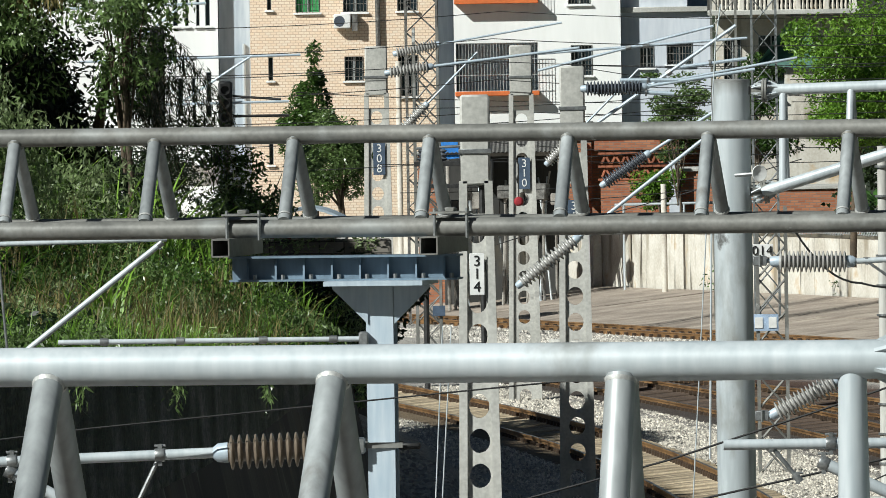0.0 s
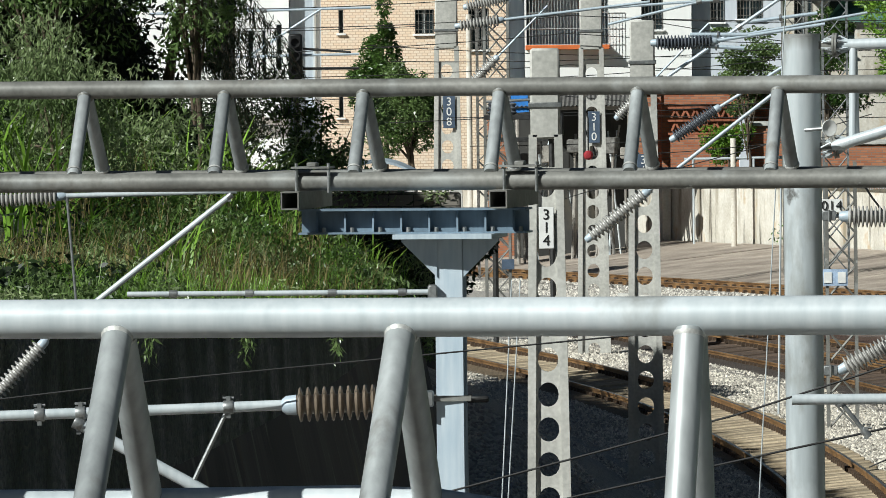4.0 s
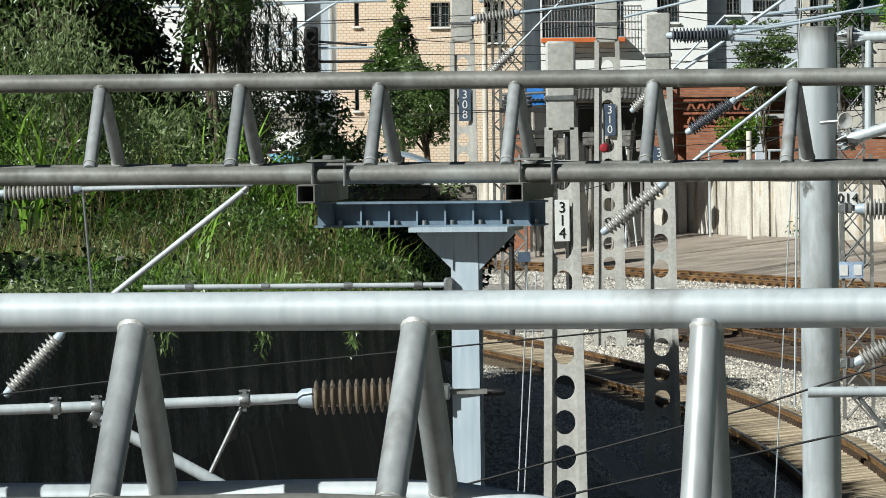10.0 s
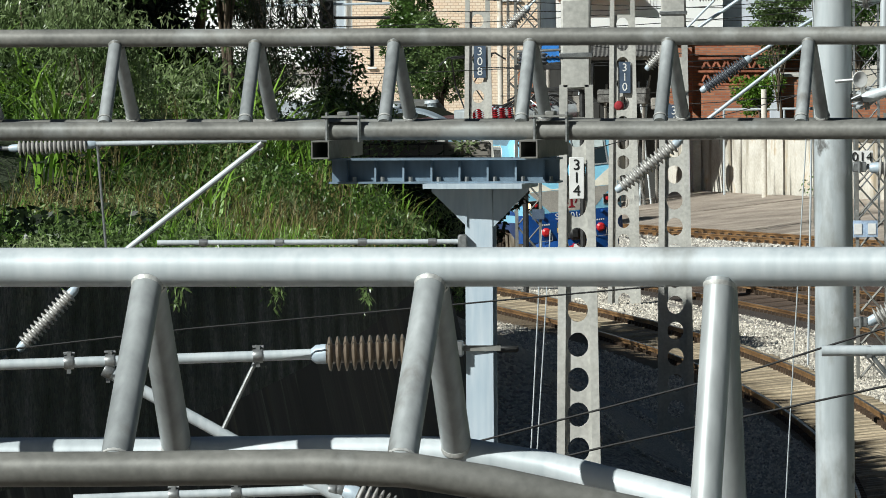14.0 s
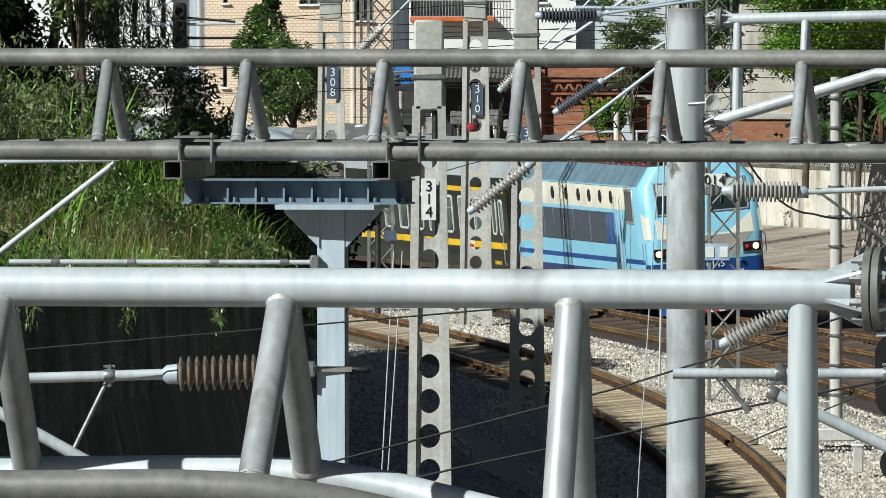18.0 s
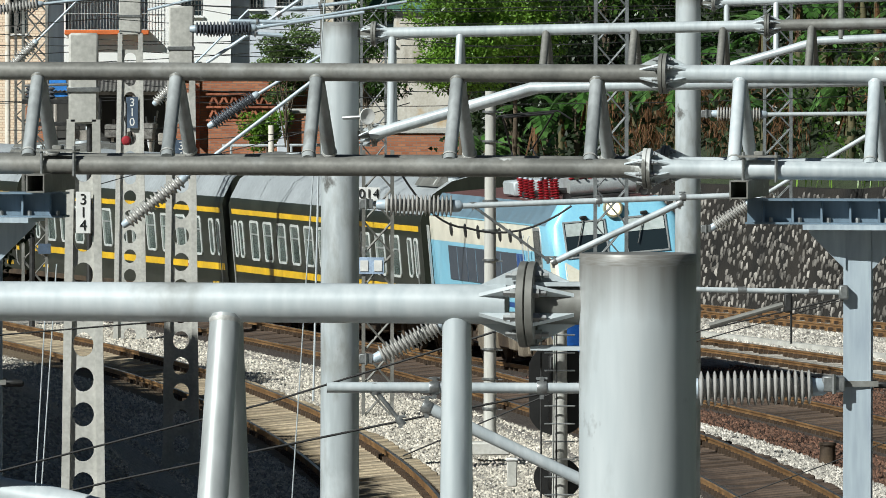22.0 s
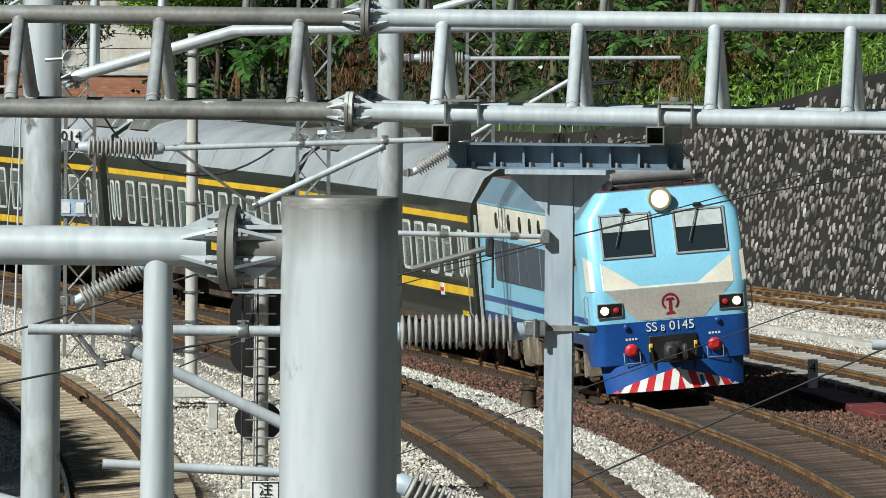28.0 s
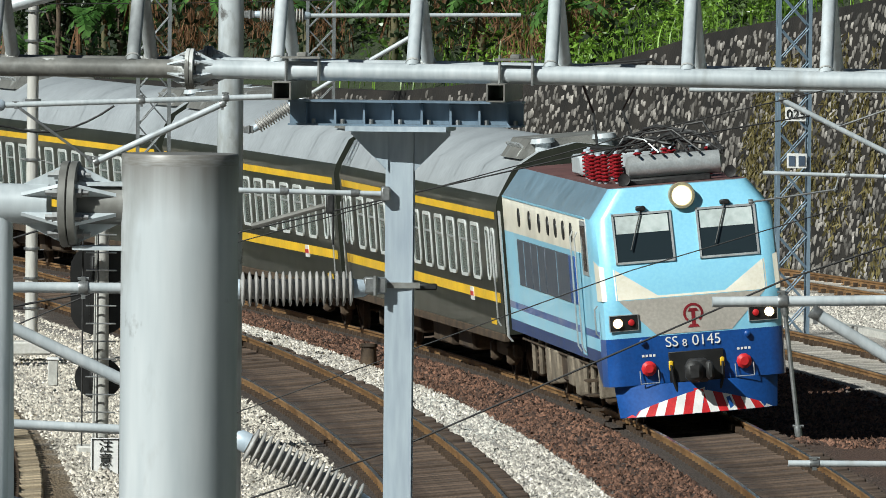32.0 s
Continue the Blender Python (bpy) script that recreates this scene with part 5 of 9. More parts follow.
def coach(first=True):
    root = thing("passenger_coach", (0, 0, 0), "dark olive passenger coach with yellow stripes and silver roof", "railway coach", "coaches of the train")
    L, W = 25.5, 1.52
    sec = [(W, 0.95), (W, 3.22), (W - 0.06, 3.40), (W - 0.35, 3.86), (W - 0.85, 4.13), (0, 4.24)]
    ring = sec + [(-x, z) for x, z in sec[::-1][1:]]
    sh = Shape()
    for y in (-L / 2, L / 2):
        sh.v += [(x, y, z) for x, z in ring]
    n = len(ring)
    for i in range(n):
        j = (i + 1) % n
        z = (ring[i][1] + ring[j][1]) / 2
        sh.f.append((i, j, n + j, n + i))
        sh.m.append(1 if z > 3.35 else 0)
    sh.f += [tuple(range(n)), tuple(range(n, 2 * n))]
    sh.m += [0, 0]
    part("body", sh, [GREENC, ROOFG], root)
    for k in range(8):
        y = -L / 2 + 0.55 + k * (L - 1.1) / 7
        rib = [(x * 1.006, z + 0.014) for x, z in sec[2:]] + [(-x * 1.006, z + 0.014) for x, z in sec[2:][::-1][1:]]
        r_ = Shape()
        r_.v = [(x, y - 0.02, z) for x, z in rib] + [(x, y + 0.02, z) for x, z in rib]
        m_ = len(rib)
        for i in range(m_ - 1):
            r_.f.append((i, i + 1, m_ + i + 1, m_ + i))
            r_.m.append(0)
        part("roof_rib", r_, ROOFG, root)
    wins = [(-9.35 + 1.87 * k, 1.12) for k in range(11)] + [(-11.2, 0.5), (11.2, 0.5), (-12.0, 0.42), (12.0, 0.42)]
    for sg in (1, -1):
        x = sg * W
        for z, h in ((1.60, 0.17), (3.06, 0.13)):
            part("stripe", Shape().box((x + sg * 0.003, 0, z), (0.008, L - 0.7, h)), YELL, root, "yellow waistline stripe")
        for y, w in wins:
            if sg < 0 and not first:
                continue
            h = 1.02 if w > 0.6 else 0.95
            win = part("window", Shape().round_frame(x, y, 2.36, w, h, 0.06, 0.12), WFRAME, root, "window with a pale rounded metal frame")
            part("pane", Shape().box((x + sg * 0.004, y, 2.36), (0.02, w - 0.1, h - 0.1)), COACHGLASS, win)
            if w > 0.6:
                part("glazing_bar", Shape().box((x + sg * 0.012, y, 2.36 + h * 0.16), (0.03, w - 0.13, 0.035)), ALU, win)
                part("curtain", Shape().box((x + sg * 0.016, y - w * 0.33, 2.36), (0.006, w * 0.16, h - 0.16)), CURT, win, "pale curtain at the glass")
        for y in (-12.3, 12.3):
            part("handrail", Shape().tube([(x + sg * 0.01, y, 1.1), (x + sg * 0.06, y, 1.2), (x + sg * 0.06, y, 2.7)], 0.016, 6), ALU, root)
        for yl in (-10.9, 10.9):
            for k in range(5):
                part("lettering_bar", Shape().box((x + sg * 0.004, yl + k * 0.16, 1.15), (0.006, 0.09, 0.10)), YELL, root)
        part("route_board", Shape().box((x + sg * 0.012, 8.3, 1.56), (0.02, 0.45, 0.24), bevel=0.005), WHITEP, root, "small white and red route board")
        part("route_board_band", Shape().box((x + sg * 0.024, 8.3, 1.56), (0.006, 0.45, 0.08)), REDP, root)
        part("sole_bar", Shape().box((sg * (W - 0.02), 0, 0.90), (0.1, L, 0.14), bevel=0.01), GRIME, root)
    for y in (-L / 2 - 0.2, L / 2 + 0.2):
        part("gangway", Shape().box((0, y, 2.15), (1.1, 0.42, 2.5), bevel=0.05), BLACK, root, "black rubber gangway")
    for y in (-11.0, 11.0):
        part("roof_unit", Shape().prism([(-1.0, 4.02), (1.0, 4.02), (0.75, 4.34), (-0.75, 4.34)], "y", y - 1.3, y + 1.3), GREYP, root, "grey roof ventilation housing")
        for k in range(5):
            part("vent_slat", Shape().box((0.85, y - 0.9 + k * 0.42, 4.2), (0.2, 0.3, 0.04), ry=-0.9), ALU, root)
    for y in (-12.35, 12.35):
        for x in (-0.55, 0.55):
            part("roof_vent", Shape().lathe((x, y, 4.05), (x, y, 9), [(0, 0.14), (0.2, 0.14), (0.22, 0.22), (0.3, 0.2)], 12), GALV, root)
    for yb in (9.0, -9.0):
        bg = part("bogie", Shape().box((1.05, yb, 0.55), (0.16, 3.3, 0.26), bevel=0.04).box((-1.05, yb, 0.55), (0.16, 3.3, 0.26), bevel=0.04).box((0, yb, 0.62), (2.2, 0.5, 0.3), bevel=0.04), GRIME, root, "grimy bogie")
        for dy in (-1.2, 1.2):
            w = Shape()
            for sg in (1, -1):
                w.lathe((sg * 0.70, yb + dy, 0.457), (sg * 9, yb + dy, 0.457), [(0, 0.48), (0.03, 0.48), (0.04, 0.457), (0.13, 0.455), (0.13, 0.38), (0.09, 0.36), (0.15, 0.12)], 24)
            part("wheel", w.tube([(-0.8, yb + dy, 0.457), (0.8, yb + dy, 0.457)], 0.08, 10), GRIME, bg)
            for sg in (1, -1):
                part("axlebox", Shape().box((sg * 1.12, yb + dy, 0.48), (0.2, 0.36, 0.36), bevel=0.05), GRIME, bg)
    for y, l, h in ((4.2, 2.2, 0.55), (0.6, 3.0, 0.6), (-3.6, 1.4, 0.5), (-5.6, 0.9, 0.6)):
        part("underframe_box", Shape().box((0.0, y, 0.66), (2.5, l, h), bevel=0.05), GRIME, root, "brown equipment case under the floor")
    return root


# where the front of the train stands along the curve
TRAIN = [(0, 287.5), (2, 271), (4, 254), (6, 236.5), (8, 219), (10, 201.8), (12, 184.8), (13, 176.3), (14, 167.1), (15, 158.0), (16, 149.0), (17, 140.1), (18, 131.2), (19, 122.5), (20, 113.8), (21, 105.2), (22, 96.6),
         (23, 87.9), (24, 79.4), (25, 71.1), (26, 62.9), (27, 54.9), (28, 46.9), (29, 39.1), (30, 31.5), (31, 24.1), (32, 16.8)]
R_TRAIN = TRACKS[2]


def vehicle_pose(s, base):
    """A vehicle whose middle is s along the curve, riding on two bogies base apart."""
    a = on_curve(R_TRAIN, s - base / 2, dip(R_TRAIN, s - base / 2))
    b = on_curve(R_TRAIN, s + base / 2, dip(R_TRAIN, s + base / 2))
    d = a - b
    turn = math.atan2(-d.x, d.y)
    tilt = math.atan2(d.z, math.hypot(d.x, d.y))
    return Matrix.Translation((a + b) / 2) @ Matrix.Rotation(turn, 4, "Z") @ Matrix.Rotation(tilt, 4, "X") @ Matrix.Rotation(radians(CANT), 4, "Y")


loco, loco_wheels = locomotive()
coaches = [coach()]
for k in range(1, 5):
    coaches.append(copy_thing(coaches[0], pose(0, 0, 0)))


def motions():
    walk(loco, [(t, vehicle_pose(s + 8.4, 9.4)) for t, s in TRAIN])
    for k, c in enumerate(coaches):
        walk(c, [(t, vehicle_pose(s + 17.6 + 13.2 + 26.4 * k, 18.0)) for t, s in TRAIN])
    times = [k * 0.1 for k in range(321)]
    where = np.interp(times, [t for t, _ in TRAIN], [s for _, s in TRAIN])
    for w in loco_wheels:
        at = w.location.copy()
        walk(w, [(t, Matrix.Translation(at) @ Matrix.Rotation((where[0] - s) / -0.525, 4, "X")) for t, s in zip(times, where)])


# ---- cantilevers on the gantries ----
def bracket(root, p, d, mt=STEEL):
    """A hinge block clamped to a column, pointing along d."""
    p, d = Vector(p), Vector(d).normalized()
    sh = Shape().box(p, (0.14, 0.10, 0.10), bevel=0.01).tube([p, p + d * 0.16], 0.022, 8)
    sh.tube([p + Vector((0, -0.06, -0.06)), p + Vector((0, -0.06, 0.06))], 0.014, 6)
    return part("hinge", sh, mt, root)


def cantilever(name, label, base, ins, tube, strut=None, links=(), r_ins=0.11, sheds=12, r=0.028, porc=PORC, clamps=()):
    """A swivelling arm: an insulator at its root, a tube and a slanting strut."""
    root = thing(name, base, label, "cantilever", "catenary cantilevers")
    i0, i1 = ins
    bracket(root, base, Vector(i0) - Vector(base))
    insulator(root, i0, i1, r_ins, sheds, porc)
    part("arm_tube", Shape().tube(tube, r, 12), GALV, root)
    for a, b in zip(tube, tube[1:]):
        for f in clamps:
            clamp(root, Vector(a) + (Vector(b) - Vector(a)) * f, Vector(b) - Vector(a), r)
    if strut:
        part("strut_tube", Shape().tube(strut, r * 1.15, 12), GALV, root)
        clamp(root, strut[0], Vector(strut[1]) - Vector(strut[0]), r)
        clamp(root, strut[1], Vector(strut[1]) - Vector(strut[0]), r)
    for a, b in links:
        part("tie_rod", Shape().tube([a, b], 0.014, 8), STEEL, root)
        clamp(root, a, Vector(b) - Vector(a), 0.018)
        clamp(root, b, Vector(b) - Vector(a), 0.018)
    return root


ya = yf_mid(-1.8) - 0.12
yb = yf_mid(3.58) - 0.12
cantilever("cantilever", "steel tube cantilever with brown ribbed insulator on a column", (-1.95, ya, 6.93), ((-2.08, ya, 6.92), (-2.73, ya, 6.90)),
           [(-2.80, ya, 6.90), (-4.75, ya, 6.845)], [(-4.08, ya, 6.80), (-2.62, ya, 5.99)], [((-3.15, ya, 6.89), (-3.4, ya, 6.38))], 0.125, 11, 0.033, PORCB, (0.18, 0.65, 0.78))
cantilever("cantilever", "lower steel tube cantilever with slanted insulator", (-1.95, ya, 5.75), ((-2.1, ya, 5.82), (-2.55, ya, 6.02)),
           [(-2.6, ya, 6.05), (-2.75, ya, 6.06), (-4.3, ya, 6.01)], None, (), 0.12, 10, 0.03, PORC, (0.35, 0.6))
cantilever("cantilever", "steel tube cantilever with big grey insulator on a column", (3.43, yb, 6.955), ((3.30, yb, 6.935), (2.60, yb, 6.925)),
           [(2.52, yb, 6.925), (0.33, yb, 6.93)], [(0.94, yb, 6.81), (2.3, yb, 6.17)], [((0.62, yb, 6.92), (0.78, yb, 6.72))], 0.125, 14, 0.033, PORC, (0.4, 0.7))
cantilever("cantilever", "lower cantilever with grey insulator slanting to the column", (3.43, yb, 5.55), ((3.34, yb, 5.63), (2.66, yb, 5.98)),
           [(2.6, yb, 6.01), (2.42, yb, 6.06), (1.9, yb, 6.06), (0.79, yb, 6.11)], None, (), 0.13, 14, 0.03, PORC, (0.75,))
for pts in ([(-1.88, ya, 7.59), (-3.77, ya, 7.595)], [(3.49, yb, 7.515), (1.6, yb, 7.55)]):
    rg = thing("registration_tube", pts[0], "thin horizontal steel tube fixed to a column", "steel tube", "registration tubes")
    part("tube", Shape().tube(pts, 0.017, 10), GALV, rg)
    for f in (0.1, 0.33, 0.6, 0.85):
        p = Vector(pts[0]).lerp(Vector(pts[1]), f)
        part("collar", Shape().tube([p - Vector((0.025, 0, 0)), p + Vector((0.025, 0, 0))], 0.024, 10), STEEL, rg)
    part("clip", Shape().box(pts[0], (0.06, 0.08, 0.09), bevel=0.01), STEEL, rg)
rg = thing("catenary_steady", (3.15, yb, 7.44), "grey flat steel steady arm", "steel arm")
part("arm", Shape().tube([(2.67, yb, 7.31), (3.12, yb, 7.44)], 0.018, 8), GREYP, rg)
part("swivel", Shape().box((3.15, yb, 7.45), (0.05, 0.05, 0.12), bevel=0.01).tube([(3.17, yb, 7.5), (3.17, yb, 7.2)], 0.008, 6), DARKST, rg)
for x, z in ((-1.77, 6.93), (3.585, 6.955)):
    y = yf_mid(x)
    st = thing("column_strap", (x, y, z), "steel strap clamped round a column", "clamp", "column straps")
    for dy in (-0.11, 0.11):
        part("strap", Shape().box((x, y + dy, z), (0.24, 0.02, 0.035)), GREYP, st)
    part("hook", Shape().box((x + 0.16, y - 0.05, z - 0.01), (0.14, 0.06, 0.04), bevel=0.01), DARKST, st)
# third gantry's pillar
y3 = 130.2 - 0.2
cantilever("cantilever", "steel tube cantilever with grey insulator on a round pillar", (0.93, y3, 6.94), ((1.12, y3, 6.93), (1.80, y3, 6.92)),
           [(1.86, y3, 6.92), (4.66, y3, 7.03)], [(2.81, y3, 6.36), (4.07, y3, 6.95)], [((2.0, y3, 6.92), (2.75, y3, 6.38))], 0.125, 13, 0.029, PORC, (0.5, 0.8))
cantilever("cantilever", "lower cantilever with slanted grey insulator on a round pillar", (0.93, y3, 5.39), ((1.08, y3, 5.42), (1.66, y3, 5.72)),
           [(1.70, y3, 5.74), (2.6, y3, 6.2)], None, (), 0.12, 12, 0.03)
# fourth gantry's pillar
y4 = 176.0 - 0.2
cantilever("cantilever", "steel tube cantilever with grey insulator on a far pillar", (5.86, y4, 7.16), ((6.0, y4, 7.16), (6.60, y4, 7.15)),
           [(6.66, y4, 7.15), (9.54, y4, 7.18)], [(7.47, y4, 6.53), (8.05, y4, 6.87)], (), 0.11, 12, 0.028)
cantilever("cantilever", "lower cantilever with slanted insulator on a far pillar", (5.86, y4, 5.60), ((5.98, y4, 5.64), (6.42, y4, 5.92)),
           [(6.45, y4, 5.94), (7.2, y4, 6.4)], None, (), 0.11, 11, 0.028)
# left edge
yl = 130.0
cantilever("cantilever", "steel tube cantilever with grey insulator before the bushes", (-7.75, yl, 7.18), ((-7.5, yl, 7.185), (-6.80, yl, 7.215)),
           [(-6.74, yl, 7.22), (-5.0, yl, 7.25)], [(-6.75, yl, 5.9), (-5.07, yl, 7.2)], [((-6.7, yl, 7.2), (-6.6, yl, 5.9))], 0.09, 13, 0.026)
cantilever("cantilever", "lower cantilever insulator before the dark wall", (-7.75, yl, 5.0), ((-7.45, yl, 5.22), (-6.98, yl, 5.72)),
           [(-6.95, yl, 5.75), (-6.7, yl, 6.05)], None, (), 0.10, 11, 0.026)
# right edge
yr = 176.0
cantilever("cantilever", "steel tube cantilever with strut by a lattice mast", (14.9, yr, 6.19), ((14.85, yr, 6.19), (14.6, yr, 6.19)),
           [(14.5, yr, 6.19), (11.85, yr, 6.18)], [(13.1, yr, 6.06), (14.6, yr, 5.32)], [((13.9, yr, 5.7), (14.6, yr, 5.95))], 0.09, 5, 0.032, PORC, (0.2, 0.45))
cantilever("cantilever", "thin steel tube with steady arm by a lattice mast", (14.9, yr, 5.02), ((14.85, yr, 5.02), (14.6, yr, 5.02)),
           [(14.5, yr, 5.02), (12.86, yr, 5.06)], None, [((13.9, yr, 5.02), (13.85, yr, 4.84)), ((13.85, yr, 4.84), (12.7, yr, 4.66))], 0.08, 5, 0.028, PORC, (0.3,))
cantilever("cantilever", "near steel tube cantilever with slanting strut", (7.6, 80.0, 6.87), ((7.5, 80.0, 6.87), (7.2, 80.0, 6.87)),
           [(7.1, 80.0, 6.87), (5.54, 80.0, 6.845)], [(6.18, 80.0, 6.78), (6.9, 80.0, 6.35)], [((5.99, 80.0, 6.8), (6.08, 80.0, 6.05))], 0.1, 5, 0.033, PORC, (0.72,))
cantilever("cantilever", "short lower steel tube", (7.6, 80.0, 5.85), ((7.5, 80.0, 5.85), (7.2, 80.0, 5.85)),
           [(7.1, 80.0, 5.85), (6.02, 80.0, 5.85)], None, (), 0.1, 5, 0.02, PORC, (0.85,))


# ---- perforated concrete masts ----
def concrete_mast(x, y, ztop, w0, w1, digits, plate, zplate, dark, lean=0.0):
    root = thing("concrete_mast", (x, y, -0.4), "weathered concrete catenary mast pierced with round holes, numbered plate", "mast", "concrete masts")
    depth = 0.26
    zh = ztop - 1.2
    n = 14
    step = 0.47

    def width(z):
        return w0 + (w1 - w0) * z / ztop

    sh = Shape()
    z = -0.4
    cells = []
    while z + step <= zh:
        cells.append((z, z + step))
        z += step
    for za, zb in cells:
        zc, rx, rz_ = (za + zb) / 2, min(0.145, width(za) * 0.27), 0.165
        ring = []
        for k in range(20):
            t = 2 * math.pi * k / 20
            c, s = math.cos(t), math.sin(t)
            m_ = max(abs(c), abs(s))
            wz = width(zc + (zb - zc) * s / m_) / 2
            ring.append(((c / m_) * wz, zc + (zb - za) / 2 * s / m_, c * rx, zc + s * rz_))
        sh = Shape()
        for yy in (-0.07, 0.07):
            k0 = len(sh.v)
            for a, b, c, d in ring:
                sh.v += [(x + a, y + yy, b), (x + c, y + yy, d)]
            for k in range(20):
                j = (k + 1) % 20
                sh.f.append((k0 + 2 * k, k0 + 2 * j, k0 + 2 * j + 1, k0 + 2 * k + 1))
                sh.m.append(0)
        k1 = len(sh.v) - 40
        for k in range(20):
            j = (k + 1) % 20
            sh.f.append((k1 - 40 + 2 * k + 1, k1 - 40 + 2 * j + 1, k1 + 2 * j + 1, k1 + 2 * k + 1))
            sh.m.append(0)
        part("web_panel", sh, CONC, root, "concrete web with a round hole")
    for sg in (-1, 1):
        vs = []
        for zz in (-0.4, ztop):
            wz = width(zz) / 2
            for dx in (-0.055, 0.055):
                for dy in (-depth / 2, depth / 2):
                    vs.append((x + sg * (wz - 0.03) + dx, y + dy, zz if zz < 0 else zh + 0.05))
        part("flange_rib", Shape().add(vs, [(0, 1, 3, 2), (4, 6, 7, 5), (0, 4, 5, 1), (2, 3, 7, 6), (0, 2, 6, 4), (1, 5, 7, 3)]), CONC, root)
    up = Shape()
    wz = width(zh)
    up.box((x, y, (zh + ztop) / 2), (width(ztop), depth, ztop - zh + 0.02), bevel=0.03)
    part("head", up, CONC, root, "solid concrete mast head")
    part("band", Shape().box((x, y, ztop - 0.75), (width(ztop) + 0.05, depth + 0.05, 0.07), bevel=0.01), STEEL, root)
    mt = NUMB if dark else WHITEP
    pl = part("number_plate", Shape().box((x + plate[2], y - depth / 2 - 0.03, zplate), (plate[0], 0.03, plate[1]), bevel=0.005), mt, root, "upright plate with three digits")
    for k, ch in enumerate(digits):
        zz = zplate + plate[1] * (0.31 - 0.31 * k)
        words(ch, plate[1] * 0.36, Matrix.Translation((x + plate[2], y - depth / 2 - 0.05, zz)) @ Matrix.Rotation(radians(90), 4, "X"), WHITEP if dark else BLACK, pl, "digit")
    return root


NUMB = mat("slate_blue_plate", (0.07, 0.10, 0.15), 0.5, 0, bump=0)
concrete_mast(-2.55, 174.6, 8.24, 0.60, 0.40, "314", (0.2, 0.56, 0.0), 5.84, False)
concrete_mast(-1.66, 234.2, 8.20, 0.62, 0.45, "312", (0.22, 0.6, 0.0), 5.5, True)
concrete_mast(-3.42, 310.4, 8.20, 0.74, 0.54, "310", (0.28, 0.75, 0.05), 5.15, True)
concrete_mast(-7.12, 321.4, 8.17, 0.76, 0.55, "308", (0.3, 0.8, 0.05), 5.4, True)


# ---- lattice masts ----
def lattice(name, label, x, y, z0, z1, w, d=None, bay=0.75, r=0.035, group="lattice masts", mt=None):
    root = thing(name, (x, y, z0), label, "lattice mast", group)
    d = d or w
    mt = mt or GREYP
    c = [(-w / 2, -d / 2), (w / 2, -d / 2), (w / 2, d / 2), (-w / 2, d / 2)]
    for a, b in c:
        part("leg", Shape().box((x + a, y + b, (z0 + z1) / 2), (r * 2, r * 2, z1 - z0)), mt, root)
    n = int((z1 - z0) / bay)
    for f in range(4):
        (ax_, ay_), (bx_, by_) = c[f], c[(f + 1) % 4]
        for k in range(n):
            za, zb = z0 + k * bay, z0 + (k + 1) * bay
            p, q = ((ax_, ay_), (bx_, by_)) if k % 2 else ((bx_, by_), (ax_, ay_))
            part("brace", Shape().tube([(x + p[0], y + p[1], za), (x + q[0], y + q[1], zb)], r * 0.5, 4), mt, root)
            if f in (0, 2):
                part("brace", Shape().tube([(x + q[0], y + q[1], za), (x + p[0], y + p[1], zb)], r * 0.45, 4), mt, root)
    return root


lm = lattice("lattice_mast", "dark steel lattice mast with number and warning plates", 2.12, 263, -0.3, 5.1, 0.58, bay=0.66)
part("number_board", Shape().box((1.93, 262.64, 4.22), (0.45, 0.02, 0.27), bevel=0.004), WHITEP, lm)
for k, ch in enumerate("014"):
    words(ch, 0.27, Matrix.Translation((1.79 + 0.145 * k, 262.61, 4.22)) @ Matrix.Rotation(radians(90), 4, "X"), BLACK, lm, "digit")
part("warning_board", Shape().box((1.98, 262.64, 2.77), (0.52, 0.02, 0.34), bevel=0.004), mat("pale_blue_board", (0.35, 0.45, 0.6), 0.5, 0, bump=0), lm, "pale blue warning plate")
for k in range(2):
    part("writing_bar", Shape().box((1.84 + k * 0.28, 262.62, 2.77), (0.16, 0.012, 0.22)), WHITEP, lm)
lm = lattice("lattice_mast", "grey steel lattice mast with a small plate", -6.05, 330, -1.0, 8.6, 0.6, bay=0.7)
part("warning_board", Shape().box((-5.8, 329.6, 1.4), (0.32, 0.02, 0.26), bevel=0.004), NUMB, lm)
lattice("lattice_mast", "grey steel lattice mast beside the track", 6.5, 250, -0.3, 9.3, 0.6, bay=0.7, mt=DULLST, r=0.028)
lm = lattice("lattice_mast", "pale steel lattice mast with a number plate", 19.75, 262, -0.6, 10.5, 0.62, bay=0.7, mt=BLUEST, r=0.034)
part("number_board", Shape().box((19.77, 261.6, 3.94), (0.42, 0.02, 0.28), bevel=0.004), WHITEP, lm)
for k, ch in enumerate("025"):
    words(ch, 0.26, Matrix.Translation((19.64 + 0.13 * k, 261.57, 3.94)) @ Matrix.Rotation(radians(90), 4, "X"), BLACK, lm, "digit")
part("warning_board", Shape().box((19.8, 261.6, 3.0), (0.40, 0.02, 0.30), bevel=0.004), WHITEP, lm)
for k in range(2):
    part("writing_bar", Shape().box((19.7 + k * 0.2, 261.58, 3.0), (0.13, 0.012, 0.2)), NUMB, lm)
lattice("lattice_mast", "grey lattice mast among banana plants", 13.4, 345, 2.0, 10.0, 0.7, bay=0.75, mt=DULLST, r=0.03)
lattice("lattice_tower", "tall rusty lattice tower before a tiled house", -7.45, 400, -0.8, 13.0, 0.95, bay=0.9, mt=RUST)
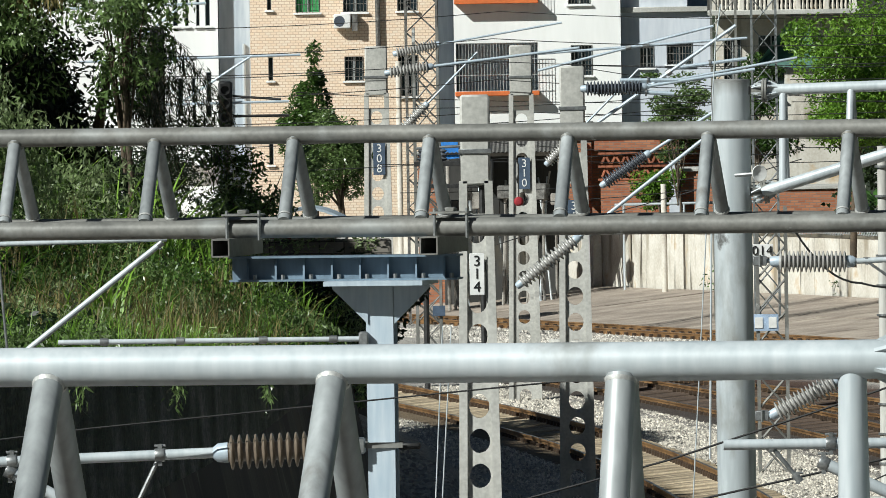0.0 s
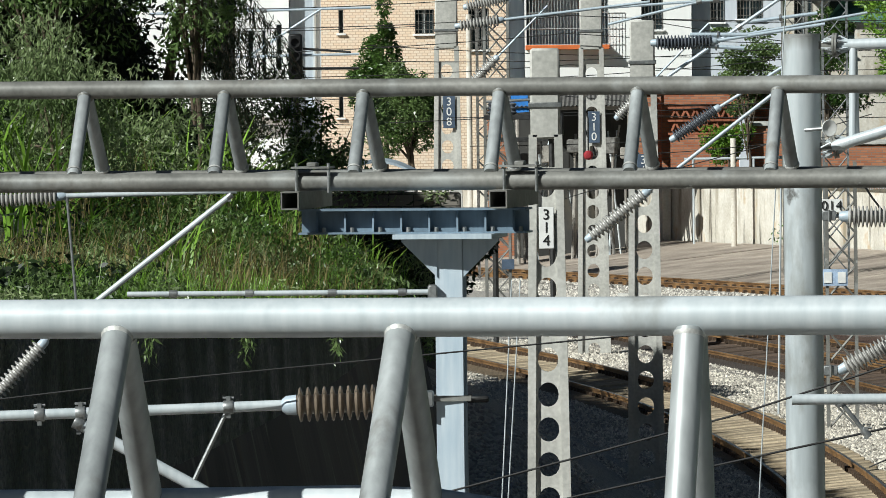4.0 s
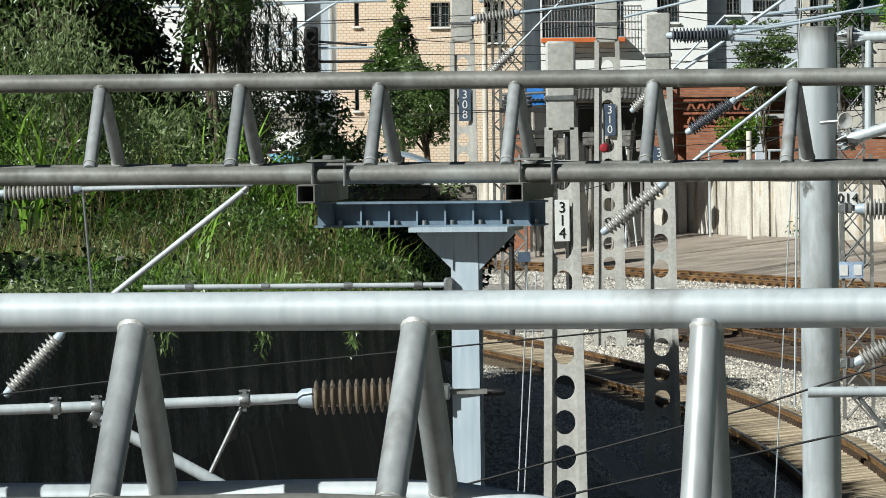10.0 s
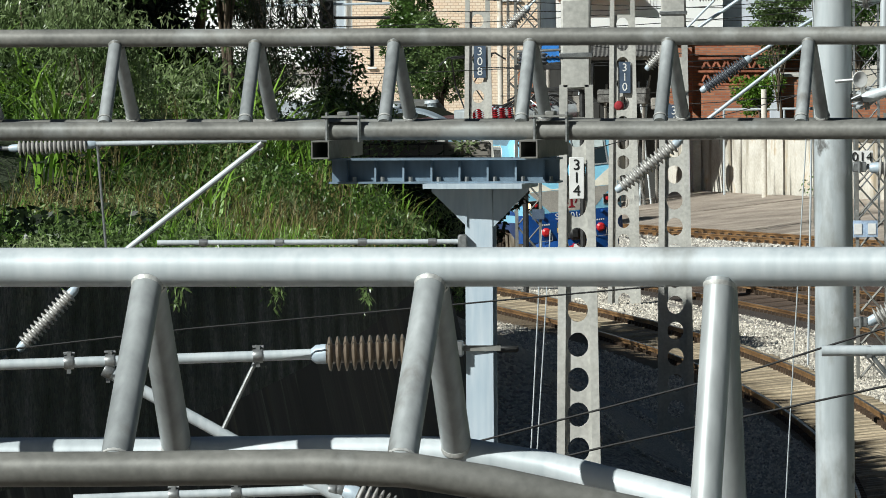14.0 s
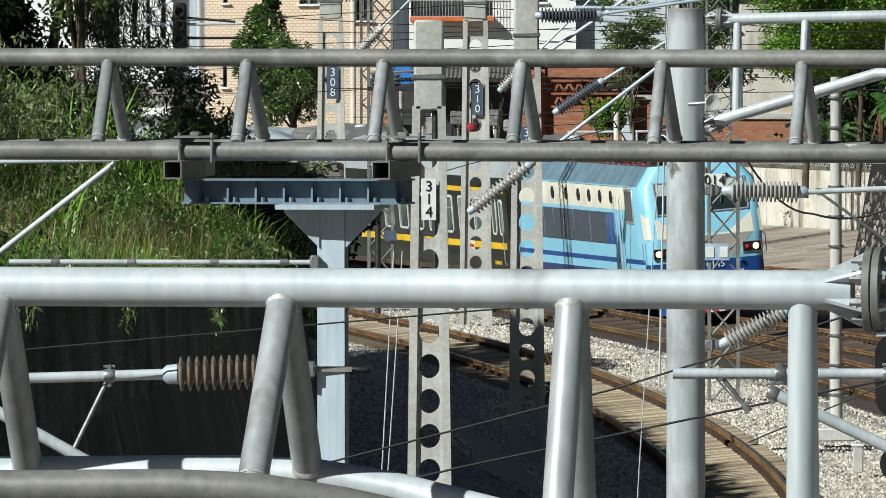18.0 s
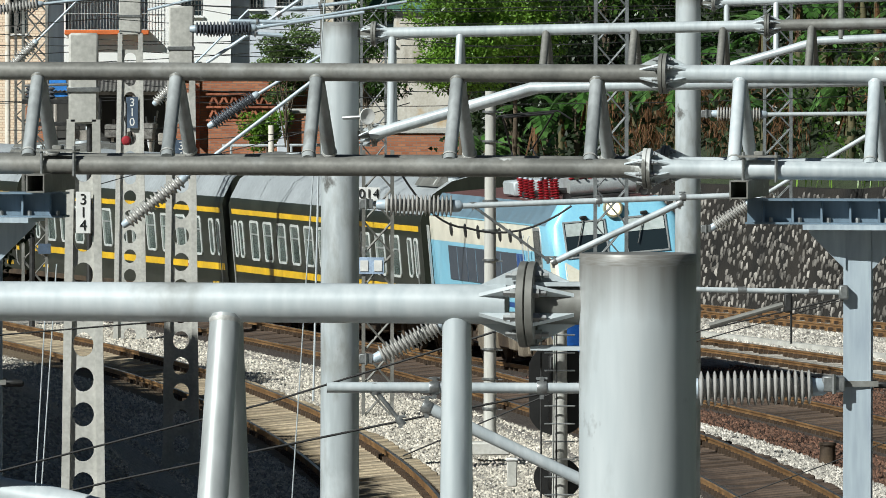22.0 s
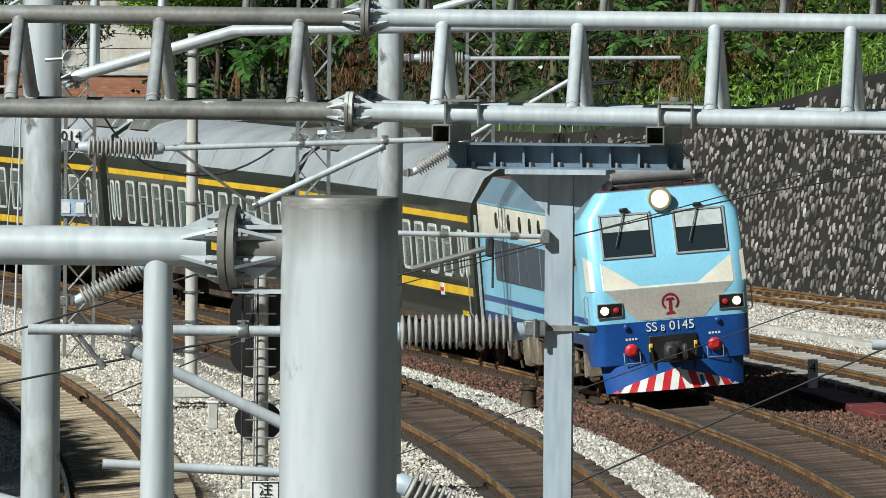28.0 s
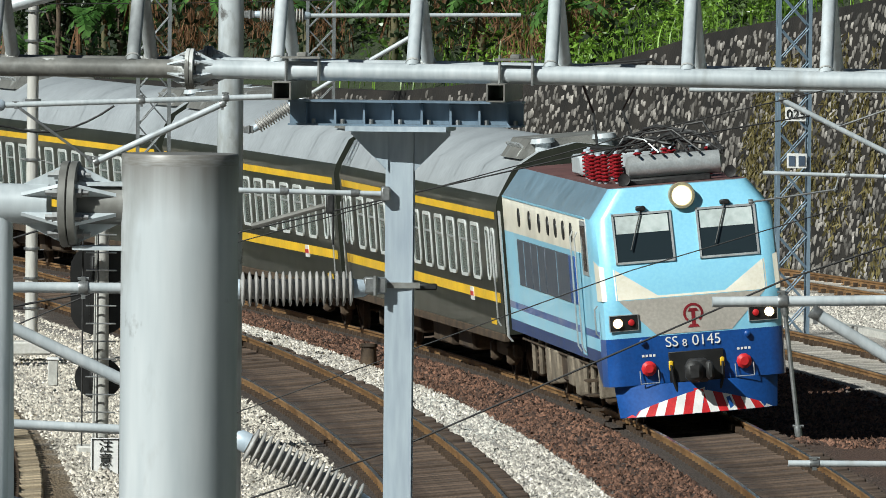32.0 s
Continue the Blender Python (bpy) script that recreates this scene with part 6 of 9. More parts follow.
lattice("lattice_tower", "tall grey lattice tower", 1.85, 400, -0.8, 13.0, 0.75, bay=0.9)
lattice("lattice_tower", "tall grey lattice tower", 3.1, 402, -0.8, 13.0, 0.75, bay=0.9, mt=DULLST)


# ---- slim poles, signal, boards by the tracks ----
def slim_pole(x, y, z0, z1, r, label, mt, rungs=True):
    root = thing("slim_pole", (x, y, z0), label, "pole", "slim poles")
    part("shaft", Shape().tube([(x, y, z0), (x, y, z1)], [r * 1.1, r * 0.9], 16), mt, root)
    part("plinth", Shape().box((x, y, z0 - 0.02), (0.75, 0.75, 0.24), bevel=0.03), CONC, root)
    if rungs:
        k = z0 + 0.7
        while k < z1 - 0.3:
            part("band", Shape().tube([(x, y, k), (x, y, k + 0.04)], r * 1.35, 12).tube([(x + r, y - 0.05, k), (x + r + 0.12, y - 0.05, k)], 0.012, 6), STEEL, root)
            k += 0.55
    return root


slim_pole(4.02, 240.6, 0.0, 6.6, 0.11, "pale slim pole with climbing bands", mat("pale_concrete_pole", (0.55, 0.54, 0.50), 0.7, 0, scale=2, fine=20, var=0.15, bump=0.1, streak=True))
sp = slim_pole(4.53, 205.0, -0.2, 3.5, 0.12, "grey signal mast with ladder and round black signal backs", CONC, False)
for sg in (-1, 1):
    part("ladder_rail", Shape().tube([(4.53 - 0.12 + sg * 0.12 - 0.06, 204.75, -0.1), (4.53 - 0.12 + sg * 0.12 - 0.06, 204.75, 3.45)], 0.016, 6), DARKST, sp)
for k in range(12):
    part("rung", Shape().tube([(4.28, 204.75, 0.15 + k * 0.28), (4.76, 204.75, 0.15 + k * 0.28)], 0.014, 6), STEEL, sp)
for zc, rr_, hh in ((2.35, 0.40, 0.65), (0.95, 0.33, 0.0)):
    poly = []
    for k in range(24):
        t = 2 * math.pi * k / 24
        poly.append((4.5 + 0.0 + math.cos(t) * rr_ * 1.15, zc + math.sin(t) * rr_ + (hh / 2 if math.sin(t) > 0 else -hh / 2)))
    part("signal_back", Shape().prism(poly, "y", 205.22, 205.3), BLACK, sp, "black oval signal back plate")
    part("signal_head", Shape().box((4.5, 205.1, zc), (0.3, 0.24, rr_ * 1.2 + hh), bevel=0.04), BLACK, sp)
bd = thing("lineside_board", (4.49, 199.5, -0.35), "white upright board with four black characters on a post", "sign board")
part("board", Shape().box((4.49, 199.4, -0.22), (0.46, 0.03, 1.0), bevel=0.006), WHITEP, bd)
part("board_rim", Shape().box((4.49, 199.38, 0.26), (0.42, 0.012, 0.015)).box((4.29, 199.38, -0.2), (0.015, 0.012, 0.94)).box((4.69, 199.38, -0.2), (0.015, 0.012, 0.94)), BLACK, bd)
for k, ch in enumerate("注意站界"):
    words(ch, 0.22, Matrix.Translation((4.49, 199.37, 0.15 - 0.22 * k)) @ Matrix.Rotation(radians(90), 4, "X"), BLACK, bd, "character")
part("post", Shape().tube([(4.49, 199.5, -1.0), (4.49, 199.5, 0.25)], 0.04, 8), STEEL, bd)
for x, y, z, ch in ((16.21, 250.6, -0.3, "4"), (14.4, 268.5, -0.42, "")):
    mk = thing("distance_post", (x, y, z), "small white marker post beside the track", "marker post", "marker posts")
    part("post", Shape().box((x, y, z + 0.24), (0.19, 0.12, 0.62), bevel=0.012), WHITEP, mk)
    if ch:
        words(ch, 0.26, Matrix.Translation((x, y - 0.066, z + 0.38)) @ Matrix.Rotation(radians(90), 4, "X"), BLACK, mk, "digit")
mk = thing("marker_stub", (4.2, 228.0, -0.1), "small grey concrete marker with a cap", "marker post", "marker posts")
part("post", Shape().box((4.2, 228.0, 0.05), (0.18, 0.16, 0.46), bevel=0.02), CONC, mk)
part("cap", Shape().box((4.2, 228.0, 0.3), (0.22, 0.2, 0.05), bevel=0.015), WHITEP, mk)
for x, y in ((10.3, 241.0), (8.2, 262.0)):
    st = thing("concrete_stub", (x, y, -0.3), "short round rusty stub in the ballast", "stub", "ballast stubs")
    part("stub", Shape().lathe((x, y, -0.35), (x, y, 5), [(0, 0.16), (0.36, 0.14), (0.38, 0.17), (0.43, 0.16)], 12), GRIME, st)
rd = thing("cable_cover", (16.5, 241.0, -0.45), "dull red steel cover plates beside the track", "cover plate")
for k in range(3):
    s_ = 54.0 - k * 4.0
    p = on_curve(701.4, s_, -0.34)
    part("plate", Shape().box(p, (0.8, 3.8, 0.14), rz=s_ / 701.4, bevel=0.02), mat("dull_red_plate", (0.16, 0.03, 0.03), 0.7, 0, scale=2, fine=20, var=0.3), rd)


# ---- wires ----
def wire(pts, r, label, sag=0.0, mt=WIRE):
    p = [Vector(q) for q in pts]
    out = []
    for a, b in zip(p, p[1:]):
        for k in range(8):
            f = k / 8
            q = a.lerp(b, f)
            q.z -= sag * 4 * f * (1 - f)
            out.append(q)
    out.append(p[-1])
    ob = part("overhead_wire", Shape().tube(out, r, 6), mt, None)
    return tagged(ob, label, "wire", "overhead wires")


wire([(-5.5, 80, 6.86), (-3.56, 80, 7.07), (-0.85, 80, 7.30), (1.2, 80, 7.45)], 0.006, "thin black overhead catenary wire")
wire([(-2.6, 80, 6.2), (-1.76, 80, 6.37), (-0.01, 80, 6.82), (0.92, 80, 7.11), (1.6, 80, 7.33)], 0.0075, "thin black overhead catenary wire")
wire([(-1.7, 80, 6.16), (-0.99, 80, 6.33), (0.92, 80, 6.73), (2.6, 80, 7.05)], 0.008, "thin black overhead catenary wire")
wire([(1.2, 120, 4.83), (3.95, 120, 5.99), (7.29, 120, 6.77), (9.2, 120, 7.1)], 0.008, "thin black overhead catenary wire")
wire([(2.6, 100, 4.3), (4.48, 100, 4.95), (7.48, 100, 6.28), (8.6, 100, 6.66)], 0.0085, "thin black overhead catenary wire")
wire([(4.0, 150, 4.66), (6.91, 150, 5.49), (9.44, 150, 6.19), (12, 150, 6.8)], 0.0075, "thin black overhead catenary wire")
wire([(4.5, 150, 2.8), (5.81, 150, 3.28), (9.45, 150, 4.62), (12, 150, 5.4)], 0.0075, "thin black overhead catenary wire")
wire([(-4.6, 190, 5.3), (-2.2, 190, 6.0), (0.2, 190, 6.6), (2.0, 190, 7.1)], 0.008, "thin black overhead catenary wire")
wire([(2.3, 235, 5.2), (3.5, 235, 4.2), (5.4, 235, 4.6)], 0.022, "slack black hanging feeder cable", 0.25)
for x0, z0, x1, z1 in ((-9.0, 7.1, 2.5, 6.7), (-8.5, 6.7, 1.0, 6.9), (-6.0, 6.2, 4.5, 7.0), (-5.0, 5.9, 3.0, 5.4), (-7.0, 5.3, 2.0, 5.7), (-2.0, 7.6, 6.0, 6.6), (-6.5, 4.6, 2.5, 5.0), (-4.0, 4.3, 3.5, 4.9)):
    wire([(x0, 318, z0), (x1, 318, z1)], 0.011, "thin dark wire strung over the yards", 0.12)
wire([(-1.56, 90, 7.4), (-1.66, 90, 5.6)], 0.005, "thin pale hanging cord", 0, GALV)
wire([(-1.50, 90, 7.4), (-1.62, 90, 5.6)], 0.005, "thin pale hanging cord", 0, GALV)
wire([(0.40, 90, 9.6), (0.36, 90, 9.34), (0.14, 90, 5.89), (0.10, 90, 5.2)], 0.005, "thin pale hanging cord", 0, GALV)
wire([(0.45, 129, 7.3), (0.40, 129, 5.0)], 0.012, "pale cord along a pillar", 0, GALV)
for k, (z, y) in enumerate(((7.9, 300), (8.3, 305), (7.2, 310), (6.6, 315), (8.9, 320), (6.0, 312), (5.4, 318), (7.6, 330))):
    wire([(-14, y, z - 0.2), (-4, y, z + 0.1 * (k % 3)), (6, y, z - 0.15), (20, y, z + 0.4)], 0.011, "thin dark overhead line wire", 0.12)
for k in range(7):
    z = 6.2 + 0.5 * k
    wire([(3, 300 + 3 * k, z - 0.4), (12, 300 + 3 * k, z), (26, 300 + 3 * k, z + 0.5)], 0.011, "thin dark overhead line wire", 0.15)


# ---- far cantilevers round the concrete masts ----
def far_arm(p0, p1, p2, r_ins, sheds, mt=PORC, r=0.027):
    root = thing("cantilever", p0, "steel tube arm with ribbed insulator by concrete masts", "cantilever", "catenary cantilevers")
    insulator(root, p0, p1, r_ins, sheds, mt)
    part("arm_tube", Shape().tube([p1, p2], r, 10), PALEST, root)


DARKP = mat("dark_glazed_porcelain", (0.10, 0.11, 0.13), 0.25, 0, bump=0.02, coat=0.4)
far_arm((-1.95, 174.3, 5.72), (-1.23, 174.3, 6.28), (0.9, 174.3, 7.9), 0.12, 12)
far_arm((-0.93, 200, 6.63), (-0.3, 200, 7.05), (1.4, 200, 8.1), 0.12, 13, DARKP)
far_arm((-1.2, 200, 8.09), (-0.35, 200, 8.1), (1.4, 200, 8.35), 0.13, 13, DARKP)
far_arm((-1.2, 233.9, 7.75), (-0.7, 233.9, 7.78), (2.4, 233.9, 8.3), 0.12, 8, DARKP)
far_arm((-4.9, 232, 8.16), (-4.2, 232, 8.25), (-1.5, 232, 8.55), 0.12, 10)
far_arm((-6.6, 320.9, 6.0), (-5.9, 320.9, 6.7), (-4.6, 320.9, 8.0), 0.17, 11)
far_arm((-2.8, 310, 5.4), (-2.2, 310, 6.0), (-0.6, 310, 7.6), 0.16, 11)
far_arm((-6.6, 320.9, 8.0), (-5.6, 320.9, 8.2), (-2.5, 320.9, 8.7), 0.16, 12)
for a, b in (((-3.0, 310, 7.6), (1.2, 310, 8.6)), ((-3.0, 310, 8.0), (2.0, 310, 8.3)), ((-1.2, 233, 7.2), (1.3, 233, 8.9)), ((0.2, 200, 8.2), (-0.68, 200, 8.21)), ((0.15, 200, 7.99), (-0.68, 200, 8.05)), ((0.7, 234, 7.95), (-0.6, 234, 7.9)), ((1.5, 234, 8.3), (0.2, 234, 8.15)), ((-1.3, 300, 4.2), (6.0, 300, 4.25)),
             ((-14.5, 322, 7.9), (-9.0, 322, 8.0)), ((-13.5, 322, 6.8), (-9.3, 322, 6.85)), ((-12.0, 322, 6.85), (-10.2, 322, 8.0)), ((-15.6, 330, 9.2), (-11.6, 330, 9.3)), ((-13.6, 330, 8.2), (-12.2, 330, 9.25))):
    tb = thing("support_tube", a, "thin galvanised support tube", "steel tube", "far support tubes")
    part("tube", Shape().tube([a, b], 0.032, 8), PALEST, tb)
    part("collar", Shape().tube([Vector(a).lerp(Vector(b), 0.5), Vector(a).lerp(Vector(b), 0.53)], 0.06, 8), STEEL, tb)
for x, z0, z1 in ((-12.55, 2, 8.0),):
    pm = thing("concrete_post", (x, 322, 1.5), "plain dark concrete post with fittings", "post", "plain posts")
    part("shaft", Shape().box((x, 322, (z0 + z1) / 2), (0.34, 0.3, z1 - z0 + 1.5), bevel=0.03), CONC if x > -11 else DARKST, pm)
    part("insulator_pin", Shape().lathe((x, 321.7, z1), (x, 321.7, 20), [(0, 0.06), (0.1, 0.12), (0.14, 0.06), (0.24, 0.12), (0.28, 0.06), (0.4, 0.1)], 10), DARKP, pm)


bx = thing("signal_box", (-10.88, 322, 1.5), "black upright signal box on a thin pole", "signal")
part("pole", Shape().tube([(-10.88, 322, 1.2), (-10.88, 322, 6.3)], 0.06, 10), DARKST, bx)
part("case", Shape().box((-10.88, 322, 6.8), (0.34, 0.3, 1.14), bevel=0.05), BLACK, bx)
for k in range(3):
    part("hood", Shape().lathe((-10.88, 321.84, 7.15 - 0.34 * k), (-10.88, 320, 7.15 - 0.34 * k), [(0, 0.12), (0.12, 0.125), (0.12, 0.11), (0.02, 0.1)], 14), BLACK, bx)
part("bracket", Shape().tube([(-10.7, 322, 6.5), (-9.3, 322, 6.5)], 0.035, 8).tube([(-10.7, 322, 7.0), (-9.5, 322, 6.9)], 0.03, 8), DARKST, bx)


# ---- switchgear and clutter among the concrete masts ----
sg_ = thing("switchgear", (-5.2, 318, 4.6), "dark disconnector switch on a steel frame between masts", "switchgear")
part("frame", Shape().box((-5.2, 318, 5.3), (1.9, 0.3, 0.12), bevel=0.01).box((-5.2, 318, 4.75), (1.7, 0.25, 0.1), bevel=0.01), DARKST, sg_)
for k in range(4):
    x = -5.95 + 0.5 * k
    part("post_insulator", Shape().lathe((x, 318, 5.36), (x, 318, 20), [(0, 0.06), (0.06, 0.13), (0.1, 0.06), (0.16, 0.13), (0.2, 0.06), (0.26, 0.12), (0.3, 0.05)], 10), DARKP, sg_)
part("leg", Shape().tube([(-5.9, 318, -0.6), (-5.9, 318, 5.3)], 0.07, 8), DARKST, sg_)
part("leg", Shape().tube([(-4.5, 318, -0.6), (-4.5, 318, 5.3)], 0.07, 8), DARKST, sg_)
part("drive_box", Shape().box((-4.45, 317.7, 5.1), (0.5, 0.35, 0.55), bevel=0.03), DARKST, sg_)
part("blade", Shape().tube([(-6.1, 318, 5.68), (-4.3, 318, 5.75)], 0.035, 8), STEEL, sg_)
rl = thing("red_lamp", (-3.5, 309, 4.2), "dull red round lamp hung by a concrete mast", "lamp")
part("lens", Shape().lathe((-3.5, 309.1, 4.5), (-3.5, 300, 4.5), [(0, 0.0), (0.01, 0.10), (0.08, 0.115), (0.13, 0.07), (0.14, 0.0)], 16), mat("dull_red_lens", (0.32, 0.03, 0.04), 0.4, 0, bump=0), rl)
part("hanger", Shape().tube([(-3.5, 309.1, 4.5), (-3.5, 309.1, 5.4)], 0.02, 6), DARKST, rl)
ds = thing("dish_lamp", (0.95, 129.7, 7.8), "white round reflector fixed to a pillar", "reflector")
part("dish", Shape().lathe((0.92, 129.75, 7.82), (2.1, 127.5, 7.82), [(0, 0.02), (0.015, 0.065), (0.04, 0.085), (0.045, 0.08), (0.03, 0.03)], 20), WHITEP, ds)
part("arm", Shape().tube([(0.7, 129.9, 7.8), (0.95, 129.75, 7.82)], 0.02, 8), STEEL, ds)


# ---- houses behind the boundary wall ----
def tile_material(name, ca, cb, cm, bw, bh, rough, soil):
    m = bpy.data.materials.new(name)
    m.use_nodes = True
    n, ln = m.node_tree.nodes, m.node_tree.links
    b = n["Principled BSDF"]
    b.inputs["Roughness"].default_value = rough
    tc = n.new("ShaderNodeTexCoord")
    mp = n.new("ShaderNodeMapping")
    mp.inputs["Rotation"].default_value = (radians(90), 0, 0)
    ln.new(tc.outputs["Object"], mp.inputs[0])
    br = n.new("ShaderNodeTexBrick")
    br.inputs["Scale"].default_value = 1.0
    br.inputs["Brick Width"].default_value, br.inputs["Row Height"].default_value = bw, bh
    br.inputs["Mortar Size"].default_value = 0.012
    br.inputs["Color1"].default_value, br.inputs["Color2"].default_value = (*ca, 1), (*cb, 1)
    br.inputs["Mortar"].default_value = (*cm, 1)
    ln.new(mp.outputs[0], br.inputs["Vector"])
    ns = n.new("ShaderNodeTexNoise")
    ns.inputs["Scale"].default_value = 0.7
    mx = n.new("ShaderNodeMix")
    mx.data_type, mx.blend_type = "RGBA", "MULTIPLY"
    mx.inputs["Factor"].default_value = soil
    ln.new(br.outputs[0], mx.inputs["A"])
    ln.new(ns.outputs[0], mx.inputs["B"])
    ln.new(mx.outputs["Result"], b.inputs["Base Color"])
    bp = n.new("ShaderNodeBump")
    bp.inputs["Strength"].default_value, bp.inputs["Distance"].default_value = 0.4, 0.01
    ln.new(br.outputs["Fac"], bp.inputs["Height"])
    bp.invert = True
    ln.new(bp.outputs[0], b.inputs["Normal"])
    return m


PEACH = tile_material("peach_wall_tiles", (0.93, 0.73, 0.54), (0.95, 0.81, 0.65), (0.66, 0.47, 0.33), 0.2, 0.1, 0.45, 0.12)
WHITEW = mat("white_house_render", (0.90, 0.90, 0.88), 0.8, 0, scale=0.5, fine=8, var=0.08, bump=0.1, streak=True)
# White render in a blue-grey tone that paints sides turned from the sun.
BLUEW = mat("shade_blue_white_render", (0.48, 0.54, 0.60), 0.8, 0, scale=0.5, fine=8, var=0.1, bump=0.1, streak=True)
# Lighter version of the same shade tone on white render.
PALEW = mat("shade_lilac_render", (0.63, 0.67, 0.73), 0.8, 0, scale=0.5, fine=8, var=0.1, bump=0.1, streak=True)
BRICKP = mat("red_brick", (0.28, 0.085, 0.045), 0.85, 0, col2=(0.42, 0.16, 0.085), scale=2.0, fine=20, var=0.3, bump=0.4, dist=0.01, rand=0.3)
BRICK = tile_material("red_brickwork", (0.40, 0.13, 0.06), (0.58, 0.24, 0.12), (0.30, 0.21, 0.16), 0.25, 0.085, 0.85, 0.35)
ORANGE = mat("orange_ledge", (0.65, 0.16, 0.04), 0.7, 0, scale=2, fine=20, var=0.15)
CURTG = mat("green_curtain", (0.05, 0.30, 0.09), 0.8, 0, scale=3, fine=15, var=0.3)


def facade(root, x0, x1, z0, z1, y, wins, mt, name="wall"):
    """A front wall with openings cut through; wins holds (x0, x1, z0, z1)."""
    xs = sorted({x0, x1, *[w[0] for w in wins], *[w[1] for w in wins]})
    zs = sorted({z0, z1, *[w[2] for w in wins], *[w[3] for w in wins]})
    sh = Shape()
    for a, b in zip(xs, xs[1:]):
        for c, d in zip(zs, zs[1:]):
            if any(w[0] <= a and b <= w[1] and w[2] <= c and d <= w[3] for w in wins):
                continue
            sh.add([(a, y, c), (b, y, c), (b, y, d), (a, y, d)], [(0, 1, 2, 3)])
    for a, b, c, d in wins:
        q = [(a, c), (b, c), (b, d), (a, d)]
        for (xa, za), (xb, zb) in zip(q, q[1:] + q[:1]):
            sh.add([(xa, y, za), (xb, y, zb), (xb, y + 0.24, zb), (xa, y + 0.24, za)], [(0, 1, 2, 3)])
    me = part(name, sh, mt, root)
    return me


def window(root, w, y, bars=True, pane=None, split=2):
    a, b, c, d = w
    fr = Shape()
    for x in [a + (b - a) * k / split for k in range(split + 1)]:
        fr.box((x, y + 0.14, (c + d) / 2), (0.05, 0.05, d - c))
    for z in (c, d):
        fr.box(((a + b) / 2, y + 0.14, z), (b - a, 0.05, 0.05))
    win = part("window", fr, ALU, root, "barred window in a recess" if bars else "")
    part("pane", Shape().box(((a + b) / 2, y + 0.2, (c + d) / 2), (b - a, 0.02, d - c)), pane or GLASS, win)
    part("sill", Shape().box(((a + b) / 2, y - 0.03, c - 0.04), (b - a + 0.16, 0.16, 0.07), bevel=0.01), WHITEW, win)
    if bars:
        n = max(3, int((b - a) / 0.11))
        for k in range(n + 1):
            part("bar", Shape().tube([(a + (b - a) * k / n, y - 0.02, c), (a + (b - a) * k / n, y - 0.02, d)], 0.012, 4), RUST, win)
        for k in range(3):
            zz = c + (d - c) * (k + 0.5) / 3
            part("bar", Shape().tube([(a, y - 0.02, zz), (b, y - 0.02, zz)], 0.012, 4), RUST, win)


def shell(root, x0, x1, y0, y1, z0, z1, mt, roof=True):
    part("side_wall", Shape().add([(x0, y0, z0), (x0, y1, z0), (x0, y1, z1), (x0, y0, z1)], [(0, 1, 2, 3)]).add([(x0 + 0.24, y0, z0), (x0 + 0.24, y1, z0), (x0 + 0.24, y1, z1), (x0 + 0.24, y0, z1)], [(0, 1, 2, 3)]), mt, root)
    part("side_wall", Shape().box((x1 - 0.12, (y0 + y1) / 2 + 0.13, (z0 + z1) / 2), (0.24, y1 - y0 - 0.26, z1 - z0)), mt, root)
    part("back_wall", Shape().box(((x0 + x1) / 2, y1 + 0.12, (z0 + z1) / 2), (x1 - x0, 0.24, z1 - z0)), mt, root)
    if roof:
        part("roof", Shape().box(((x0 + x1) / 2, (y0 + y1) / 2 + 0.1, z1 + 0.1), (x1 - x0 + 0.3, y1 - y0 + 0.6, 0.2), bevel=0.02), CONC, root)


Y = 470.0
ha = thing("white_house", (-20, Y, -2), "white rendered house with tall slit windows", "house", "houses behind the tracks")
slits = [(-17.75, -17.55, 8.27, 9.96), (-17.3, -17.17, 8.27, 9.68), (-16.9, -16.77, 8.27, 9.68), (-16.57, -16.39, 8.27, 9.96), (-16.57, -16.37, 5.0, 6.6), (-17.1, -16.95, 5.0, 6.4), (-17.6, -17.4, 5.0, 6.4), (-18.9, -18.5, 5.2, 6.4), (-19.2, -18.8, 8.3, 9.9)]
facade(ha, -26, -16.11, -2, 13, Y, slits, WHITEW)
for w in slits:
    window(ha, w, Y, False, split=1)
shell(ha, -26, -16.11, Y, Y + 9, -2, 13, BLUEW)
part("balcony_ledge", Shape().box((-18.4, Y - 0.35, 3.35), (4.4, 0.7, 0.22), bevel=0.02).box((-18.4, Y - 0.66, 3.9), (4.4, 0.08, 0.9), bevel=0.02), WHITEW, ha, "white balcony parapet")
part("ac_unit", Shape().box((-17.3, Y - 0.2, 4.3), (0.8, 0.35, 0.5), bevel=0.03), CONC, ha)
# Stands for the white house's side; its shade is in the blue-grey.
hr = thing("stair_tower", (-15.5, Y + 0.6, -2), "narrow side of the white house, shade put into its blue-grey colour", "house", "houses behind the tracks")
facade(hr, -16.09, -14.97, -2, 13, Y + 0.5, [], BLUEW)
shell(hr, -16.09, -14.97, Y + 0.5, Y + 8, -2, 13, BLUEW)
part("drain_pipe", Shape().tube([(-15.2, Y + 0.4, -2), (-15.2, Y + 0.4, 7.6)], 0.06, 8), GALV, hr)
hp = thing("tiled_house", (-11.5, Y, -2), "peach tiled house with barred windows", "house", "houses behind the tracks")
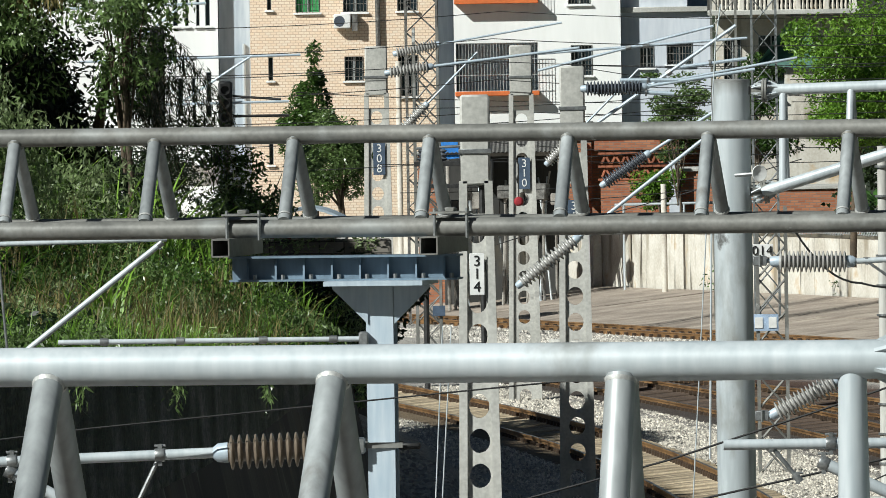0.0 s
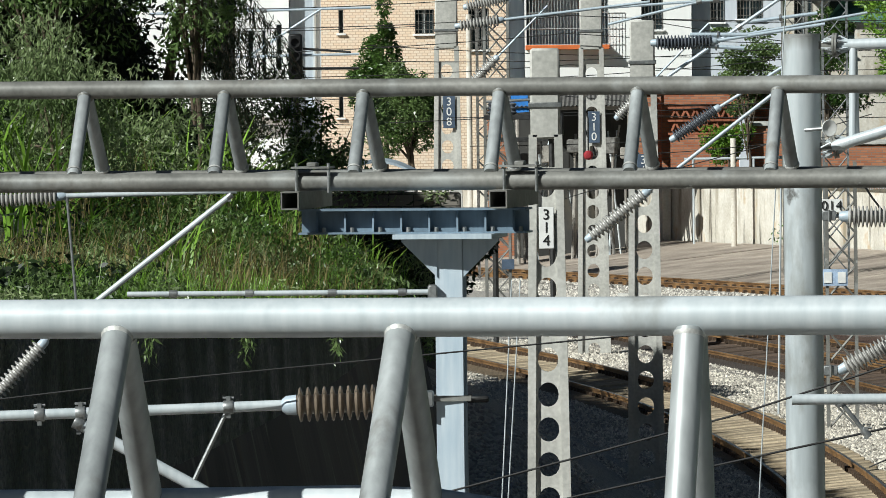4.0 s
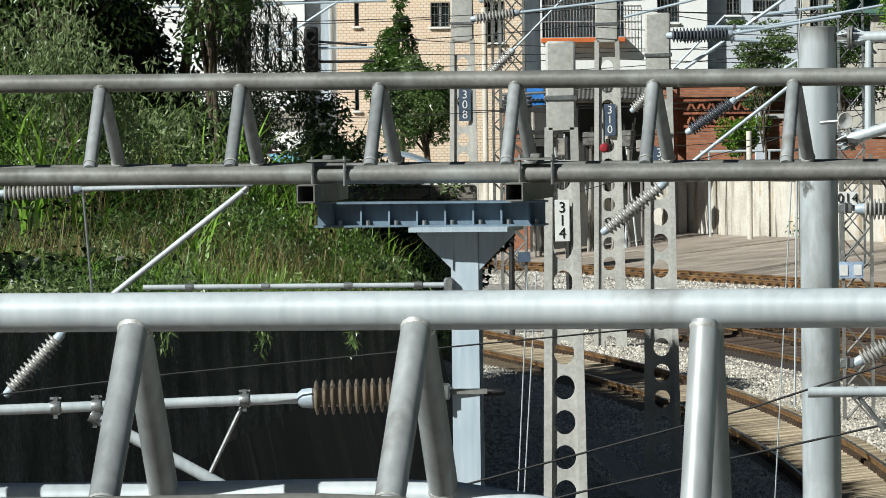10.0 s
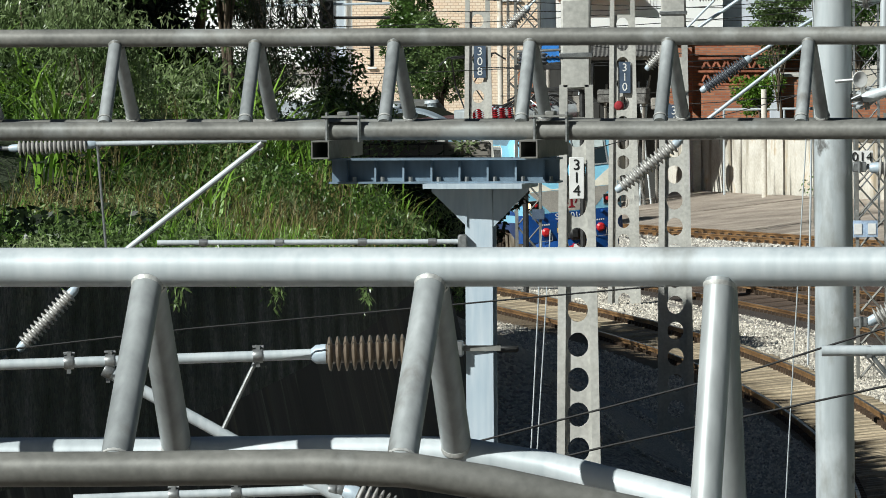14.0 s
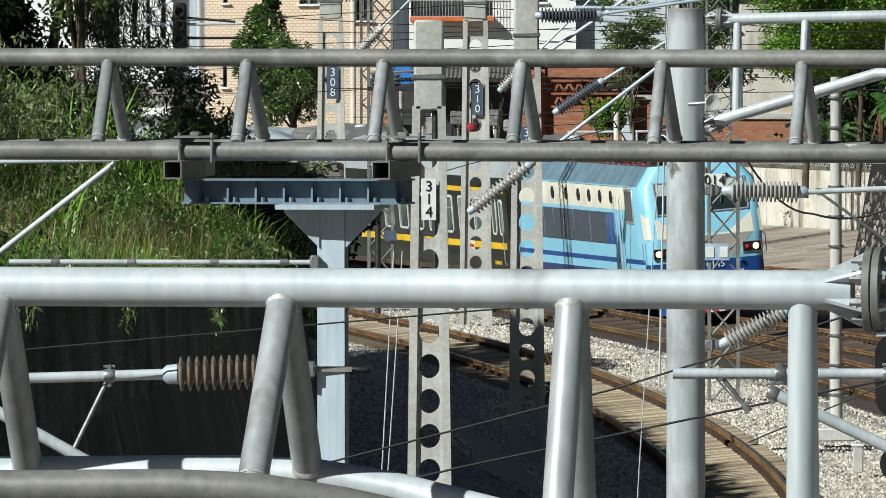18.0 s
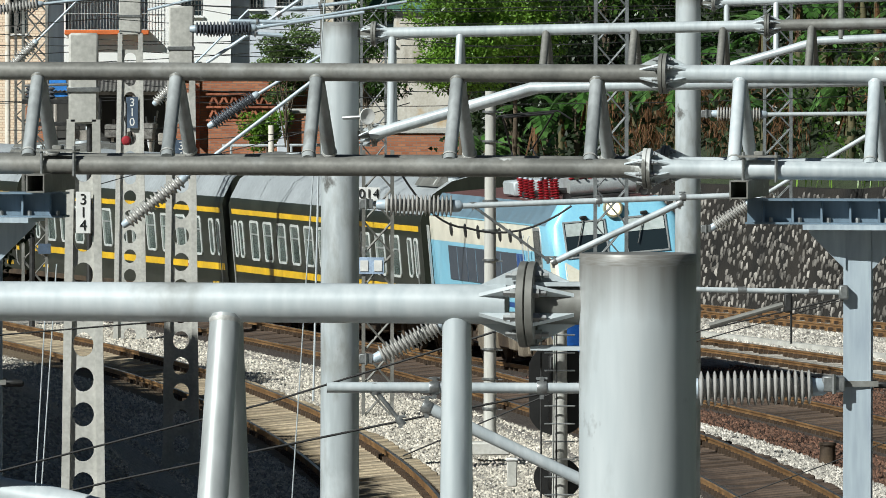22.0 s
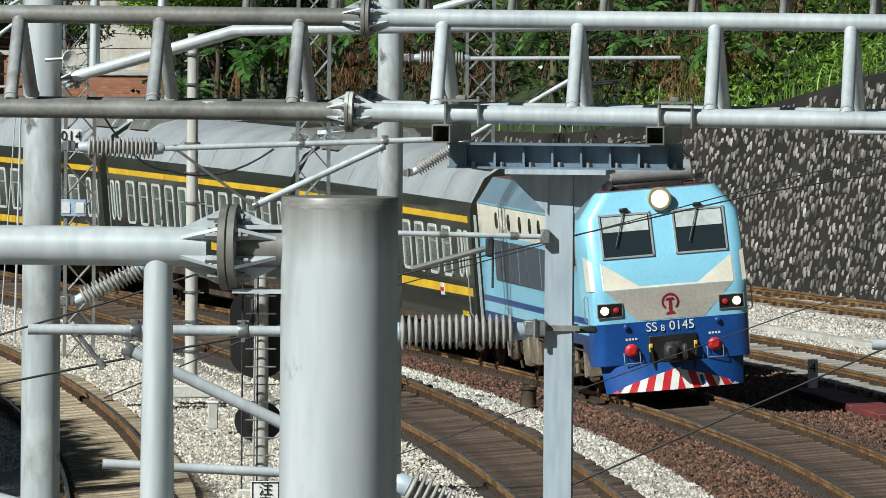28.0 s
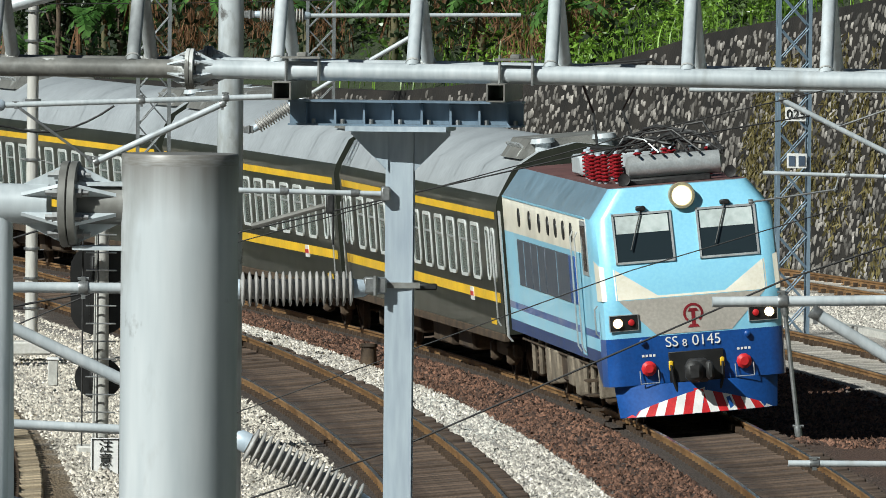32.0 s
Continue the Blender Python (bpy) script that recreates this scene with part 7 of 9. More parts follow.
pw = [(-13.28, -12.43, 8.69, 10.5), (-11.56, -10.71, 8.68, 10.5), (-14.33, -14.16, 8.8, 10.4), (-11.54, -10.88, 6.2, 7.08), (-14.31, -14.13, 6.25, 7.1), (-9.6, -8.9, 8.7, 10.4), (-9.6, -8.9, 5.6, 7.1), (-14.33, -14.16, 3.2, 4.4), (-13.2, -12.4, 3.0, 4.5), (-11.5, -10.8, 3.0, 4.5)]
facade(hp, -14.95, -8.17, -2, 13, Y, pw, PEACH)
for k, w in enumerate(pw):
    window(hp, w, Y, w[1] - w[0] > 0.4, CURTG if k == 0 else None, 2 if w[1] - w[0] > 0.4 else 1)
shell(hp, -14.95, -8.17, Y, Y + 9, -2, 13, PEACH)
ac = part("ac_unit", Shape().box((-11.6, Y - 0.25, 8.36), (0.62, 0.35, 0.52), bevel=0.03), WHITEP, hp, "white outdoor cooling unit")
part("fan_grille", Shape().lathe((-11.7, Y - 0.42, 8.36), (-11.7, Y - 9, 8.36), [(0, 0.2), (0.02, 0.19)], 16), GRILLE, ac)
part("bracket", Shape().box((-11.15, Y - 0.2, 8.3), (0.2, 0.3, 0.6)), RUST, ac)
part("drain_pipe", Shape().tube([(-10.35, Y - 0.15, 13), (-10.3, Y - 0.15, 6.0)], 0.09, 8), RUST, hp, "rusty brown drain pipe")
hb = thing("white_block", (-4.5, Y, -2), "white apartment block with caged balconies and orange ledges", "apartment block", "houses behind the tracks")
bal = [(-7.5, -4.55, 9.08, 11.2), (-7.5, -4.55, 5.75, 7.48)]
bw = [(-3.42, -2.63, 8.84, 10.6), (-3.34, -2.59, 6.26, 7.36), (-3.4, -2.6, 3.4, 4.6)]
facade(hb, -7.58, -1.54, -2, 13, Y, bal + bw, WHITEW)
for w in bw:
    window(hb, w, Y)
for a, b, c, d in bal:
    bc = part("balcony", Shape().box(((a + b) / 2, Y - 0.3, c - 0.09), (b - a + 0.1, 0.6, 0.17), bevel=0.02), ORANGE, hb, "caged balcony with an orange ledge")
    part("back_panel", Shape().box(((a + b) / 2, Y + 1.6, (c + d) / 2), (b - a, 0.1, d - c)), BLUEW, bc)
    n = 26
    for k in range(n + 1):
        part("cage_bar", Shape().tube([(a + (b - a) * k / n, Y - 0.55, c), (a + (b - a) * k / n, Y - 0.55, d)], 0.014, 4), ALU, bc)
    for k in range(4):
        zz = c + (d - c) * k / 3
        part("cage_rail", Shape().tube([(a, Y - 0.55, zz), (b, Y - 0.55, zz)], 0.02, 4), ALU, bc)
    for k, (mt2, w_) in enumerate(((REDP, 0.28), (NAVY, 0.2), (WHITEP, 0.35), (LBLUE, 0.22))):
        if c > 8:
            part("laundry", Shape().box((a + 1.3 + 0.34 * k, Y - 0.3, d - 0.95), (w_, 0.06, 0.75), bevel=0.02), mt2, bc, "hanging laundry")
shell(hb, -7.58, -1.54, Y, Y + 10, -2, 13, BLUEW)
# White wall turned from the sun, its shade painted as pale lilac.
hs = thing("grey_block", (0, Y + 1, -2), "apartment block side with small barred windows, shade put into its blue-grey colour", "apartment block", "houses behind the tracks")
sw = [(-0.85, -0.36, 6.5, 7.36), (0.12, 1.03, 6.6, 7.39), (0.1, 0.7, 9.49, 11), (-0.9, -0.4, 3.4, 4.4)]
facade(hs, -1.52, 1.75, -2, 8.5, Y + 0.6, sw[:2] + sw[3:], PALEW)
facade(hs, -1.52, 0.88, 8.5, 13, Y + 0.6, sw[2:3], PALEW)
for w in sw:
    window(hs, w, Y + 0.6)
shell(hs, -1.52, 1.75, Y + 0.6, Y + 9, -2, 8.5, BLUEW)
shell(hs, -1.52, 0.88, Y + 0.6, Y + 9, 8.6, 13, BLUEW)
# Added recess wall that makes the dark strip beside the upper storey.
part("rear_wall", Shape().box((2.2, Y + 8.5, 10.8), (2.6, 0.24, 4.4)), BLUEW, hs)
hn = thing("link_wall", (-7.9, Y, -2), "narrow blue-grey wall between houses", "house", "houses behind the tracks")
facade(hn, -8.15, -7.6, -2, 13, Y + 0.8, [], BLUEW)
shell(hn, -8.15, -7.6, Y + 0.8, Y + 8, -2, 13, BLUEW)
Yc = 452.0
hc = thing("terrace_house", (4, Yc, -2), "old house with a cluttered balustraded terrace", "house", "houses behind the tracks")
facade(hc, 1.85, 6.6, -2, 8.5, Yc, [(2.1, 2.7, 5.6, 7.6), (3.3, 4.2, 5.4, 7.7)], PLAST)
window(hc, (2.1, 2.7, 5.6, 7.6), Yc)
window(hc, (3.3, 4.2, 5.4, 7.7), Yc, False)
shell(hc, 1.85, 6.6, Yc, Yc + 8, -2, 8.5, PLAST, False)
part("terrace_slab", Shape().box((4.2, Yc - 0.8, 8.5), (5.3, 2.2, 0.18), bevel=0.02), CONC, hc)
part("rail", Shape().box((4.2, Yc - 1.75, 9.2), (5.3, 0.16, 0.12), bevel=0.02), PLAST, hc)
for k in range(34):
    xx = 1.75 + k * 0.148
    part("baluster", Shape().lathe((xx, Yc - 1.75, 8.58), (xx, Yc - 1.75, 20), [(0, 0.04), (0.13, 0.065), (0.27, 0.04), (0.42, 0.06), (0.57, 0.045)], 6), PLAST, hc)
for k in range(6):
    part("rail_post", Shape().box((1.75 + k * 0.98, Yc - 1.75, 8.87), (0.18, 0.18, 0.6), bevel=0.02), PLAST, hc)
part("roof", Shape().box((4.2, Yc + 3, 10.9), (5.6, 9.4, 0.2), bevel=0.02), CONC, hc)
# Near-black wall colour puts shade under the terrace roof.
part("rear_wall", Shape().box((4.2, Yc + 3, 9.65), (5.3, 0.2, 2.3)), CONCD, hc)
for k in range(9):
    part("stored_plank", Shape().box((2.9 + 0.17 * k, Yc + 0.4, 9.75), (0.09, 0.06, 1.9), ry=0.12 * ((k * 7) % 5 - 2)), SLEEPG, hc)

# brick sheds
hk = thing("brick_shed", (-2, 440, -1.5), "red brick shed with pierced lattice brickwork", "shed", "sheds behind the wall")
part("brick_wall", Shape().box((-3.7, 440, 1.3), (2.1, 0.24, 5.8)), BRICK, hk, "sunlit red brick wall")
part("brick_wall", Shape().box((-0.55, 439.98, 1.2), (3.3, 0.24, 3.4)), BRICK, hk)
part("brick_wall", Shape().box((-2.62, 440.7, 1.3), (0.24, 1.2, 5.8)), BRICK, hk)
part("roof", Shape().box((-1.9, 443.4, 4.35), (6.0, 4.0, 0.16), ry=0.0, bevel=0.02), CONC, hk)
part("back_wall", Shape().box((-1.0, 445, 1.5), (5.0, 0.24, 5.6)), BRICK, hk)
base = Shape().box((0, 0, 0), (0.26, 0.12, 0.075), bevel=0.006)
me_b = mesh_of("brick", base.v, base.f, [BRICKP], None, False)
for row in range(2):
    for k in range(13):
        ob = new("brick", me_b)
        ob.parent = hk
        ob.matrix_basis = Matrix.Translation(Vector((-2.1 + k * 0.17, 439.93, 3.16 + row * 0.44)) - hk.location) @ Matrix.Rotation((1.1 if k % 2 else -1.1) + 0.04 * ((k * 5 + row) % 3 - 1), 4, "Y")
for row in range(3):
    for k in range(9):
        ob = new("brick", me_b)
        ob.parent = hk
        ob.matrix_basis = Matrix.Translation(Vector((-2.15 + k * 0.265, 439.92, 3.0 + row * 0.44 - 0.05)) - hk.location)
part("brick_wall", Shape().box((-0.95, 439.98, 4.1), (2.9, 0.24, 0.32)), BRICK, hk)
pl = thing("pale_pilaster", (0.3, 434.6, -1.5), "pale rendered pillar beside the brick sheds", "pillar")
part("shaft", Shape().box((0.3, 434.6, 1.05), (0.36, 0.3, 5.1), bevel=0.02), PALEW, pl)
part("cap", Shape().box((0.3, 434.6, 3.65), (0.44, 0.38, 0.1), bevel=0.02), CONC, pl)
hp_ = thing("pipe_rail", (0.4, 430, -0.5), "long galvanised pipe rail on short posts", "rail")
part("pipe", Shape().tube([(-1.7, 430, 2.26), (3.2, 430, 2.3)], 0.045, 8), GALV, hp_)
for xx in (-1.4, 0.6, 2.8):
    part("post", Shape().tube([(xx, 430, -0.6), (xx, 430, 2.27)], 0.04, 8), GALV, hp_)
# dim lean-to full of poles and old machine parts
lt = thing("lean_to", (-5.4, 431, -1.5), "dim open lean-to shed with a rusty tin roof", "shed", "sheds behind the wall")
sh = Shape()
for k in range(29):
    x0 = -7.4 + k * 0.14
    for dx, z0 in ((0.0, 0.0), (0.07, 0.045)):
        sh.add([(x0 + dx, 429.2, 4.05 + z0), (x0 + dx + 0.07, 429.2, 4.05 + 0.045 - z0), (x0 + dx + 0.07, 432.8, 4.5 + 0.045 - z0), (x0 + dx, 432.8, 4.5 + z0)], [(0, 1, 2, 3)])
part("tin_roof", sh, RUST, lt, "rusty corrugated tin roof")
# The near-black back wall paints the lean-to's shaded inside.
part("back_wall", Shape().box((-5.4, 432.8, 1.4), (4.0, 0.2, 5.8)), CONCD, lt)
for xx in (-7.2, -5.9, -4.6, -3.5):
    part("post", Shape().tube([(xx, 429.4, -1.5), (xx, 429.4, 4.05)], 0.06, 8), SLEEPG, lt)
part("beam", Shape().box((-5.4, 429.4, 4.0), (4.0, 0.12, 0.12), bevel=0.01), SLEEPG, lt)
rr3 = random.Random(21)
for k in range(16):
    xx = rr3.uniform(-7.0, -3.7)
    tl = rr3.uniform(-0.9, 0.9)
    pk = thing("stored_pole", (xx, 429.9, 1.0), "old pole leaning in a dim shed", "pole", "stored poles")
    part("shaft", Shape().tube([(xx - tl * 0.5, 429.2 - rr3.uniform(0, 0.5), -1.0), (xx + tl, 430.3, rr3.uniform(2.9, 3.9))], rr3.uniform(0.03, 0.06), 6), (GALV, SLEEPG, RUST, ALU)[k % 4], pk)
for k in range(9):
    xx, zz = -7.0 + 0.42 * k, 2.55 + 0.25 * ((k * 5) % 3)
    bx = thing("machine_part", (xx, 429.0, zz), "dull grey discarded machine part in a shed", "machine part", "discarded parts")
    part("casing", Shape().box((xx, 429.3, zz - 0.3), (rr3.uniform(0.25, 0.5), 0.4, rr3.uniform(0.3, 0.6)), rz=rr3.uniform(-0.5, 0.5), bevel=0.04), (CONCD, RUST, SLEEPG)[k % 3], bx)
    part("stand", Shape().tube([(xx, 429.3, -1.2), (xx, 429.3, zz - 0.4)], 0.05, 6), SLEEPG, bx)
for x0, x1, zt in ((-8.3, -6.3, 3.9), (0.45, 2.4, 3.25), (2.6, 6.5, 2.6)):
    sd = thing("brick_shed", ((x0 + x1) / 2, 435, -1.5), "low red brick shed behind the wall", "shed", "sheds behind the wall")
    part("brick_wall", Shape().box(((x0 + x1) / 2, 435, (zt - 1.5) / 2), (x1 - x0, 0.24, zt + 1.5)), BRICK, sd)
    part("side_wall", Shape().box((x0 + 0.12, 437, (zt - 1.5) / 2), (0.24, 3.8, zt + 1.5)), BRICK, sd)
    part("roof", Shape().box(((x0 + x1) / 2, 437, zt + 0.06), (x1 - x0 + 0.4, 4.4, 0.1), bevel=0.01), CONC, sd)
tp = thing("tarpaulin", (-7.1, 430, 3.9), "blue tarpaulin over a shed roof", "tarpaulin")
part("sheet", Shape().add([(-7.4, 429.5, 4.55), (-6.85, 429.5, 4.45), (-6.8, 430.6, 4.1), (-7.45, 430.6, 4.2), (-7.42, 429.3, 3.85), (-6.8, 429.3, 3.9)], [(0, 1, 2, 3), (0, 4, 5, 1)]), mat("blue_tarpaulin", (0.02, 0.16, 0.5), 0.5, 0, scale=3, fine=20, var=0.2, bump=0.3), tp)
tg = thing("tarpaulin", (3.8, 421, 6.9), "dark green tarpaulin awning", "tarpaulin")
part("sheet", Shape().add([(3.0, 420, 6.9), (4.0, 420, 8.2), (4.7, 420, 8.1), (5.2, 420, 6.7), (3.9, 421.5, 7.6)], [(0, 1, 4), (1, 2, 4), (2, 3, 4), (3, 0, 4)]), mat("green_tarpaulin", (0.10, 0.19, 0.16), 0.6, 0, scale=2, fine=20, var=0.2, bump=0.3), tg)
# mesh fence on the boundary wall
fn = thing("mesh_fence", on_curve(722.2, 212, 1.3), "silver mesh panels along the top of the boundary wall", "fence")
for k in range(8):
    s_ = 196 + k * 4.0
    a_ = s_ / 722
    sh = Shape()
    for i in range(24):
        for sg in (-1, 1):
            p = on_curve(722.15, s_ + i * 4.0 / 24, 1.25)
            q = on_curve(722.15, s_ + i * 4.0 / 24 + sg * 0.7, 2.0)
            sh.tube([p, q], 0.012, 4)
    part("mesh_panel", sh, ALU, fn)
    part("fence_post", Shape().tube([on_curve(722.15, s_, 1.0), on_curve(722.15, s_, 2.1)], 0.04, 6), STEEL, fn)
# kerb between the outer tracks
part_kerb = part("kerb", sweep(707.6, 60, 200, [(-0.12, -0.6), (-0.12, -0.14), (0.12, -0.14), (0.12, -0.6)]), CONC, None)
tagged(part_kerb, "weathered concrete kerb between ballast levels", "kerb", kind="structure")
for k in range(6):
    s_ = 236 + 9 * k
    pb = thing("wall_pole", on_curve(721.2, s_, -1), "pale slim pole before the boundary wall", "pole", "slim poles")
    if k in (0, 3):
        part("shaft", Shape().tube([on_curve(721.2, s_, -1.5), on_curve(721.2, s_, 7.0 if k else 3.0)], 0.1, 10), PLAST, pb)
    else:
        part("buttress", Shape().box(on_curve(721.8, s_, 0.0), (0.3, 0.4, 2.6), rz=s_ / 722), PLAST, pb)

# old wall end beyond the bank, with rubble and a small tin-roofed hut behind it
OLDW = tile_material("old_rubble_masonry", (0.20, 0.18, 0.15), (0.33, 0.30, 0.26), (0.10, 0.09, 0.08), 0.5, 0.24, 0.9, 0.6)
we = part("wall_end", Shape().box((-10.0, 262, 1.9), (8.9, 0.45, 5.4), bevel=0.05), OLDW, None)
tagged(we, "old dark rubble masonry wall at the end of the bank", "wall", kind="structure")
rb = thing("rubble_heap", (-7.2, 261.8, 4.6), "heap of broken bricks and stones on the old wall", "rubble")
rr2 = random.Random(5)
for k in range(34):
    mt = (BRICKP, BRICKP, CONC, STONEB)[k % 4]
    part("broken_piece", Shape().box((-7.5 + rr2.uniform(-0.5, 0.9), 261.8 + rr2.uniform(-0.15, 0.2), 4.64 + rr2.uniform(0, 0.16)), (rr2.uniform(0.1, 0.26), 0.14, rr2.uniform(0.06, 0.13)), rz=rr2.uniform(0, 3), ry=rr2.uniform(-0.5, 0.5), bevel=0.01), mt, rb)
hut = thing("small_hut", (-7.3, 266, -0.4), "small hut with a pale curved tin roof", "hut")
part("wall", Shape().box((-7.3, 266.2, 2.2), (1.5, 2.4, 5.3), bevel=0.02), CONC, hut)
arc_ = [(-8.15 + 1.7 * k / 10, 4.9 + 0.3 * math.sin(math.pi * k / 10)) for k in range(11)]
part("roof", Shape().prism(arc_ + [(x, z - 0.05) for x, z in arc_[::-1]], "y", 264.8, 267.6), PALEST, hut, "pale curved tin roof")


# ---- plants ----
# Dark leaves; in the thickets their colour stands in for shade.
LEAF_D = leaf_mat("dark_and_shade_foliage", (0.018, 0.032, 0.012), (0.035, 0.06, 0.02), 0.4)
LEAF_M = leaf_mat("mid_green_foliage", (0.055, 0.115, 0.022), (0.11, 0.20, 0.04), 0.32)
LEAF_L = leaf_mat("bright_grass_green", (0.14, 0.29, 0.03), (0.27, 0.45, 0.06), 0.4)
LEAF_S = leaf_mat("glossy_green_foliage", (0.12, 0.20, 0.055), (0.25, 0.35, 0.13), 0.3)
LEAF_G = leaf_mat("grey_green_foliage", (0.17, 0.25, 0.09), (0.40, 0.48, 0.24), 0.34)
LEAF_Y = leaf_mat("dry_yellow_grass", (0.20, 0.17, 0.06), (0.30, 0.25, 0.10), 0.6)
LEAF_B = leaf_mat("dead_brown_leaf", (0.16, 0.075, 0.03), (0.28, 0.15, 0.07), 0.7)
BANANA = leaf_mat("banana_leaf_green", (0.08, 0.19, 0.04), (0.17, 0.31, 0.09), 0.28)
# Green taken nearly to black, with deep shade included in the colour.
LEAF_K = leaf_mat("shade_black_foliage", (0.024, 0.034, 0.016), (0.055, 0.075, 0.034), 0.5)
BARK = mat("grey_brown_bark", (0.10, 0.075, 0.05), 0.9, 0, scale=3, fine=25, var=0.35, bump=0.6, dist=0.02)
rng = np.random.default_rng(7)


def leaf_arrays(pts, length, width, droop=0.5):
    """Small folded leaves at the given points: four corners each."""
    n = len(pts)
    a = rng.uniform(0, 2 * np.pi, n)
    tilt = rng.normal(-droop, 0.5, n)
    d = np.stack([np.cos(a) * np.cos(tilt), np.sin(a) * np.cos(tilt), np.sin(tilt)], 1)
    side = np.cross(d, rng.normal(size=(n, 3)))
    side /= np.linalg.norm(side, axis=1)[:, None] + 1e-9
    L = (length * rng.uniform(0.6, 1.3, n))[:, None]
    W = (width * rng.uniform(0.7, 1.3, n))[:, None]
    fold = np.cross(d, side) * W * 0.25
    v = np.stack([pts, pts + d * L * 0.45 + side * W * 0.5 + fold, pts + d * L, pts + d * L * 0.45 - side * W * 0.5 + fold], 1).reshape(-1, 3)
    f = np.arange(4 * n).reshape(-1, 4)
    return v, f


def clump_points(centers, radii, per):
    """Points near the outside of many uneven clumps."""
    out = []
    for c, r in zip(centers, radii):
        u = rng.normal(size=(per, 3))
        u /= np.linalg.norm(u, axis=1)[:, None]
        k = rng.uniform(0.35, 1.0, per) ** 0.5
        out.append(np.asarray(c) + u * k[:, None] * np.asarray(r))
    return np.concatenate(out)


def blades(roots, h, w, lean=0.5):
    """Arching grass blades: three segments each."""
    n = len(roots)
    a = rng.uniform(0, 2 * np.pi, n)
    d = np.stack([np.cos(a), np.sin(a), np.zeros(n)], 1)
    s = np.stack([-np.sin(a), np.cos(a), np.zeros(n)], 1)
    H = h * rng.uniform(0.55, 1.25, n)
    ln_ = lean * rng.uniform(0.3, 1.4, n)
    W = w * rng.uniform(0.6, 1.3, n)
    vs = []
    for t, ww in ((0, 0.8), (0.4, 1.0), (0.75, 0.7), (1.0, 0.1)):
        up = H * (t - 0.35 * ln_ * t ** 2.5)
        out = H * ln_ * t ** 2.2
        p = roots + d * out[:, None] + np.stack([np.zeros(n), np.zeros(n), up], 1)
        vs += [p + s * (W * ww / 2)[:, None], p - s * (W * ww / 2)[:, None]]
    v = np.stack(vs, 1).reshape(-1, 3)
    b = np.arange(n)[:, None] * 8
    f = np.concatenate([b + np.array([[0, 1, 3, 2]]), b + np.array([[2, 3, 5, 4]]), b + np.array([[4, 5, 7, 6]])])
    return v, f


def stuff(name, arrays, material, label, category="plants"):
    v = np.concatenate([a for a, _ in arrays])
    fs, k = [], 0
    for a, f in arrays:
        fs.append(f + k)
        k += len(a)
    ob = big_mesh(name, v, np.concatenate(fs), material)
    return tagged(ob, label, category, kind="stuff")


def on_hill(n, r0, r1, s0, s1):
    r, s = rng.uniform(r0, r1, n), rng.uniform(s0, s1, n)
    z = np.array([ground_z(a, b) for a, b in zip(r, s)])
    return np.stack([CX + r * np.cos(s / 698), CY + r * np.sin(s / 698), z], 1), r, s


# the bushy bank above the dark wall
def mounds(n, r0, r1, s0, s1, wide, tall, far=1.0):
    """Centres and radii of uneven bush mounds on the bank; lower towards the near end."""
    c, r, s = on_hill(n, r0, r1, s0, s1)
    h = rng.uniform(tall[0], tall[1], n) * np.where(s < -14, 0.55, far)
    w = rng.uniform(wide[0], wide[1], n)
    c[:, 2] += h * 0.45
    return c, [(a, a, b) for a, b in zip(w, h)]


def sprays(centers, radii, per, leaf, width, reach=0.42):
    """Arching twigs that leave each mound's surface, with drooping narrow leaves along them."""
    pts = []
    for c, r in zip(centers, radii):
        u = rng.normal(size=(per, 3))
        u[:, 2] = np.abs(u[:, 2]) * 0.9 + 0.05
        u /= np.linalg.norm(u, axis=1)[:, None]
        base = np.asarray(c) + u * np.asarray(r) * rng.uniform(0.6, 1.0, per)[:, None]
        out = np.stack([u[:, 0], u[:, 1], np.full(per, 0.5)], 1) * reach
        for t in np.linspace(0.1, 1.0, 9):
            q = base + out * t
            q[:, 2] -= reach * 0.9 * t * t
            pts.append(q + rng.normal(0, 0.015, q.shape))
    return leaf_arrays(np.concatenate(pts), leaf, width, 0.75)


# Inner leaves coloured near-black to give shaded gaps between the bushes.
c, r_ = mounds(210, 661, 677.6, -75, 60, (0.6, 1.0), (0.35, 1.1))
stuff("bank_thicket", [leaf_arrays(clump_points(c, r_, 230), 0.15, 0.06, 0.3)], LEAF_D, "near-black leaves that put shade under the bushes of the bank")
c, r_ = mounds(85, 661, 677.8, -8, 45, (0.5, 0.85), (0.4, 1.15), 1.15)
c2, r2 = mounds(110, 668, 677.8, -75, -8, (0.4, 0.75), (0.4, 1.0))
stuff("bank_shrubs", [sprays(c, r_, 60, 0.14, 0.036), sprays(c2, r2, 75, 0.085, 0.024, 0.3)], LEAF_S, "glossy narrow-leaved shrubs covering the bank")
c, r_ = mounds(62, 662, 676.5, -4, 38, (0.4, 0.8), (0.5, 1.5), 1.25)
c2, r2 = mounds(22, 674, 677.8, -66, -12, (0.35, 0.6), (0.5, 1.0))
stuff("bank_bamboo", [sprays(c, r_, 60, 0.15, 0.034, 0.5), sprays(c2, r2, 60, 0.1, 0.026, 0.35)], LEAF_G, "pale drooping narrow-leaved bushes on the bank")
c, r_ = mounds(60, 671, 677.9, -66, -6, (0.4, 0.7), (0.5, 1.0))
stuff("bank_brambles", [sprays(c, r_, 70, 0.085, 0.03, 0.3)], LEAF_M, "low glossy leafy brambles on the bank")
roots = []
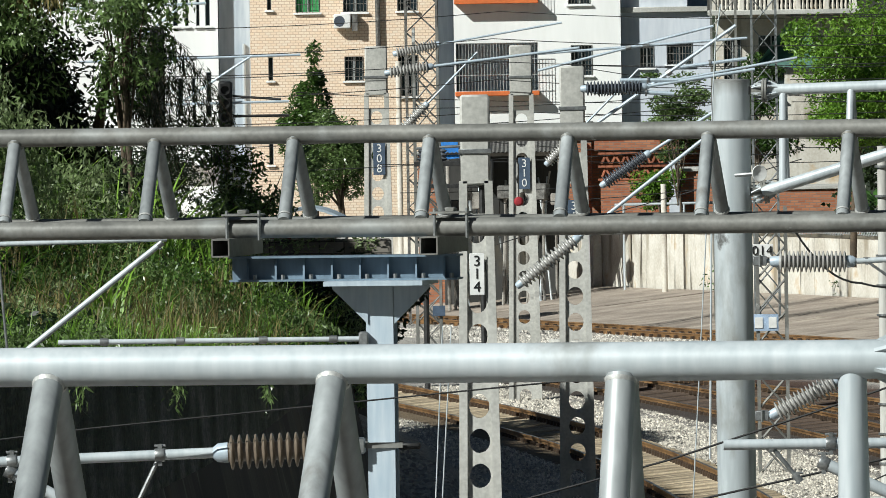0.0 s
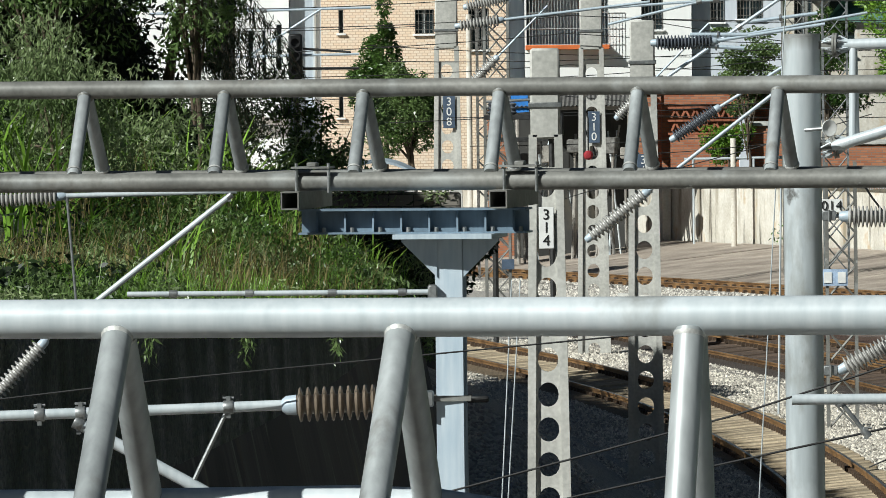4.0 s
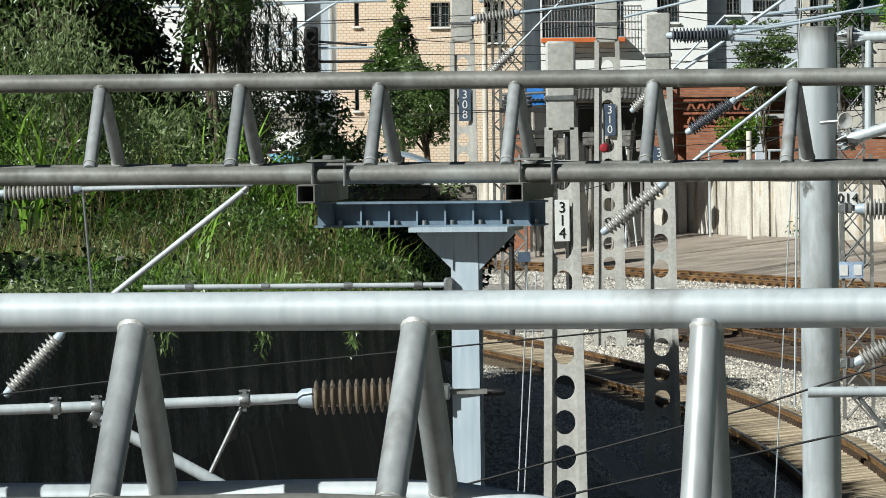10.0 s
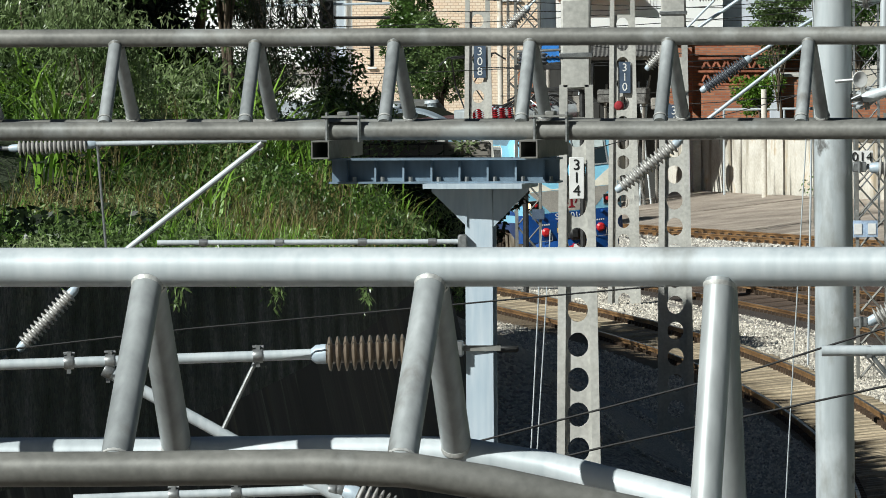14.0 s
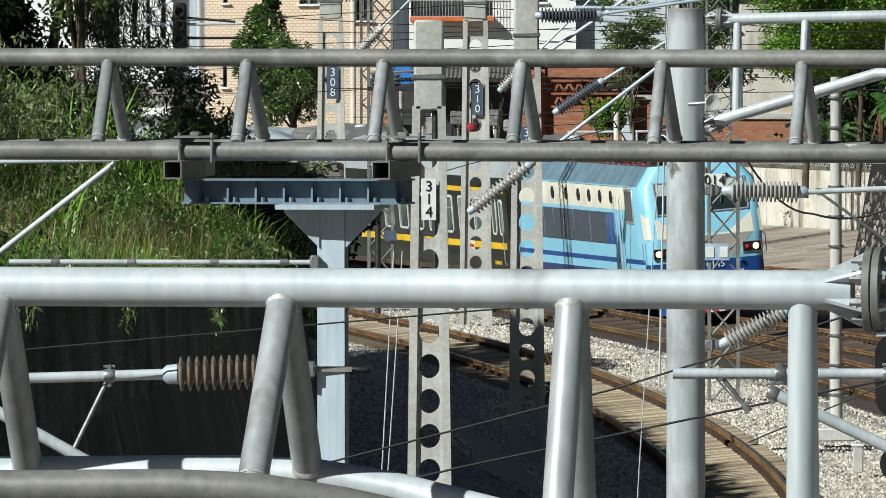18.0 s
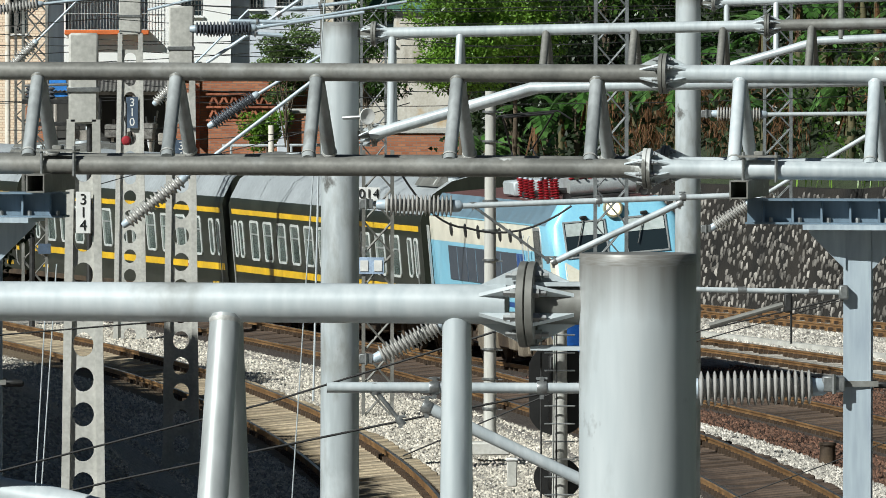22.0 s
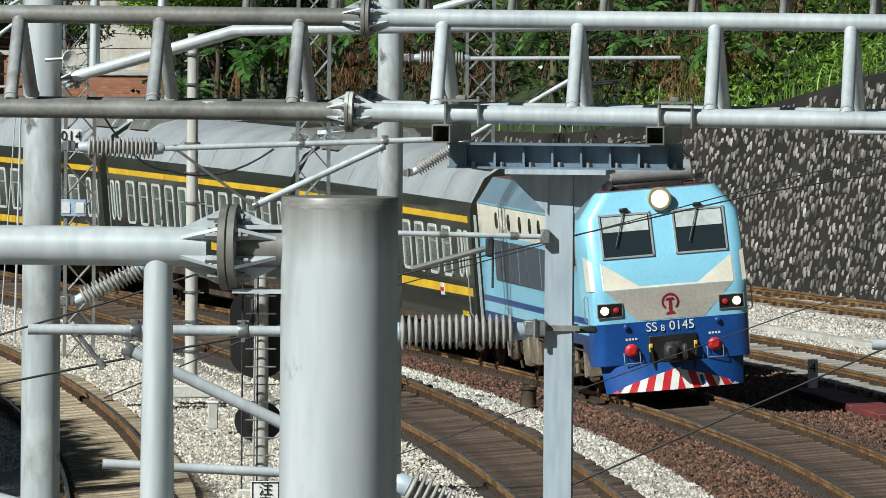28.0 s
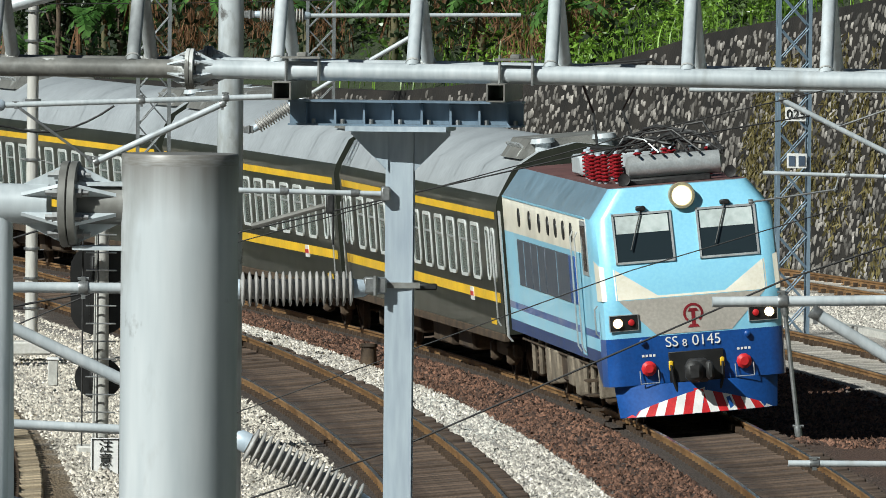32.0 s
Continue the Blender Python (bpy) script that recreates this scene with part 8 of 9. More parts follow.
for k in range(30):
    p, r_, s_ = on_hill(1, 662, 677.7, -18, 30)
    roots.append(p + np.concatenate([rng.normal(0, 0.26, (46, 2)), np.zeros((46, 1))], 1))
stuff("bank_reeds", [blades(np.concatenate(roots), 1.25, 0.036, 0.8)], LEAF_L, "tall bright reed grass clumps on the bank", "grass")
c, r_, s_ = on_hill(1800, 675.4, 677.9, -60, 40)
stuff("bank_grass", [blades(c, 0.45, 0.02, 0.6)], LEAF_L, "fine bright grass along the wall top", "grass")
roots = []
for n, r0, r1, s0, s1 in ((12, 669.5, 674.5, -14, -4), (6, 672.5, 675.5, -3, 5), (8, 664, 671, -6, 14)):
    for k in range(n):
        p, r_, s_ = on_hill(1, r0, r1, s0, s1)
        roots.append(p + np.concatenate([rng.normal(0, 0.24, (40, 2)), np.zeros((40, 1))], 1))
stuff("tall_reeds", [blades(np.concatenate(roots), 1.9, 0.05, 0.85)], LEAF_L, "tall bright broad-bladed reeds on the bank", "grass")
roots = []
for k in range(26):
    p, r_, s_ = on_hill(1, 674.5, 677.6, -4, 16)
    roots.append(p + np.concatenate([rng.normal(0, 0.22, (60, 2)), np.zeros((60, 1))], 1))
stuff("bank_tufts", [blades(np.concatenate(roots), 0.9, 0.022, 0.45)], LEAF_L, "upright yellow-green grass tufts on the bank", "grass")
roots = []
for k in range(34):
    p, r_, s_ = on_hill(1, 672.5, 677.6, -34, -2)
    roots.append(p + np.concatenate([rng.normal(0, 0.3, (60, 2)), np.zeros((60, 1))], 1))
lush = []
for k in range(44):
    p, r_, s_ = on_hill(1, 675.3, 677.8, -46, -4)
    lush.append(p + np.concatenate([rng.normal(0, 0.16, (40, 2)), np.zeros((40, 1))], 1))
stuff("bank_stalks", [blades(np.concatenate(lush), 0.8, 0.014, 0.6)], LEAF_L, "fine upright bright grass stalks among the shrubs", "grass")
stuff("bank_dry_grass", [blades(np.concatenate(roots), 1.0, 0.013, 0.5)], LEAF_Y, "dry yellow grass tufts on the bank", "grass")
# creepers over the wall's top edge
a_ = np.concatenate([rng.normal(m, 0.5, 55) for m in (-95, -72, -51, -40, -26, -9, 8, 19)])
zc = np.array([wall_top(s) for s in a_]) + rng.normal(0.0, 0.14, len(a_))
pts = np.stack([CX + (R_DARK + 0.25) * np.cos(a_ / 698), CY + (R_DARK + 0.25) * np.sin(a_ / 698), zc], 1)
stuff("wall_creeper", [leaf_arrays(pts, 0.12, 0.03, 0.9)], LEAF_S, "creeper leaves hanging over the wall top")


def tree(name, x, y, z0, height, crown, per, leaf, material, label, spread=1.0, n_limb=7, droop=0.4, trunk=0.14, low=0.55):
    root = thing(name, (x, y, z0), label, "tree", "trees")
    top = Vector((x, y, z0 + height * 0.6))
    part("trunk", Shape().tube([(x, y, z0 - 0.2), (x + 0.1, y, z0 + height * 0.3), top], [trunk, trunk * 0.8, trunk * 0.45], 10), BARK, root)
    cs, rs = [], []
    for k in range(n_limb):
        t = 2 * math.pi * k / n_limb + rng.uniform(-0.3, 0.3)
        e = Vector((x + math.cos(t) * crown[0] * rng.uniform(0.4, 0.9) * spread, y + math.sin(t) * crown[1] * rng.uniform(0.4, 0.9) * spread, z0 + height * rng.uniform(low, 1.0)))
        b = Vector((x, y, z0 + height * rng.uniform(0.3, 0.55)))
        part("limb", Shape().tube([b, b.lerp(e, 0.5) + Vector((0, 0, 0.1)), e], [trunk * 0.5, trunk * 0.3, trunk * 0.1], 6), BARK, root)
        for q in range(3):
            f = rng.uniform(0.5, 1.1)
            p = b.lerp(e, f) + Vector(rng.normal(0, 0.25, 3))
            cs.append(tuple(p))
            k_ = rng.uniform(0.3, 0.6)
            rs.append((crown[0] * k_, crown[1] * k_, crown[2] * k_))
    v, f = leaf_arrays(clump_points(cs, rs, per), leaf[0], leaf[1], droop)
    big_mesh("crown", v, f, material, root)["label"] = "uneven leafy crown"
    return root


tree("broadleaf_tree", -10.7, 189, 4.6, 3.7, (1.4, 1.3, 1.2), 520, (0.135, 0.026), LEAF_G, "small tree with pale drooping leaves on the bank", 0.9, 9, 0.9, 0.1)
tree("broadleaf_tree", -9.7, 187, 4.7, 3.5, (1.0, 1.0, 1.0), 330, (0.115, 0.026), LEAF_G, "small bush with pale drooping leaves on the bank", 0.9, 9, 0.9, 0.07)
tree("broadleaf_tree", -12.2, 192, 4.8, 3.9, (1.5, 1.4, 1.3), 520, (0.135, 0.03), LEAF_S, "leafy tree with glossy leaves on the bank", 0.9, 9, 0.7, 0.12)
# The shade these two trees stand in is painted into their leaves.
tree("broadleaf_tree", -10.0, 205, 4.2, 5.0, (1.3, 1.6, 1.8), 480, (0.14, 0.06), LEAF_K, "dense tree above the bank, its shade put into near-black leaves", 0.75, 9, 0.5, 0.2)
tree("broadleaf_tree", -11.2, 209, 4.4, 6.0, (1.6, 1.6, 1.9), 440, (0.14, 0.06), LEAF_K, "dense tree above the bank, its shade put into near-black leaves", 0.9, 9, 0.5, 0.2)
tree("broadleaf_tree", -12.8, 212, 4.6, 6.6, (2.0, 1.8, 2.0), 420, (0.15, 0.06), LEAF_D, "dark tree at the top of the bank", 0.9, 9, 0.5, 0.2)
tree("broadleaf_tree", -6.9, 214, 4.2, 2.6, (0.75, 0.9, 0.6), 160, (0.12, 0.045), LEAF_S, "leafy bush at the end of the bank", 0.9, 8, 0.5, 0.06)
tree("broadleaf_tree", -10.5, 197, 5.4, 5.4, (1.5, 0.9, 0.6), 150, (0.15, 0.045), LEAF_S, "leafy tree top above the dark trees", 1.0, 10, 0.7, 0.06)
tree("broadleaf_tree", -8.2, 197, 5.0, 5.9, (0.62, 0.8, 0.8), 170, (0.13, 0.045), LEAF_S, "slender leafy tree above the weeping branches", 0.8, 12, 0.6, 0.06, 0.72)
# dried fronds hanging in the tree top
c = np.stack([rng.uniform(-9.75, -8.75, 22), rng.normal(197.2, 0.3, 22), rng.uniform(9.55, 10.7, 22)], 1)
stuff("dry_fronds", [leaf_arrays(clump_points(c, [(0.16, 0.2, 0.3)] * 22, 60), 0.34, 0.022, 1.35)], LEAF_Y, "dried yellow-brown fronds hanging in the tree top")
# unseen tall trees, added left of the bank to shade the dark trees
for x, y, h in ((-20.5, 201.0, 14.5), (-23.0, 204.5, 15.5)):
    tree("tall_tree", x, y, 5.0, h, (2.9, 2.9, 2.4), 240, (0.6, 0.36), LEAF_D, "unseen tall tree added to shade the dark trees", 1.0, 12, 0.3, 0.3)
wt = thing("weeping_tree", (-8.4, 200, 4.6), "tree with long drooping feathery branches", "tree", "trees")
part("trunk", Shape().tube([(-9.2, 209, 4.2), (-9.1, 206, 7.0), (-8.5, 200.5, 8.8)], [0.13, 0.1, 0.05], 8), BARK, wt)
sh, pts = Shape(), []
for k in range(58):
    a = rng.uniform(-1.3, 1.3)
    z = rng.uniform(7.7, 9.1)
    L = rng.uniform(0.6, 2.0)
    path = [Vector((-8.35 + math.cos(a) * L * t, 200 + math.sin(a) * L * t, z + 0.25 * math.sin(t * 2.5) - 1.25 * t ** 2.4)) for t in (0, 0.25, 0.5, 0.75, 1.0)]
    sh.tube(path, 0.004, 4)
    for t in np.linspace(0.15, 1, 34):
        i = min(3, int(t * 4))
        pts.append(tuple(path[i].lerp(path[i + 1], t * 4 - i)))
part("drooping_branch", sh, BARK, wt)
v, f = leaf_arrays(np.repeat(np.array(pts), 2, 0) + rng.normal(0, 0.03, (2 * len(pts), 3)), 0.17, 0.02, 1.0)
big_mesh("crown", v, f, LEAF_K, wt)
# trees by the houses and sheds
tree("garden_tree", -11.5, 425, 1.5, 5.8, (0.62, 0.7, 1.0), 330, (0.14, 0.06), LEAF_M, "bushy green tree before the tiled house", 1.0, 10, 0.3, 0.12)
tree("garden_tree", -10.4, 415, 0.5, 5.2, (1.2, 1.2, 1.2), 420, (0.14, 0.06), LEAF_S, "green shrub tree behind the wall", 1.0, 10, 0.3, 0.1)
tree("garden_tree", 7.4, 402, 1.0, 8.6, (1.9, 1.6, 1.6), 480, (0.15, 0.065), LEAF_L, "lush bright leafy tree by the terrace house", 1.1, 13, 0.4, 0.1)
tree("garden_tree", 3.1, 440, 1.0, 6.0, (1.1, 0.9, 0.8), 240, (0.15, 0.065), LEAF_M, "dim leafy tree under the terrace", 1.0, 10, 0.4, 0.08)
tree("garden_tree", 5.7, 398, 1.0, 7.8, (1.5, 1.4, 1.4), 480, (0.15, 0.065), LEAF_L, "bright green tree by the terrace house", 1.0, 13, 0.4, 0.12)
tree("garden_tree", 0.4, 429, 0.4, 5.7, (1.2, 0.9, 0.5), 260, (0.14, 0.06), LEAF_S, "leafy green tree before a pale block", 1.0, 8, 0.3, 0.06, 0.86)
tree("garden_shrub", -0.3, 432, 1.6, 1.5, (0.8, 0.6, 0.7), 260, (0.13, 0.06), LEAF_L, "small bright shrub before the brick shed", 0.9, 6, 0.3, 0.05)
tree("garden_tree", -13.6, 330, 2.0, 4.2, (1.7, 1.7, 1.5), 320, (0.18, 0.05), LEAF_D, "dark shrub behind the bank", 0.8, 8, 0.5, 0.12)
tree("garden_tree", -15.4, 320, 2.2, 4.6, (1.9, 1.9, 1.7), 320, (0.18, 0.05), LEAF_D, "dark shrub behind the bank", 0.8, 8, 0.5, 0.12)
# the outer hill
# Near-black leaf layer painting the shadow gaps of the hill.
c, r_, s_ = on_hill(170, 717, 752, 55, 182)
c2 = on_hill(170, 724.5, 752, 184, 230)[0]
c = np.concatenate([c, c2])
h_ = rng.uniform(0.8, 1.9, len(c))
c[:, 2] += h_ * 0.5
stuff("hill_thicket", [leaf_arrays(clump_points(c, [(1.5, 1.5, h) for h in h_], 150), 0.3, 0.14, 0.4)], LEAF_D, "near-black leaves that put shade under the trees of the outer hill")
c, r_, s_ = on_hill(120, 717.5, 745, 55, 182)
h_ = rng.uniform(1.0, 2.2, len(c))
c[:, 2] += h_ * 0.5
stuff("hill_shrubs", [leaf_arrays(clump_points(c, [(1.5, 1.5, h) for h in h_], 480), 0.23, 0.1, 0.3)], LEAF_M, "leafy green shrubs over the outer hill")
c, r_, s_ = on_hill(340, 716.2, 728, 60, 152)
h_ = rng.uniform(0.4, 1.1, len(c))
c[:, 2] += h_ * 0.4
stuff("hill_bushes", [leaf_arrays(clump_points(c, [(0.9, 0.9, h) for h in h_], 210), 0.17, 0.07, 0.3)], LEAF_L, "bright green low bushes above the stone wall")
c, r_, s_ = on_hill(130, 716.3, 727, 90, 130)
h_ = rng.uniform(0.4, 1.1, len(c))
c[:, 2] += h_ * 0.45
stuff("verge_bushes", [leaf_arrays(clump_points(c, [(0.8, 0.8, h) for h in h_], 210), 0.16, 0.065, 0.3)], LEAF_S, "mixed green bushes above the stone wall")
a_ = rng.uniform(99, 115, 75)
zc = np.array([rng.uniform(0.0, 0.8) * stone_top(s) for s in a_])
pts = []
for s, z in zip(a_, zc):
    for i in range(60):
        dz = rng.uniform(-1.1, 0.5)
        zz = z + dz
        ss = s + rng.normal(0, 0.14)
        q = R_STONE - 0.9 + 0.2 * (zz + 1.8) - 0.08
        pts.append((CX + q * math.cos(ss / 698), CY + q * math.sin(ss / 698), zz))
stuff("wall_weeds", [leaf_arrays(np.array(pts), 0.2, 0.05, 1.2)], LEAF_Y, "dry trailing weeds hanging on the stone wall")
c, r_, s_ = on_hill(6000, 716.0, 727, 60, 160)
stuff("hill_grass", [blades(c, 0.8, 0.035, 0.5)], LEAF_L, "bright grass along the top of the stone wall", "grass")
c, r_, s_ = on_hill(150, 722.6, 737, 150, 232)
h_ = rng.uniform(0.4, 1.1, len(c))
c[:, 2] += h_ * 0.4
stuff("slope_undergrowth", [leaf_arrays(clump_points(c, [(1.0, 1.0, h) for h in h_], 260), 0.16, 0.06, 0.4)], LEAF_M, "leafy undergrowth between the banana plants")
c, r_, s_ = on_hill(110, 737, 752, 186, 232)
h_ = rng.uniform(0.8, 1.8, len(c))
c[:, 2] += h_ * 0.5
stuff("slope_shrubs", [leaf_arrays(clump_points(c, [(1.1, 1.1, h) for h in h_], 220), 0.22, 0.09, 0.3)], LEAF_M, "green shrubs on the slope behind the boundary wall")
c, r_, s_ = on_hill(40, 717.2, 723, 142, 184)
h_ = rng.uniform(0.6, 1.3, len(c))
c[:, 2] += h_ * 0.8
stuff("slope_dead_leaves", [leaf_arrays(clump_points(c, [(0.6, 0.6, h) for h in h_], 200), 0.5, 0.035, 1.3)], LEAF_B, "hanging dried brown leaves among the bananas")


# unseen tall trees, added to throw shade over the wall and the inner track
def shade_tree(s0, edge):
    r0 = 660.0
    p = on_curve(r0, s0, 0, 698)
    z0 = ground_z(r0, s0)
    root = thing("tall_tree", (p.x, p.y, z0), "unseen tall tree added to shade the wall and inner track", "tree", "tall shade trees")
    part("trunk", Shape().tube([(p.x, p.y, z0 - 0.3), (p.x, p.y, z0 + 5), (p.x, p.y, 12.5)], [0.32, 0.27, 0.14], 10), BARK, root)
    for k in range(7):
        e = on_curve(r0 + rng.uniform(-4, 6), s0 + rng.uniform(-4, 4), rng.uniform(11, 14), 698)
        part("limb", Shape().tube([(p.x, p.y, 10.5), Vector((p.x, p.y, 11)).lerp(e, 0.5), e], [0.14, 0.08, 0.03], 6), BARK, root)
    n = 5200
    # Leaves spread along the sun's slant so the cast shade ends at edge.
    z = rng.uniform(10.8, 14.6, n)
    q = rng.uniform(675.0, edge + 0.3 * np.sin(s0 * 1.7), n)
    s = s0 + rng.normal(0, 2.9, n)
    r = q - (1.017 + 0.0013 * (s + 11)) * z + rng.normal(0, 0.1, n)
    pts = np.stack([CX + r * np.cos(s / 698), CY + r * np.sin(s / 698), z], 1)
    v, f = leaf_arrays(pts, 0.66, 0.40, 0.3)
    big_mesh("crown", v, f, LEAF_D, root)["label"] = "uneven leafy crown"


for k in range(-2, 9):
    shade_tree(24 + 7.6 * k, 688.8 if k == 8 else 685.2)
k = 0
for s0 in np.arange(150, 229, 3.9):
    for r0 in (739, 745):
        r0, s1 = r0 + rng.uniform(-1.2, 1.2), s0 + rng.uniform(-1.2, 1.2)
        p = on_curve(r0, s1, 0, 698)
        z0 = ground_z(r0, s1)
        k += 1
        tree("slope_tree", p.x, p.y, z0, max(3.0, rng.uniform(10.5, 12.0) - z0), (1.9, 1.8, 1.7), 140, (0.215, 0.1), (LEAF_M, LEAF_D, LEAF_M, LEAF_L, LEAF_D)[k % 5], "leafy tree on the slope of the outer hill", 0.9, 9, 0.4, 0.13)


for x, y in ((8.4, 452), (10.2, 446), (8.6, 436), (11.6, 440), (12.6, 431), (10.4, 428), (14.0, 424), (9.2, 460), (12.0, 455)):
    z0 = ground_z(math.hypot(x - CX, y - CY), math.atan2(y - CY, x - CX) * 698)
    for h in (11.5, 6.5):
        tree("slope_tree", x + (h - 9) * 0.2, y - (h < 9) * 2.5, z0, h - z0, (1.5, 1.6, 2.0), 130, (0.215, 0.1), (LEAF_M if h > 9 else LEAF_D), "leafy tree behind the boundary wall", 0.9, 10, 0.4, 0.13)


STEMB = mat("dull_banana_stem", (0.07, 0.075, 0.03), 0.7, 0, col2=(0.13, 0.11, 0.05), scale=3, fine=20, var=0.3)


def banana(x, y, z, h, seed):
    root = thing("banana_plant", (x, y, z), "banana plant with broad torn leaves, some dried brown", "banana plant", "banana plants")
    rn = random.Random(seed)
    part("stem", Shape().tube([(x, y, z - 0.3), (x + 0.05, y, z + h * 0.5), (x, y, z + h)], [0.15, 0.12, 0.06], 10), STEMB, root)
    for k in range(11):
        dead = k >= 8
        a = rn.uniform(0, 2 * math.pi)
        L, W = rn.uniform(1.1, 2.0), rn.uniform(0.2, 0.33)
        up = rn.uniform(0.5, 1.2) if not dead else -0.3
        d, sd = Vector((math.cos(a), math.sin(a), 0)), Vector((-math.sin(a), math.cos(a), 0))
        sh = Shape()
        n = 9

        def rib(t):
            if dead:
                return Vector((x, y, z + h)) + d * L * 0.25 * t + Vector((0, 0, -L * 0.9 * t))
            return Vector((x, y, z + h)) + d * L * t * 0.85 + Vector((0, 0, L * (up * t - 0.95 * t * t)))

        for i in range(n):
            t0, t1 = 0.1 + 0.9 * i / n, 0.1 + 0.9 * (i + 1) / n
            c0, c1 = rib(t0), rib(t1)
            for sg in (-1, 1):
                w_ = W * math.sin(math.pi * min(1, (t0 + t1) / 2 * 0.9 + 0.1)) ** 0.6 * (0.3 if dead else 1) * rn.uniform(0.75, 1.0)
                lag = 0.35 * (c1 - c0) + Vector((0, 0, -w_ * rn.uniform(0.1, 0.55)))
                tear = rn.uniform(0.55, 1.0)
                sh.add([c0, c1, c1 + sd * sg * w_ + lag, c0 + (c1 - c0) * (1 - tear) + sd * sg * w_ + lag], [(0, 1, 2, 3)])
        sh.tube([Vector((x, y, z + h)), rib(0.4), rib(1.0)], [0.022, 0.014, 0.005], 4)
        part("leaf", sh, LEAF_B if dead else BANANA, root, "dried hanging leaf" if dead else "")


for k in range(44):
    s0, r0, h = 166 + k * 1.45, (727, 731, 735, 729)[k % 4] + 0.7 * math.sin(3.3 * k) - (5.5 if k < 12 else 0), 2.0 + 0.9 * ((k * 7) % 5) / 4
    p = on_curve(r0, s0, 0, 698)
    banana(p.x, p.y, ground_z(r0, s0), h, 100 + k)
for k in range(20):
    s0, r0, h = 142 + k * 2.15, (717.4, 720, 718.6, 722)[k % 4], 1.3 + 0.9 * ((k * 3) % 5) / 4
    p = on_curve(r0, s0, 0, 698)
    banana(p.x, p.y, ground_z(r0, s0), h, 300 + k)

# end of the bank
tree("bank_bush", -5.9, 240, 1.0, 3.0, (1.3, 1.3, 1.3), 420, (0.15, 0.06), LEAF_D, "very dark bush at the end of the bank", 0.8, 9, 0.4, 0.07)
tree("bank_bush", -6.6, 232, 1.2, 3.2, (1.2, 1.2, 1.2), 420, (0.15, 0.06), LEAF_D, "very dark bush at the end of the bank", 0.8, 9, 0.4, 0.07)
tree("bank_bush", -6.6, 214, 2.7, 1.7, (0.9, 0.9, 0.75), 420, (0.13, 0.028), LEAF_G, "pale narrow-leaved bush over the wall end", 0.9, 8, 0.8, 0.05)
tree("bank_bush", -6.0, 217, 2.4, 1.5, (0.7, 0.7, 0.7), 380, (0.13, 0.028), LEAF_G, "pale narrow-leaved bush over the wall end", 0.9, 8, 0.8, 0.05)
c = np.stack([rng.uniform(-9.8, -5.8, 26), rng.uniform(261.5, 262.3, 26), np.full(26, 4.65)], 1)
stuff("wall_end_weeds", [leaf_arrays(clump_points(c, [(0.3, 0.3, 0.3)] * 26, 60), 0.15, 0.045, 0.2)], LEAF_G, "grey-green weeds on the old wall")


# ---- ballast stones ----
def gravel(name, spans, density, size, material, label):
    ps = []
    for r0, r1, s0, s1 in spans:
        n = int((r1 - r0) * (s1 - s0) * density)
        r, s = rng.uniform(r0, r1, n), rng.uniform(s0, s1, n)
        z = np.array([ground_z(a, b) for a, b in zip(r, s)])
        ps.append(np.stack([CX + r * np.cos(s / 698), CY + r * np.sin(s / 698), z], 1))
    p = np.concatenate(ps)
    n = len(p)
    unit = np.array([(1, 0, -0.3), (-1, 0, -0.3), (0, 1, -0.3), (0, -1, -0.3), (0, 0, 1)], float)
    v = unit[None] * size * rng.uniform(0.4, 1.05, (n, 5, 1)) + rng.normal(0, size * 0.3, (n, 5, 3))
    a = rng.uniform(0, 6.28, n)
    ca, sa = np.cos(a)[:, None], np.sin(a)[:, None]
    v = np.stack([v[..., 0] * ca - v[..., 1] * sa, v[..., 0] * sa + v[..., 1] * ca, v[..., 2] * 0.8], -1)
    v = (v + p[:, None] + np.array([0, 0, size * 0.2])).reshape(-1, 3)
    f = np.array([(0, 2, 4), (2, 1, 4), (1, 3, 4), (3, 0, 4)])
    f = (f[None] + (np.arange(n) * 5)[:, None, None]).reshape(-1, 3)
    ob = big_mesh(name, v, f, material)
    tagged(ob, label, "ballast", kind="stuff")


gravel("tan_ballast", [(686.9, 691.1, -15, 60), (687.1, 690.6, 60, 130), (680.5, 684.6, 20, 110)], 85, 0.047, STONET, "loose tan crushed stone ballast")
gravel("pale_ballast", [(693.55, 694.9, -12, 75), (705.8, 711.0, 70, 130), (713.3, 714.6, 80, 150)], 95, 0.048, STONEW, "loose pale crushed stone ballast")
gravel("far_ballast", [(706, 711, 130, 220)], 45, 0.06, STONEW, "loose pale crushed stone between the far tracks")
gravel("brown_ballast", [(694.9, 696.4, -12, 100), (698.9, 702.6, 15, 110)], 90, 0.052, STONEB, "rust-brown crushed stone ballast")


